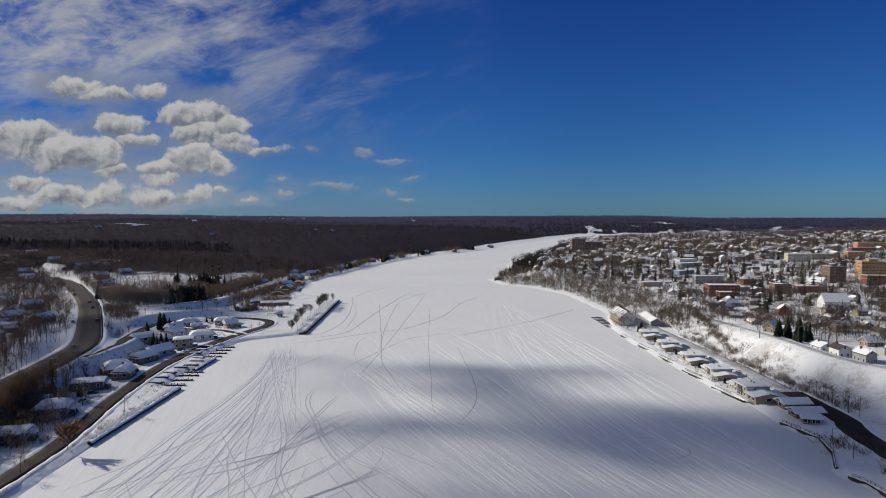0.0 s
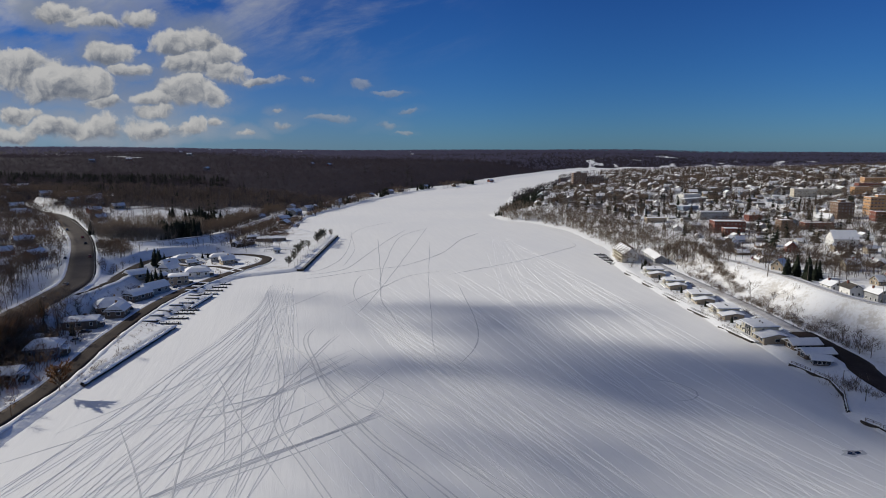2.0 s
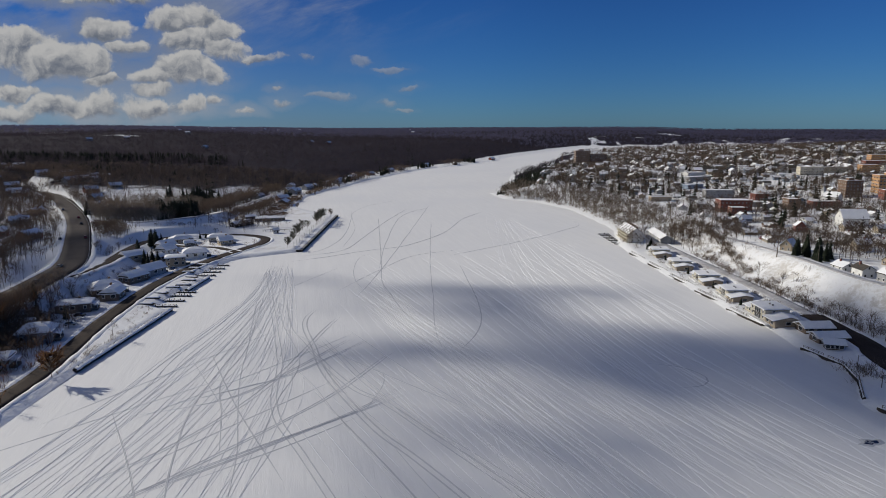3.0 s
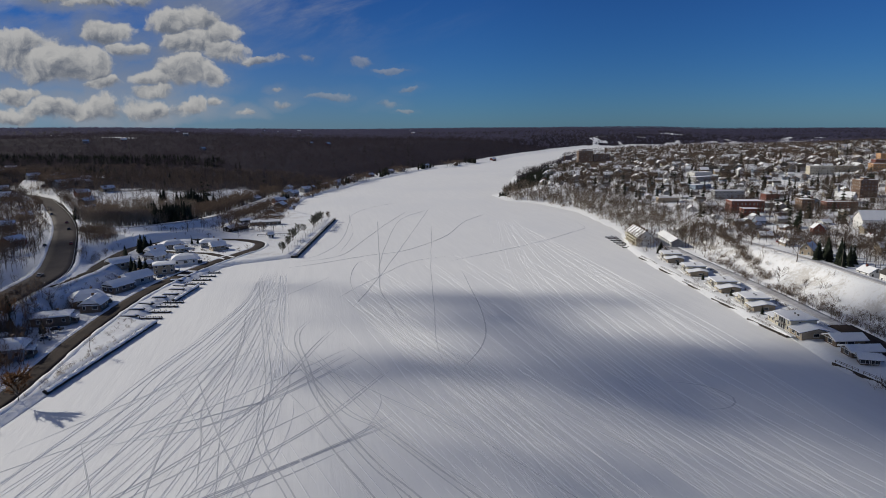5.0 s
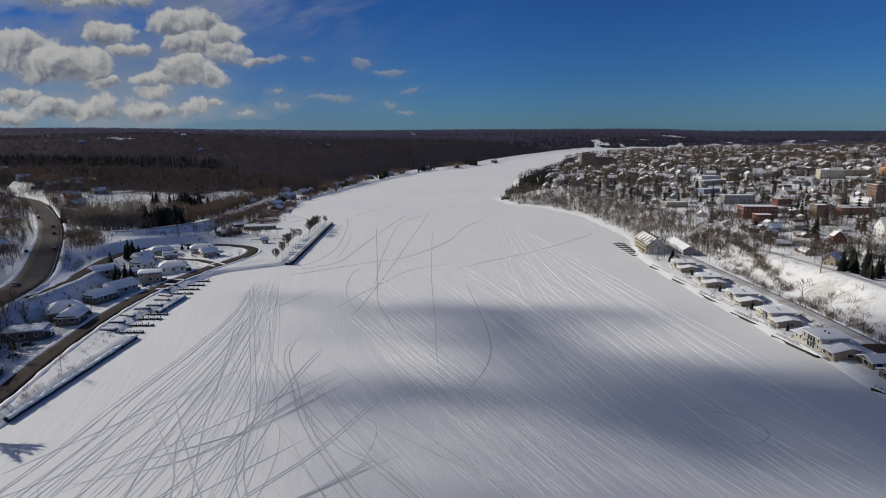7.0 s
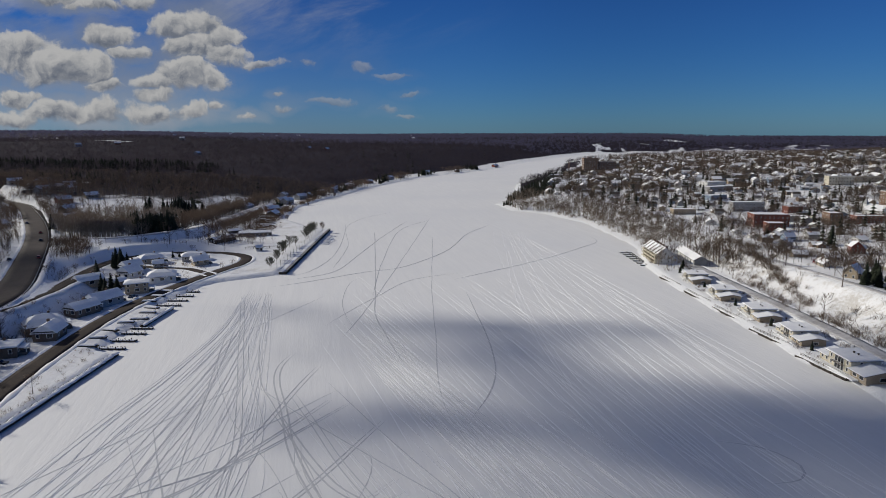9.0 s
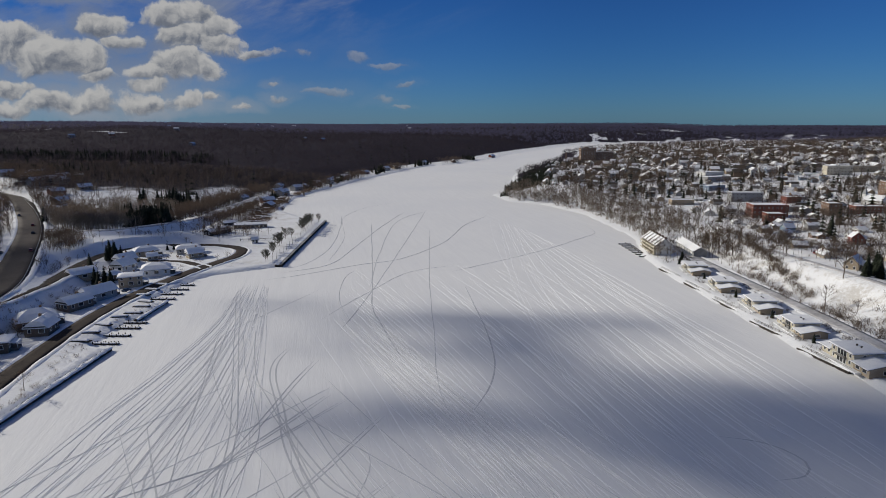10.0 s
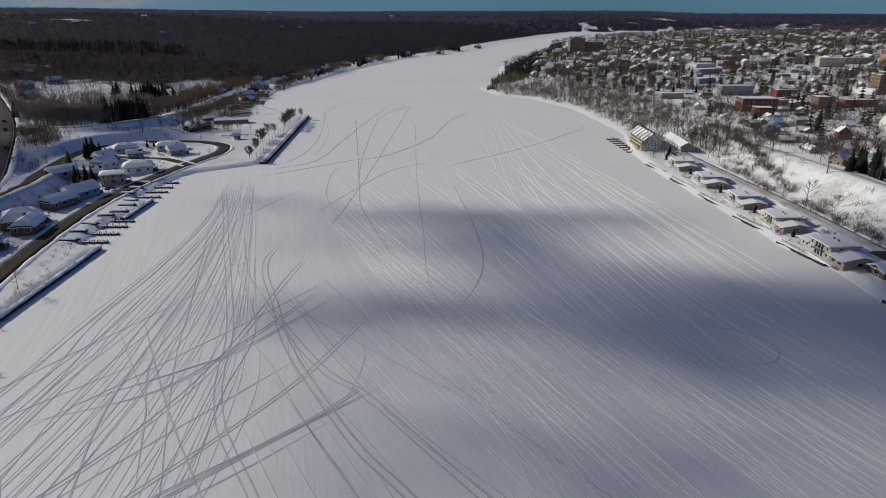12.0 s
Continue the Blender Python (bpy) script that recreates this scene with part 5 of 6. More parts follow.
landmark(block("flat_hall", "red-walled low shop with flat snowy roof", 16, 12, 6, REDWOOD, 1, 4, 3), 259, 545, 5, 10)
landmark(block("stone_hall", "long cream school with rows of windows and snowy roof", 34, 15, 11, CREAM, 3, 9, 4), 388, 705, -6, 20)
landmark(block("stone_hall", "long low buff stone hall with snowy roof", 36, 13, 8, STONE, 2, 9, 3), 428, 728, -6, 20)
landmark(block("brick_block", "orange brick school with flat snowy roof", 26, 15, 11, ORANGEBRICK, 3, 7, 4), 462, 722, -6, 18)
landmark(block("flat_hall", "long white flat-roofed building on the town's crest", 62, 16, 8, WHITE, 2, 12, 4), 668, 1122, -4, 36)
landmark(block("stone_hall", "tan brick school with rows of windows", 56, 18, 12, ORANGEBRICK, 3, 14, 4), 572, 862, -8, 34)
landmark(block("stone_hall", "dark red brick hall at the town's edge", 40, 16, 10, BRICK, 2, 9, 4), 520, 800, -8, 26)
landmark(house("white_hall", "large white gabled hall with a broad snowy roof", 20, 16, 7, 6, WHITE, seed=4), 241, 386, -8, 13)


def church():
    ob = thing("church", 0, 0, 0, 0, "white church with square steeple and snowy roof", "church")
    part("wall", gable_body(18, 9, 6, 4.5), [WHITE], ob)
    part("roof", roof_slabs(18, 9, 6, 4.5), [DARKTRIM], ob)
    part("snow_cover", roof_slabs(18, 9, 6, 4.5, 0.5, 0.165, 0.3, 0.2, 2), [SNOW], ob)
    tower = part("steeple", Shape().box(-11.5, -2, -0.5, -8.0, 2, 11), [WHITE], ob)
    part("spire", Shape().hull([(-11.7, -2.2, 11), (-7.8, -2.2, 11), (-7.8, 2.2, 11), (-11.7, 2.2, 11)], [(-9.8, -0.05, 17), (-9.7, -0.05, 17), (-9.7, 0.05, 17), (-9.8, 0.05, 17)]), [GREY], tower)
    for k in range(4):
        for side in (0, 2):
            part("window", WINDOW, None, ob, at=on_side(side, 18, 9, -6 + 4 * k, 2))
    return ob


landmark(house("tan_house", "orange-tan gabled house beside dark spruces", 8, 7, 3.6, 3.6, TAN, seed=6, wing=(4, 5, 3)), 171, 322, 40, 6).scale = (0.85, 0.85, 0.85)
landmark(church(), 298, 506, -60, 12)
high = block("apartment_tower", "tall brown brick apartment block at the water's bend", 20, 15, 22, BROWNBRICK, 7, 6, 4, penthouse=True)
landmark(high, 205, 1060, 0, 24).scale = (1.15, 1.15, 1.1)
landmark(block("apartment_tower", "broad brown brick apartment block beside the tower", 24, 15, 18, BROWNBRICK, 6, 7, 4), 232, 1064, 0, 20).scale = (1.1, 1.1, 1)
stack = thing("chimney_stack", 187, 1150, height_at(187, 1150) - 0.5, 0, "slim dark chimney stack near the shore", "chimney")
part("shaft", Shape().tube(0, 0, 0, 17, 1.1, 0.8, 10), [BROWNBRICK], stack)

WALLS = [("white", WHITE), ("white", WHITE), ("pale grey", GREY), ("cream", CREAM), ("blue-grey", BLUE), ("brown", BROWN), ("tan", TAN), ("grey", GREY), ("tan", TAN), ("brown brick", BROWNBRICK)]
near_protos, mid_protos, far_protos = [], [], []
for k, (tint, wall) in enumerate(WALLS):
    rng = random.Random(40 + k)
    w, d = rng.uniform(7.5, 10.5), rng.uniform(6, 7.8)
    h = 4.9 if k % 3 else 2.8
    label = f"{tint} {'two-storey' if h > 4 else 'one-storey'} house with snowy gabled roof"
    near_protos.append(house("town_house", label, w, d, h, d * rng.uniform(0.30, 0.5), wall, "houses of the town", 2 if h > 4 else 1, True, True, (rng.uniform(3.5, 5), 5.5, 3.0) if k % 2 else None, k % 4 == 0, seed=k, slid=k % 3 == 1))
    ob = house("town_house", label, w * 1.1, d * 1.1, h, d * rng.uniform(0.28, 0.45), wall, "houses of the town", 1, False, k % 2 == 0, seed=k + 20, slid=k % 3 == 1)
    for side in (0, 3):
        for j in (-1, 1):
            part("window", WIDE_WINDOW, None, ob, at=on_side(side, w * 1.1, d * 1.1, j * 2.2, 1.0 if h < 4 else 2.2))
    mid_protos.append(ob)
    far_protos.append((gable_body(w * 1.1, d * 1.1, h + 0.4, d * 0.36), roof_slabs(w * 1.1, d * 1.1, h + 0.4, d * 0.36, 0.6, 0, 0.4), k))

used = [0, 0]
rest = Shape()     # the far houses, too many and too small to pick apart
rng = random.Random(77)


def settle(x, y, turn):
    """Place the next town house: nearer ones with more parts."""
    level = 0 if y < 490 else 1 if y < 720 else 2
    if level == 2 or used[0] + used[1] >= 300:
        body, cover, k = far_protos[rng.randrange(len(far_protos))]
        m = pose(x, y, height_at(x, y) - 0.25, 0, 0, turn)
        for shape, mat in ((body, k), (cover, len(WALLS) + (rng.random() < 0.28))):
            n = len(rest.v)
            rest.v += [tuple(m @ Vector(p)) for p in shape.v]
            rest.f += [tuple(n + i for i in f) for f in shape.f]
            rest.m += [mat] * len(shape.f)
        return None
    protos = (near_protos, mid_protos)[level]
    n = used[level]
    used[level] += 1
    k = rng.randrange(len(protos))
    m = pose(x, y, height_at(x, y) - 0.25, 0, 0, turn) @ Matrix.Diagonal((0.84, 0.84, 0.78, 1))
    if n < len(protos):
        protos[n].matrix_basis = m
        return protos[n]
    return copy_thing(protos[k], m)


HOMES = [(172, 277, 95), (173, 265, 92), (177, 254, 96), (184, 240, 100), (191, 226, 100), (196, 262, 92), (200, 285, 5), (214, 300, 92), (205, 318, 0), (222, 325, 92),
         (196, 335, 80), (216, 345, 92), (230, 372, 5), (243, 362, 5), (212, 390, 20), (190, 415, 10), (225, 405, 10), (248, 395, 0), (180, 398, 30)]
for x, y, turn in HOMES:
    settle(x, y, turn)
    TOWN.append((x, y, 8))
for row in range(60):
    y0 = 330 + row * 21.0 + (row // 14) * 4
    if y0 > 1750:
        break
    step = 17 if y0 < 900 else 24
    for col in range(60):
        x, y = (172 if y0 < 540 else 96) + col * step + rng.uniform(-7, 7), y0 + rng.uniform(-8, 8) + 0.1 * col
        if x > 0.82 * y + 60 or x > 1250:
            break
        chance = (0.92 if y < 560 else 0.90 if y < 900 else 0.62) * (1.0 if x < 700 else 0.7)
        zz, wood, _ = lie(np.array([x]), np.array([y]))
        chance *= 0.45 + 0.75 * float(smooth(ripple(x, y, 75, 15), -0.5, 0.2))
        if rng.random() > chance or wood[0] > 0.35 or zz[0] < 4 or any((x - a) ** 2 + (y - b) ** 2 < (r + 4.5) ** 2 for a, b, r in TOWN):
            continue
        if shore_distance(np.array([x]), np.array([y]), NORTH_SHORE)[0] < (62 if y < 540 else 46) or min(road_distance(np.array([x]), np.array([y]), line)[0][0] - width / 2 for line, width in ROADS.values()) < 8:
            continue
        settle(x, y, rng.choice((0, 90, 180, 270)) + rng.uniform(-8, 8) - 6)
        TOWN.append((x, y, 6))
tagged(new("distant_houses", rest.mesh("distant_houses", [wall for _, wall in WALLS] + [SNOW, DARKTRIM])), "distant snowy-roofed houses of the town", "houses", kind="stuff")
for level, group in enumerate((near_protos, mid_protos)):
    for ob in group[used[level]:]:
        for child in list(ob.children_recursive):
            bpy.data.objects.remove(child)
        bpy.data.objects.remove(ob)

# trees among the houses and on the bluff
towns = np.array(TOWN)


def town_spots(seed, count, r0, r1, chance, clear):
    def accept(x, y, wood):
        n = shore_distance(x, y, NORTH_SHORE)
        ok = np.where(n > np.where(y < 345, 78, 58), chance, 0.0)
        near = np.min(np.hypot(x[:, None] - towns[None, :, 0], y[:, None] - towns[None, :, 1]) - towns[None, :, 2], 1)
        ok = ok * (near > clear)
        for line, width in ROADS.values():
            ok = ok * (road_distance(x, y, line)[0] > width / 2 + 1.5)
        return ok * smooth(ripple(x, y, 60, 9) + 0.6, -0.3, 0.4)
    return spread_out(seed, count, r0, r1, accept, 0.12, 0.8, 1.4)


planted("town_trees", "leafless brown trees among the town houses", town_kinds, town_spots(21, 5000, 290, 760, 0.9, 0.5) * np.array([1, 1, 1, 0.82]), [BARK, TOWNTWIG])
planted("town_trees", "distant leafless trees among snowy roofs", mid_kinds, town_spots(22, 13500, 740, 2000, 0.95, -2.0), [TOWNTWIG, TOWNTWIG])
planted("town_conifers", "dark conifers scattered among the town houses", light_conifers, town_spots(23, 4000, 380, 1900, 0.6, -2) * np.array([1, 1, 1, 0.85]), [BARK, NEEDLE])


def single(name, label, kind, x, y, size, mats, group=""):
    """One tree as a thing: trunk with limbs, and crown."""
    wood, fine = kind
    ob = thing(name, x, y, height_at(x, y), (x * 37 + y * 11) % 360, label, "tree", group)
    if len(wood):
        part("trunk", mesh_of("trunk", wood.reshape(-1, 3) * size, np.arange(len(wood) * 3).reshape(-1, 3), [mats[0]]), None, ob)
    part("crown", mesh_of("crown", fine.reshape(-1, 3) * size, np.arange(len(fine) * 3).reshape(-1, 3), [mats[1]]), None, ob)
    return ob


full_kinds = [bare_tree(90 + k, 12.0, 16, 11, 0.34, 0.07, 0.22) for k in range(4)]
for k, (x, y, size) in enumerate(((142.5, 292, 0.85), (157, 306, 1.25), (163, 366, 0.9), (170, 338, 1.0), (176, 346, 0.9), (165, 325, 0.8), (182, 330, 0.9), (190, 342, 0.9), (200, 350, 1.0), (186, 318, 0.9), (145, 233, 0.6), (146, 230, 0.6), (147, 226, 0.62), (145, 222, 0.62), (147, 218, 0.66), (145.5, 213, 0.66), (147, 209, 0.66), (141, 249, 0.5), (143, 275, 0.4), (144.5, 237, 0.5), (185, 372, 1.0), (190, 296, 0.9), (148, 281, 0.5))):
    single("bare_tree", "tall leafless tree on the snowy bluff", full_kinds[k % 4], x, y, size, (BARK, TWIG), "bluff trees")
for k, (x, y, size) in enumerate(((166, 306, 0.72), (169, 310, 0.8), (171, 305, 0.78), (174, 311, 0.85), (172, 299, 0.8), (176, 304, 0.8), (170, 293, 0.72), (175, 296, 0.78), (179, 308, 0.8), (179, 300, 0.75), (181, 313, 0.8), (177, 317, 0.8), (201, 273, 0.7))):
    single("spruce", "dark green spruce in a dense clump on the bluff", conifers[k % 5], x, y, size, (BARK, NEEDLE), "bluff spruces")
single("willow", "tawny round-crowned leafless tree behind the white houses", bare_tree(99, 8.0, 16, 12, 0.42, 0.12, 0.2), 205, 279, 1.0, (RUST, RUST))
for x, y, size in ((119, 257, 0.28), (118.5, 284.5, 0.3), (117, 313, 0.3), (116, 345, 0.28), (115, 376, 0.35), (119, 385, 0.4), (121, 389, 0.35), (130, 252, 0.25)):
    single("small_conifer", "small dark conifer between the cottages", conifers[int(y) % 5], x, y, size, (BARK, NEEDLE), "cottage conifers")
rng2 = np.random.RandomState(8)
rows = []
for a, b, n, width in (((154, 385), (145, 306), 170, 2.2), ((159, 425), (153, 375), 60, 3.0), ((139, 345), (137, 300), 40, 2.2), ((139, 300), (144, 250), 36, 2.6), ((141, 296), (147, 214), 60, 3.0), ((146, 392), (140, 340), 70, 7.0), ((160, 400), (180, 360), 120, 8.0), ((175, 350), (215, 330), 90, 10.0), ((150, 350), (154, 230), 24, 5.0), ((146, 290), (150, 215), 60, 5.0), ((168, 385), (190, 330), 50, 9.0), ((200, 330), (215, 400), 120, 14.0), ((180, 430), (215, 400), 90, 10.0), ((230, 440), (260, 380), 120, 16.0), ((140, 172), (126, 160), 60, 5.0), ((124, 190), (128, 172), 24, 4.0)):
    t = rng2.rand(n)
    rows.append(np.column_stack([a[0] + t * (b[0] - a[0]) + rng2.normal(size=n) * width * 0.6, a[1] + t * (b[1] - a[1]), np.zeros(n), rng2.uniform(0.5, 1.25, n)]))
spots = np.concatenate(rows)
spots[:, 2] = lie(spots[:, 0], spots[:, 1])[0]
bushes = [bush(100 + k, 2.8, 14, 0.05) for k in range(5)]
planted("bluff_scrub", "leafless brown scrub on the snowy bluff", bushes, spots, [PALETWIG, PALETWIG], "bushes")


def lamp_post(x, y, h=8.0, label="thin grey street pole on the bluff", turn=0):
    ob = thing("street_lamp", x, y, height_at(x, y) - 0.2, turn, label, "street lamp", "street poles")
    part("pole", Shape().tube(0, 0, 0, h, 0.13, 0.08, 8), [TIMBER], ob)
    part("arm", Shape().bar((0, 0, h - 0.5), (1.4, 0, h - 0.1), 0.08, 0.08), [STEEL], ob)
    part("lamp_head", Shape().box(1.2, -0.12, h - 0.22, 1.8, 0.12, h - 0.08), [STEEL], ob)


for x, y in ((168, 290), (168.5, 266), (172, 243), (169, 316), (180, 222), (178, 372)):
    lamp_post(x, y)
for x, y in ((125.5, 189), (124.5, 181), (122.5, 173)):
    lamp_post(x, y, 4.0, "short dark lamp post in the snowy park")

# ---- the south bank: sea walls, pier, docks ----
sea_wall((-121.8, 186), (-121.8, 254), "long dark sea wall with snow cap by the shore road", False, 1.25, 1.3)
sea_wall((-128.3, 284), (-128.3, 311), "dark timber sea wall at the marina ice edge", False, 1.25, 1.3)
for k, y in enumerate((260, 268.5, 277, 283.5)):
    finger_dock(-132.5, -122.0 - 0.5 * k, y, "frozen-in dark marina dock with piles", "marina docks", 7)
for k, y in enumerate((316.5, 324.5, 332.5, 340.5)):
    finger_dock(-139.0, -127.0 - 0.5 * k, y, "frozen-in dark marina dock with piles", "marina docks", 7)


def pier():
    ob = thing("pier", -99, 379, 0, math.degrees(math.atan2(152, -7)), "long straight concrete pier with dark timber face", "pier")
    part("wall", Shape().box(0, -2.2, -0.5, 152, 1.6, 1.35), [DARKWOOD], ob, "dark timber face")
    part("cap", Shape().box(-0.1, -2.3, 1.354, 152.1, -0.9, 1.6), [CONCRETE], ob)
    part("snow_cover", Shape().hull([(0, -0.85, 1.354), (152, -0.85, 1.354), (152, 1.6, 1.354), (0, 1.6, 1.354)], [(0.4, -0.6, 1.66), (151.5, -0.6, 1.66), (151.5, 1.5, 1.7), (0.4, 1.5, 1.7)]), [SNOW], ob)
    for k in range(31):
        part("mooring_post", Shape().tube(1 + 5 * k, -2.35, -0.5, 1.2, 0.2, 0.2, 6), [DARKWOOD], ob)
    return ob


pier()
dense = [bare_tree(120 + k, 7.4, 18, 20, 0.32, 0.15, 0.2) for k in range(4)]
SAGE = plain("dull_green_foliage", (0.085, 0.084, 0.062), (0.16, 0.158, 0.118), 0.3, 0.9, relief=0.0, by_island=0.3)
for k, (x, y, size) in enumerate(((-107.5, 386, 0.95), (-108, 391, 0.7), (-109, 404, 1.0), (-110.5, 411, 0.85), (-112, 426, 1.1), (-112.5, 431, 1.1), (-113, 437, 1.0), (-114.5, 452, 1.05), (-112, 458, 0.9),
                                  (-110, 478, 1.2), (-110.5, 484, 1.25), (-111, 490, 1.2), (-111, 497, 1.25), (-111.5, 504, 1.2), (-111, 511, 1.1), (-108, 522, 0.9))):
    single("park_tree", "rounded grey-green tree in the row behind the pier", dense[k % 4], x, y, size, (BARK, SAGE if k < 15 else TWIG), "pier trees")
for k in range(16):
    y = 384 + k * 8.5
    post = thing("bollard_lamp", -102.8 - (y - 379) * 0.046, y, height_at(-104, y), 0, "slim dark park light beside the pier path", "lamp", "pier lights")
    part("pole", Shape().tube(0, 0, 0, 3.4, 0.09, 0.06, 6), [DARKTRIM], post)
    part("lamp_head", Shape().tube(0, 0, 3.4, 3.75, 0.2, 0.14, 8), [STEEL], post)

# homes between the shore road and the highway
def hip_house(name, label, w, d, h, rise, wall, seed, gabled=False):
    """A low house whose hipped or gabled roof lies under a deep, rounded load of snow."""
    rng = random.Random(seed)
    ob = thing(name, 0, 0, 0, 0, label, "house", "homes on the south bank")
    part("wall", Shape().box(-w / 2, -d / 2, -0.8, w / 2, d / 2, h), [wall], ob)
    ridge = w / 2 if gabled else max(0.4, w / 2 - d * 0.42)

    def load(over, lift, thick, soft, mat, part_name, part_label=""):
        s, a, b = Shape(), w / 2 + over, d / 2 + over
        r = ridge + (over if gabled else 0)
        low = h - 0.15 * over + lift
        eave = [(-a, -b, low), (a, -b, low), (a, b, low), (-a, b, low)]
        edge = [(x * (1 - soft * 0.3), y * (1 - soft), z + thick) for x, y, z in eave]
        mid = [(sx * (r * 0.45 + a * 0.55), sy * b * 0.5, h + rise * 0.56 + lift + thick * (1 + soft)) for sx, sy in ((-1, -1), (1, -1), (1, 1), (-1, 1))]
        top = [(sx * r, sy * (0.04 + soft), h + rise + lift + thick) for sx, sy in ((-1, -1), (1, -1), (1, 1), (-1, 1))]
        s.hull(eave, edge, cap=True).hull(edge, mid, cap=False).hull(mid, top)
        part(part_name, s, [mat], ob, part_label)

    load(0.55, 0.0, 0.16, 0.0, DARKTRIM, "roof")
    load(0.62, 0.17, 0.42, 0.06, SNOW, "snow_cover", "deep rounded snow on the roof")
    for side, span in ((0, w), (1, d), (2, w), (3, d)):
        for k in range(3 if span > 9 else 2):
            count = 3 if span > 9 else 2
            where = on_side(side, w, d, (k - (count - 1) / 2) * span / count + rng.uniform(-0.3, 0.3), 0.9)
            part("window", WIDE_WINDOW if k % 2 else WINDOW, None, ob, at=where)
            if h > 4:
                part("window", WINDOW, None, ob, at=where @ pose(0, 0, 2.5))
    part("door", DOOR, None, ob, at=on_side(1, w, d, d * 0.38, 0.0))
    part("chimney", Shape().box(w * 0.15 - 0.4, 0.3, h, w * 0.15 + 0.4, 1.1, h + rise + 1.3), [BROWNBRICK], ob)
    part("porch", Shape().box(w / 2 + 0.01, -d * 0.32, -0.5, w / 2 + 2.4, d * 0.2, 0.45), [TIMBER], ob)
    part("porch_roof", Shape().hull([(w / 2 + 0.02, -d * 0.34, 2.3), (w / 2 + 2.6, -d * 0.34, 2.0), (w / 2 + 2.6, d * 0.22, 2.0), (w / 2 + 0.02, d * 0.22, 2.3)],
                                    [(w / 2 + 0.02, -d * 0.33, 2.75), (w / 2 + 2.5, -d * 0.33, 2.35), (w / 2 + 2.5, d * 0.21, 2.35), (w / 2 + 0.02, d * 0.21, 2.75)]), [SNOW], ob)
    for y in (-d * 0.3, d * 0.18):
        part("porch_post", Shape().box(w / 2 + 2.3, y - 0.08, 0.4, w / 2 + 2.46, y + 0.08, 2.05), [TRIM], ob)
    return ob


SOUTH_HOMES = [
    ("pale blue-grey house with snowy hipped roof in shade", 11, 9, 3.2, 2.4, BLUE, -151, 212, 20, 2.6, False),
    ("low white cottage beside the shore road", 8, 6.5, 2.6, 1.6, WHITE, -162, 219, 15, 3.2, True),
    ("long brown house with low snowy roof and dark porch", 13, 8, 3.0, 0.9, BROWN, -160, 249, 20, 2.4, False),
    ("grey-brown house with a snowy gabled wing by the road", 9, 8, 2.6, 2.6, BROWN, -154.5, 268, 100, 2.2, True),
    ("dark house with broad snowy hip roof by the road", 13, 10, 2.8, 3.0, BROWN, -162, 276, 40, 2.2, False),
    ("low brown house with snow on its gable roof", 11, 7.5, 2.6, 2.2, BROWN, -161, 299, 68, 2.2, True),
    ("long grey house under a snowy gable roof", 13, 8, 2.7, 2.6, GREY, -159.5, 313, 66, 2.2, True),
    ("two-storey tan house with nearly flat snowy roof", 10, 8, 4.6, 1.0, TAN, -156, 335, 24, 2.1, False),
    ("wide white house with snowy hip roof and window row", 13, 11, 2.8, 2.4, WHITE, -155, 358, 24, 2.1, False),
    ("tan ranch house under deep snow behind the fence", 12, 8, 2.6, 2.2, TAN, -182, 402, 35, 2.3, False),
    ("small grey house with snowy roof beside spruces", 9, 7.5, 2.6, 2.6, GREY, -182, 379, 60, 2.6, True),
    ("white house with steep snowy roof among yards", 9, 8, 2.8, 3.0, WHITE, -175, 364, 75, 2.4, True),
    ("low house with smooth snowy roof by the loop road", 13, 8, 2.5, 1.8, GREY, -161, 411, 25, 2.0, False),
    ("low cabin with snow-laden roof inside the loop", 8, 7, 2.4, 2.4, TAN, -152, 398, 40, 2.0, True),
    ("tan garage with snowy roof below the ramp", 11, 8, 2.6, 2.2, TAN, -183, 341, 50, 4.0, True),
    ("small snowed-in shed between the homes", 6, 5, 2.2, 1.4, BROWN, -171, 345, 70, 2.4, True),
    ("small snowed-in shed behind the homes", 5, 5, 2.2, 1.6, GREY, -172, 389, 30, 2.2, True),
    ("cream house with large windows beyond the highway", 12, 9, 4.4, 2.2, CREAM, -246, 303, 10, None, False),
    ("dark-walled house beyond the highway", 13, 9, 3.0, 2.6, BROWN, -262, 338, 25, None, True),
    ("white house with windows beside the shore road", 9, 7, 2.6, 1.6, WHITE, -148, 187, 15, 2.2, True),
    ("grey house with snowy roof beside the shore road", 10, 7, 2.6, 2.0, GREY, -150, 168, 15, 2.2, False),
]
for k, (label, w, d, h, rise, wall, x, y, turn, z, gabled) in enumerate(SOUTH_HOMES):
    set_down(hip_house("house", label, w, d, h, rise, wall, 60 + k, gabled), x, y, turn, 0.1, z)
PAVILIONS = [
    ("long low park shelter with dark openings and snow", 22, 6, 2.4, 1.0, TIMBER, -152.5, 499, 14, 1.7),
    ("low marina building with snowy roof by the bank", 18, 6.5, 2.6, 1.4, DARKWOOD, -167, 473, 64, 1.7),
    ("small dark shelter with snow by the park", 9, 5, 2.4, 1.0, DARKWOOD, -172, 508, 40, 1.7),
    ("small white hut near the park trees", 4, 3.5, 2.2, 1.2, WHITE, -131, 440, 30, 1.7),
]
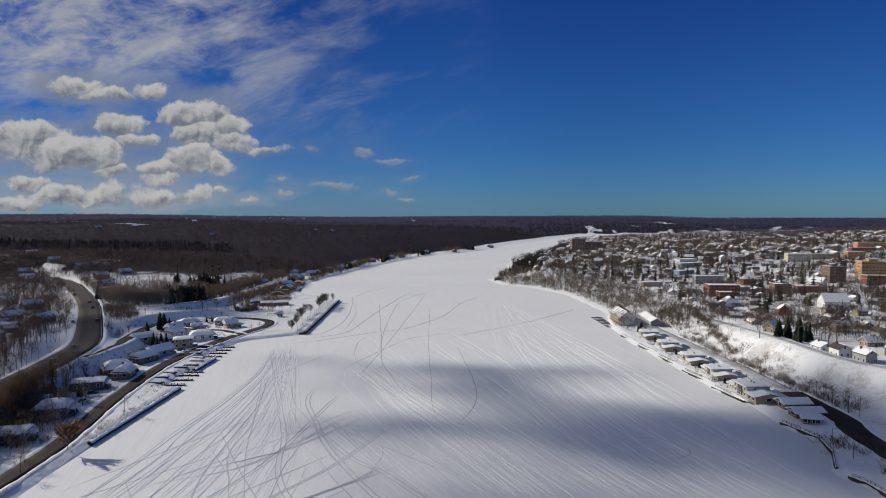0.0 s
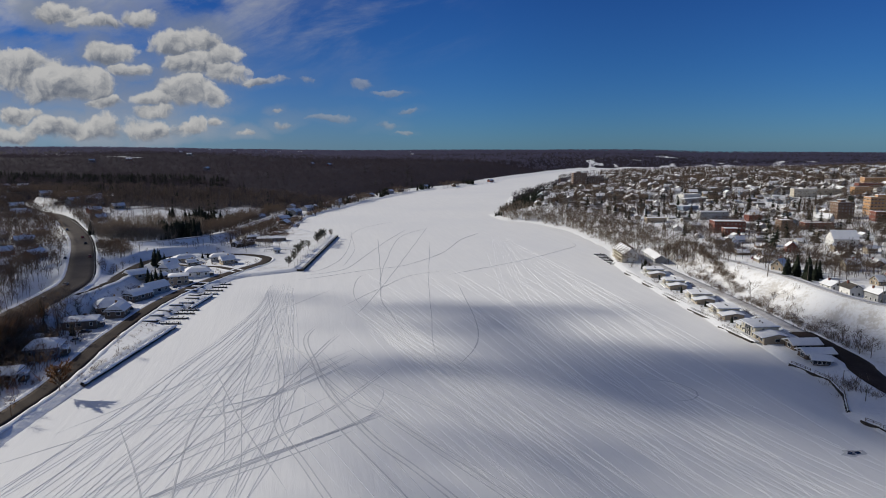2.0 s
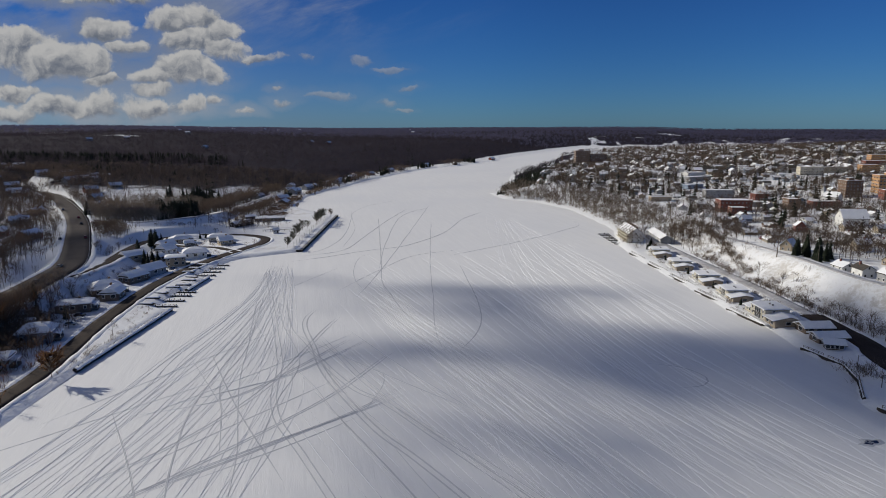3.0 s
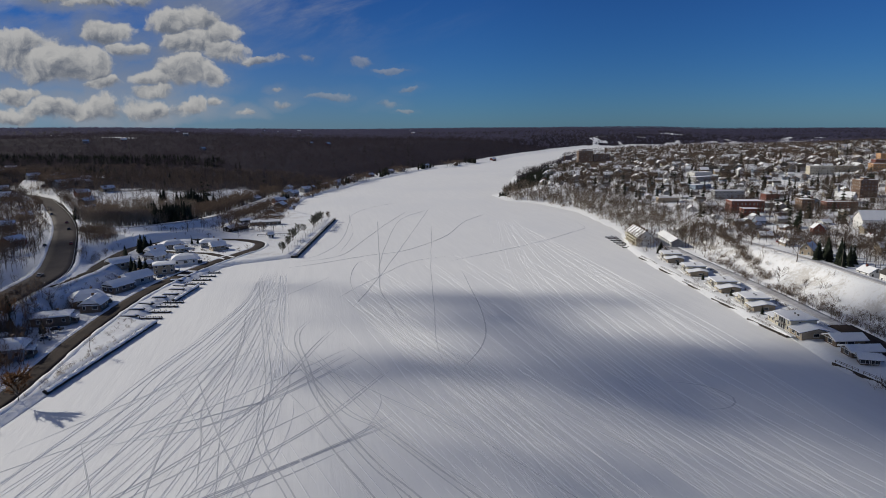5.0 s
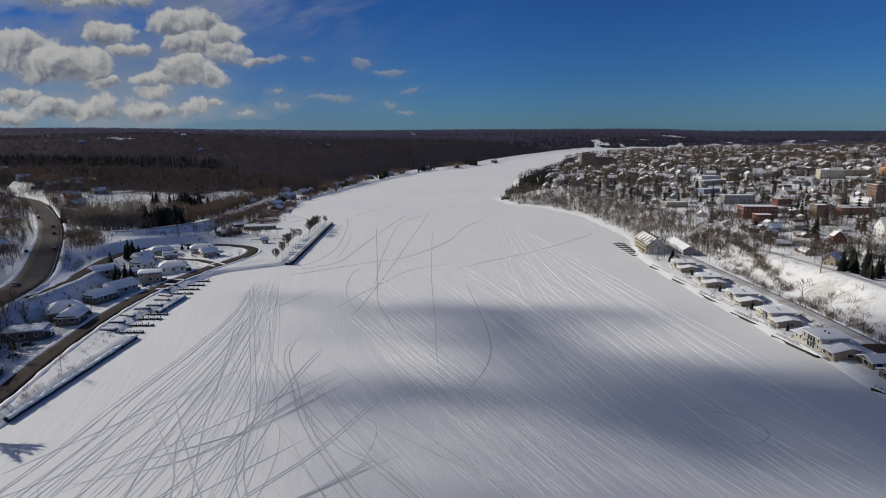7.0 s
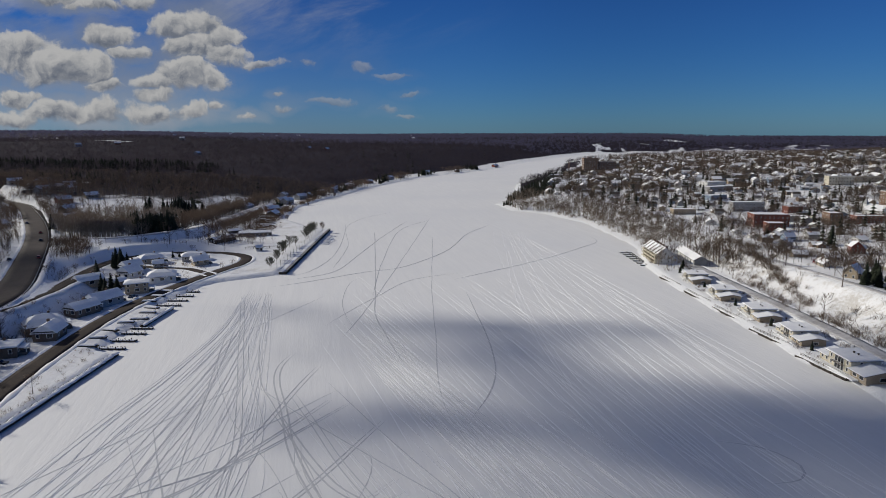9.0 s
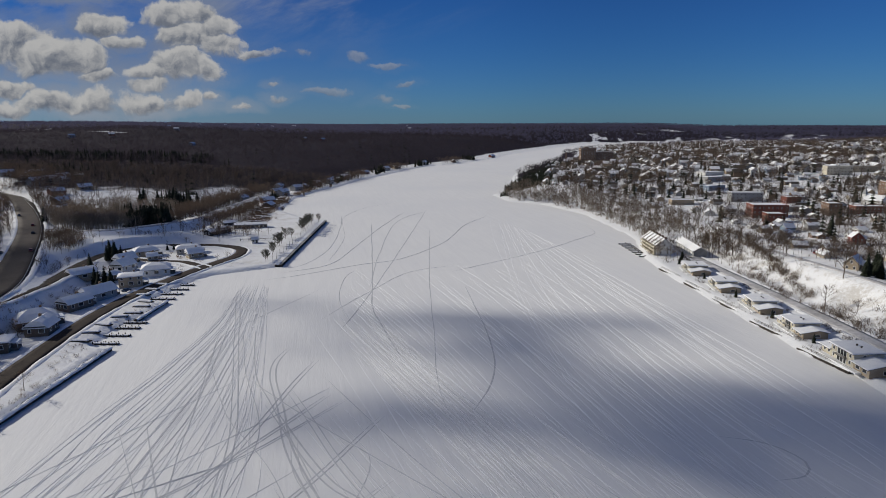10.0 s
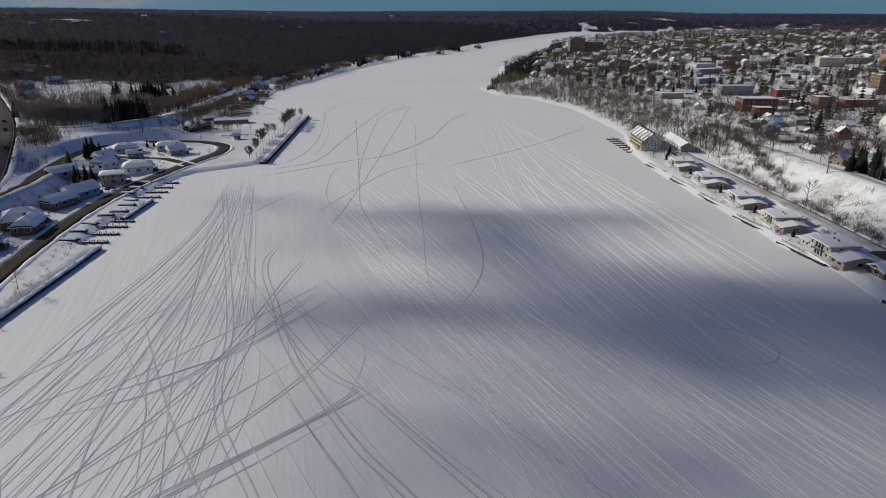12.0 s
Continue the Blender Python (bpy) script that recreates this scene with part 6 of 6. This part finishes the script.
for k, (label, w, d, h, rise, wall, x, y, turn, z) in enumerate(PAVILIONS):
    ob = house("pavilion", label, w, d, h, rise, wall, "park shelters", 1, w < 20, False, None, False, 160 + k, "shelter")
    if w > 20:
        for j in range(8):
            part("opening", SHOP_WINDOW, None, ob, at=on_side(0, w, d, -10.5 + 3 * j, 0.2))
    set_down(ob, x, y, turn, 0.1, z)
rng = random.Random(91)
shore_protos = [house("shore_house", f"{tint} house at the foot of the wooded hill", 12, 8, h, 2.4, wall, "houses along the far shore", 1, False, True, seed=80 + k)
                for k, (tint, wall, h) in enumerate((("pale grey", GREY, 4.5), ("tan", TAN, 3.2), ("grey", GREY, 4.5), ("brown", BROWN, 3.2), ("dark red", REDWOOD, 3.4)))]
for ob in shore_protos:
    for j in (-3, 0, 3):
        part("window", WIDE_WINDOW, None, ob, at=on_side(0, 12, 8, j, 1.0))
SPOTS = [(-405, 560), (-425, 585), (-392, 622), (-412, 640), (-436, 628), (-452, 652), (-430, 668), (-378, 640), (-466, 632), (-484, 668), (-500, 620), (-395, 668), (-171, 606), (-182, 640), (-188, 668), (-184, 700), (-196, 722), (-181, 745), (-178, 768), (-172, 800), (-160, 822), (-163, 856), (-150, 880), (-156, 930), (-136, 960),
         (-112, 1022), (-100, 1062), (-60, 1150), (-8, 1205), (70, 1360), (-210, 650), (-218, 690), (-205, 760), (-200, 610), (-188, 575), (-200, 590),
         (-330, 560), (-352, 590), (-370, 570), (-390, 640), (-345, 620), (-420, 620), (-445, 660), (-460, 610), (-480, 650), (-500, 640), (-520, 660), (-540, 640), (-455, 640), (-435, 690), (-540, 760), (-570, 770), (-590, 755), (-600, 700), (-510, 700), (-400, 560), (-310, 430), (-330, 455), (-290, 380), (-300, 345), (-345, 500), (-360, 470), (-275, 350), (-265, 375)]
def off_roads(x, y, gap=9.0):
    return min(road_distance(np.array([x]), np.array([y]), line)[0][0] - width / 2 for line, width in ROADS.values()) > gap


SPOTS = [p for p in SPOTS if off_roads(*p)]
for k, (x, y) in enumerate(SPOTS):
    m = pose(x, y, height_at(x, y) - 0.3, 0, 0, rng.uniform(-40, 40) + 60)
    if k < len(shore_protos):
        shore_protos[k].matrix_basis = m
    else:
        copy_thing(shore_protos[k % len(shore_protos)], m)
for k in range(22):    # roofs scattered in the far woods
    r, az = rng.uniform(1100, 3300), rng.uniform(-0.62, -0.05)
    x, y = r * math.sin(az), r * math.cos(az)
    if height_at(x, y) > 6:
        ob = copy_thing(shore_protos[k % 5], pose(x, y, height_at(x, y) + 3, 0, 0, rng.uniform(0, 90)))


def car(label, mat):
    ob = thing("car", 0, 0, 0, 0, label, "car", "cars")
    part("body", Shape().hull([(-2.2, -0.9, 0.35), (2.2, -0.9, 0.35), (2.2, 0.9, 0.35), (-2.2, 0.9, 0.35)], [(-2.15, -0.85, 0.95), (2.1, -0.85, 0.85), (2.1, 0.85, 0.85), (-2.15, 0.85, 0.95)]), [mat], ob)
    part("cabin", Shape().hull([(-1.7, -0.82, 0.9), (0.9, -0.82, 0.9), (0.9, 0.82, 0.9), (-1.7, 0.82, 0.9)], [(-1.3, -0.68, 1.48), (0.3, -0.68, 1.48), (0.3, 0.68, 1.48), (-1.3, 0.68, 1.48)]), [GLASS], ob)
    part("roof", Shape().box(-1.28, -0.66, 1.484, 0.28, 0.66, 1.53), [mat], ob)
    for x in (-1.35, 1.35):
        for y in (-0.88, 0.88):
            ring = [(math.cos(2 * math.pi * i / 10) * 0.33, math.sin(2 * math.pi * i / 10) * 0.33) for i in range(10)]
            part("wheel", Shape().hull([(x + a, y - 0.1, 0.33 + b) for a, b in ring], [(x + a, y + 0.1, 0.33 + b) for a, b in ring]), [DARKTRIM], ob)
    return ob


PAINTS = [("black", plain("black_car_paint", (0.012, 0.012, 0.014), (0.02, 0.02, 0.022), 1, 0.3, relief=0)), ("silver", plain("silver_car_paint", (0.35, 0.36, 0.38), (0.42, 0.43, 0.45), 1, 0.3, 0.6, 0)),
          ("dark blue", plain("blue_car_paint", (0.02, 0.04, 0.10), (0.03, 0.06, 0.14), 1, 0.3, relief=0)), ("red", plain("red_car_paint", (0.25, 0.02, 0.02), (0.32, 0.03, 0.03), 1, 0.3, relief=0))]
motors = [car(f"{tint} car on the ploughed asphalt", mat) for tint, mat in PAINTS]
STANDS = [(-184, 262, 10.62, 100), (-193, 292, 10.62, 105), (-240, 366, 10.66, 120), (-228, 372, 10.68, 120), (-262, 424, 11.0, 120), (-281, 452, 11.2, 122), (-318, 492, 11.9, 125), (-149, 228, 2.2, 20), (-152, 239, 2.3, 10),
          (171, 352, 12.2, 60), (-152, 323, 2.1, 75)]
for k, (x, y, z, turn) in enumerate(STANDS):
    if k < 4:
        motors[k].matrix_basis = pose(x, y, z, 0, 0, turn)
    else:
        copy_thing(motors[(k * 3) % 4], pose(x, y, z, 0, 0, turn))

hole = tagged(new("ice_hole", None), "small dark open hole in the canal ice", "ice hole")
hole.matrix_basis = pose(101.5, 144, 0, 0, 0, 15)
ring = [(math.cos(i * 0.5236) * (2.0 + 0.5 * math.sin(i * 2.3)), math.sin(i * 0.5236) * (1.0 + 0.3 * math.cos(i * 1.7))) for i in range(12)]
part("water", Shape().hull([(x, y, -0.05) for x, y in ring], [(x, y, 0.02) for x, y in ring]), [GLASS], hole, "dark open water")
part("snow_rim", Shape().hull([(x * 1.8, y * 1.9, -0.02) for x, y in ring], [(x * 1.05, y * 1.05, 0.14) for x, y in ring], cap=False), [TRACK], hole, "slushy rim")

paling = thing("park_fence", -142, 446, 1.7, 12, "snowy park fence with pale posts beside the loop", "fence")
for k in range(13):
    part("post", Shape().box(k * 1.7 - 0.15, -0.15, -0.3, k * 1.7 + 0.15, 0.15, 1.3), [TRIM if k % 3 else DARKWOOD], paling)
part("rail", Shape().box(0, -0.08, 0.9, 20.4, 0.08, 1.15), [TIMBER], paling)
part("snow_cap", Shape().box(0, -0.12, 1.154, 20.4, 0.12, 1.3), [SNOW], paling)

# the post fence above the park and the highway's guard rail
fence = thing("post_fence", -196, 380, 0, 0, "row of dark fence posts above the park road", "fence")
path = spline([(-197, 396, 3.0), (-192.5, 410, 2.4), (-180, 421, 2.1), (-163, 424.5, 2.0)], 2.0)
for x, y, z in path:
    part("post", Shape().box(x + 196 - 0.2, y - 380 - 0.2, z - 0.8, x + 196 + 0.2, y - 380 + 0.2, z + 2.0), [DARKWOOD], fence)
part("rail", mesh_of("rail", *ribbon(path + np.array([-0, 0, 1.2]) - np.array([-196, 380, 0]), [(-0.06, 0), (-0.06, 0.3), (0.06, 0.3), (0.06, 0)]), [DARKWOOD]), None, fence)
guard = thing("guard_rail", 0, 0, 0, 0, "steel guard rail on posts beside the highway", "guard rail")
edge = spline([(x + 9.6, y - 4.0, z) for x, y, z in ROADS["highway"][0][1:9]], 4.0)
part("rail", mesh_of("rail", *ribbon(edge, [(-0.05, 0.5), (-0.09, 0.62), (-0.05, 0.8), (0.05, 0.8), (0.05, 0.5)]), [STEEL]), None, guard)
for x, y, z in edge:
    part("post", Shape().box(x - 0.08, y - 0.08, z - 0.9, x + 0.08, y + 0.08, z + 0.7), [TIMBER], guard)

# trees of the south bank
for k, (x, y, size) in enumerate(((-175, 338, 0.72), (-171, 334, 0.65), (-168, 339, 0.66), (-172, 341, 0.7), (-186, 354, 0.65), (-188, 357, 0.66), (-190, 360, 0.6), (-195, 388, 0.85), (-197, 391, 0.8), (-193, 390, 0.82), (-196, 394, 0.75), (-192, 386, 0.8), (-194, 383, 0.75), (-190, 382, 0.7), (-191, 392, 0.65), (-175, 414, 0.35), (-172, 416, 0.3), (-157, 238, 0.5), (-165, 233, 0.6), (-169, 238, 0.6))):
    single("spruce", "dark spruce beside the snowy houses", conifers[k % 5], x, y, size, (BARK, NEEDLE), "south bank spruces")
for k, (x, y, size, rust) in enumerate(((-127, 218, 0.55, 0), (-125, 199, 0.3, 0), (-131, 168, 0.5, 1), (-126.5, 160, 0.5, 1), (-140, 196, 0.6, 0), (-143, 201, 0.6, 0), (-150, 196, 0.7, 0), (-128, 385, 0.5, 0), (-131, 378, 0.45, 0), (-139, 352, 0.35, 0))):
    single("bare_tree", "small leafless tree on the snowy shore", full_kinds[k % 4], x, y, size, (RUST, RUST) if rust else (BARK, TWIG), "south shore trees")
rng3 = np.random.RandomState(12)


def thicket(name, label, kinds, patches, mats, category="trees"):
    """patches: middle x, y, half sizes, number, size."""
    out = []
    for cx, cy, rx, ry, n, size in patches:
        q = rng3.normal(size=(n, 2)) * 0.5
        out.append(np.column_stack([cx + q[:, 0] * rx, cy + q[:, 1] * ry, np.zeros(n), size * rng3.uniform(0.7, 1.2, n)]))
    spots = np.concatenate(out)
    spots[:, 2] = lie(spots[:, 0], spots[:, 1])[0]
    keep = np.ones(len(spots), bool)
    for line, width in ROADS.values():
        keep &= road_distance(spots[:, 0], spots[:, 1], line)[0] > width / 2 + 1.0
    keep &= np.maximum(shore_distance(spots[:, 0], spots[:, 1], SOUTH_SHORE), shore_distance(spots[:, 0], spots[:, 1], NORTH_SHORE)) > 1.5
    return planted(name, label, kinds, spots[keep], mats, category)


thicket("birch_stand", "stand of pale-stemmed leafless trees on the snowy slope", near_kinds, [(-250, 464, 26, 12, 240, 1.0), (-268, 490, 34, 18, 190, 1.05), (-240, 500, 20, 14, 60, 1.0), (-285, 510, 34, 26, 170, 1.05), (-262, 545, 40, 26, 150, 1.0)], [BIRCH, PALETWIG])
thicket("highway_thicket", "brown leafless thicket below the highway", near_kinds, [(-176, 238, 14, 26, 330, 0.75), (-166, 212, 16, 22, 300, 0.75), (-158, 186, 14, 18, 160, 0.7), (-236, 410, 10, 16, 150, 0.6), (-222, 395, 9, 20, 120, 0.5), (-206, 345, 7, 22, 60, 0.5), (-200, 440, 40, 8, 60, 0.35), (-140, 900, 16, 60, 160, 0.8), (-165, 800, 14, 60, 160, 0.8), (-100, 1050, 20, 60, 120, 0.8), (-10, 1220, 26, 60, 120, 0.8), (-160, 470, 26, 12, 120, 0.6), (-185, 520, 14, 26, 140, 0.7), (-180, 560, 10, 40, 140, 0.7), (-186, 600, 6, 60, 160, 0.6), (-212, 540, 14, 50, 240, 0.95), (-214, 610, 16, 50, 260, 0.95), (-212, 690, 16, 50, 200, 0.95)], [BARK, TWIG])
thicket("rust_thicket", "rust-brown leafless scrub beside the shore road", bushes, [(-176, 222, 12, 22, 160, 2.2), (-163, 205, 12, 16, 130, 2.0), (-152, 182, 10, 14, 70, 1.8), (-127, 172, 3, 9, 30, 1.1), (-135, 186, 4, 8, 16, 1.2)], [RUST, RUST], "bushes")
thicket("roadside_trees", "leafless trees and snow beyond the highway", near_kinds, [(-214, 268, 8, 26, 60, 0.8), (-226, 302, 9, 26, 60, 0.8), (-248, 345, 10, 30, 80, 0.8), (-205, 235, 8, 20, 50, 0.75), (-262, 350, 26, 40, 130, 0.75), (-285, 400, 26, 40, 150, 0.75), (-240, 290, 16, 26, 60, 0.65), (-330, 470, 40, 40, 160, 0.8), (-380, 540, 50, 40, 180, 0.8), (-315, 380, 30, 60, 160, 0.8), (-345, 540, 22, 40, 220, 0.85), (-405, 640, 40, 30, 260, 0.9), (-460, 690, 60, 30, 260, 0.9), (-440, 600, 50, 30, 160, 0.85)], [BARK, TWIG])
thicket("marina_scrub", "dark leafless scrub around the marina", bushes, [(-160, 532, 12, 12, 90, 1.0), (-165, 565, 9, 26, 130, 1.1), (-170, 600, 8, 30, 110, 1.1), (-172, 640, 8, 40, 120, 1.2), (-166, 720, 8, 50, 120, 1.3)], [TWIG, TWIG], "bushes")
thicket("yard_shrubs", "snow-dusted leafless shrubs between the south bank homes", bushes, [(-168, 395, 12, 16, 40, 0.6), (-165, 350, 10, 22, 50, 0.6), (-170, 310, 6, 24, 50, 0.8), (-168, 270, 6, 24, 50, 0.8), (-150, 385, 10, 14, 26, 0.5), (-189, 360, 5, 14, 30, 0.7), (-160, 228, 8, 12, 40, 0.8)], [TWIG, TWIG], "bushes")
thicket("shore_scrub", "low leafless scrub along the snowy bank", bushes, [(-125, 200, 2, 30, 40, 0.5), (-131, 245, 5, 20, 20, 0.4), (-120, 158, 3, 12, 26, 0.7), (-133, 290, 3, 30, 30, 0.35)], [TWIG, TWIG], "bushes")
thicket("hill_spruces", "dark spruces on the wooded hillside", conifers, [(-176, 790, 9, 40, 46, 0.6), (-152, 880, 9, 50, 46, 0.6), (-120, 1010, 12, 60, 44, 0.65), (-66, 1140, 14, 60, 36, 0.7), (-186, 690, 6, 30, 22, 0.5), (20, 1280, 16, 70, 30, 0.7), (-224, 486, 13, 8, 60, 1.1), (-211, 485, 8, 7, 30, 1.1), (-228, 510, 12, 12, 24, 1.0), (-560, 900, 170, 50, 420, 1.0), (-400, 940, 60, 24, 70, 0.9), (-245, 585, 20, 20, 40, 1.0), (-420, 720, 90, 60, 90, 0.75), (-560, 860, 200, 90, 170, 0.8), (-290, 470, 8, 10, 8, 0.9), (-255, 520, 8, 8, 8, 1.0)], [BARK, NEEDLE])
thicket("point_trees", "dark conifers on the wooded point", light_conifers, [(72, 740, 24, 30, 110, 0.62), (92, 800, 24, 50, 150, 0.62), (112, 900, 24, 60, 140, 0.62), (46, 692, 7, 12, 20, 0.4), (150, 1040, 30, 60, 110, 0.65), (46, 830, 3, 5, 7, 0.5)], [BARK, NEEDLE])

thicket("bank_trees", "leafless brown trees at the head of the bluff", near_kinds, [(145, 378, 10, 18, 36, 0.75), (154, 356, 8, 12, 24, 0.7), (146, 402, 12, 18, 50, 0.8), (165, 378, 10, 16, 36, 0.75), (180, 345, 12, 12, 30, 0.75), (208, 330, 14, 14, 40, 0.8), (202, 308, 12, 12, 30, 0.75), (188, 300, 6, 8, 12, 0.7), (222, 350, 14, 14, 30, 0.8)], [BARK, TWIG])


def dock_stack(x, y, turn, n, label):
    """Dock sections hauled out for the winter and stacked under snow."""
    ob = thing("dock_stack", x, y, height_at(x, y) - 0.1, turn, label, "dock", "hauled-out docks")
    for k in range(n):
        part("dock_section", Shape().box(-3.4 + 0.3 * math.sin(k * 2.1 + x), -0.9, 0.55 * k, 3.4 + 0.3 * math.sin(k * 1.3 + y), 0.9, 0.55 * k + 0.38), [DARKWOOD], ob)
        for q in (-2.6, 2.6):
            part("bearer", Shape().box(q - 0.12, -0.85, 0.55 * k + 0.38, q + 0.12, 0.85, 0.55 * k + 0.55), [TIMBER], ob)
    part("snow_cover", Shape().hull([(-3.1, -0.85, 0.55 * n), (3.1, -0.85, 0.55 * n), (3.1, 0.85, 0.55 * n), (-3.1, 0.85, 0.55 * n)],
                                    [(-2.6, -0.5, 0.55 * n + 0.35), (2.6, -0.5, 0.55 * n + 0.3), (2.6, 0.5, 0.55 * n + 0.35), (-2.6, 0.5, 0.55 * n + 0.4)]), [SNOW], ob)


stack_rng = random.Random(33)
for k in range(44):
    y = 512 + k * 3.9 + stack_rng.uniform(-2, 2)
    dock_stack(-148 - 0.17 * (y - 506) - stack_rng.uniform(0, 13), y, stack_rng.uniform(-30, 50), stack_rng.choice((1, 2, 2, 3)), "dark hauled-out dock sections stacked on shore snow")
for k, (x, y) in enumerate(((-135, 259), (-136.5, 268), (-137, 277), (-133, 292), (-134, 301), (-136, 308), (-142, 318), (-142.5, 327), (-142, 336), (-136, 287))):
    dock_stack(x, y, 10 * math.sin(k * 2.3), 1, "low stack of snowed-in dock sections beside the marina")
for k, (x, y, size) in enumerate(((-150, 575, 0.7), (-163, 640, 0.7), (-172, 668, 0.8), (-162, 700, 0.7), (-158, 760, 0.9), (-150, 780, 0.9), (-146, 800, 0.9), (-143, 830, 0.9))):
    single("shore_tree", "dark rounded leafless tree on the snowy shore", dense[k % 4], x, y, size, (BARK, TWIG), "far shore trees")
single("willow", "rust-orange leafless willow beside the sea wall", bare_tree(171, 8.0, 22, 46, 0.42, 0.13, 0.2), -124.5, 179, 1.1, (BARK, RUST))
thicket("cottage_shrubs", "snow-dusted dark shrubs in the cottage yards", bushes, [(114, 340, 4, 40, 50, 0.5), (116, 270, 4, 40, 50, 0.5), (128, 330, 3, 40, 50, 0.6), (131, 262, 2, 30, 40, 0.6), (122, 384, 4, 8, 24, 0.7)], [TWIG, TWIG], "bushes")
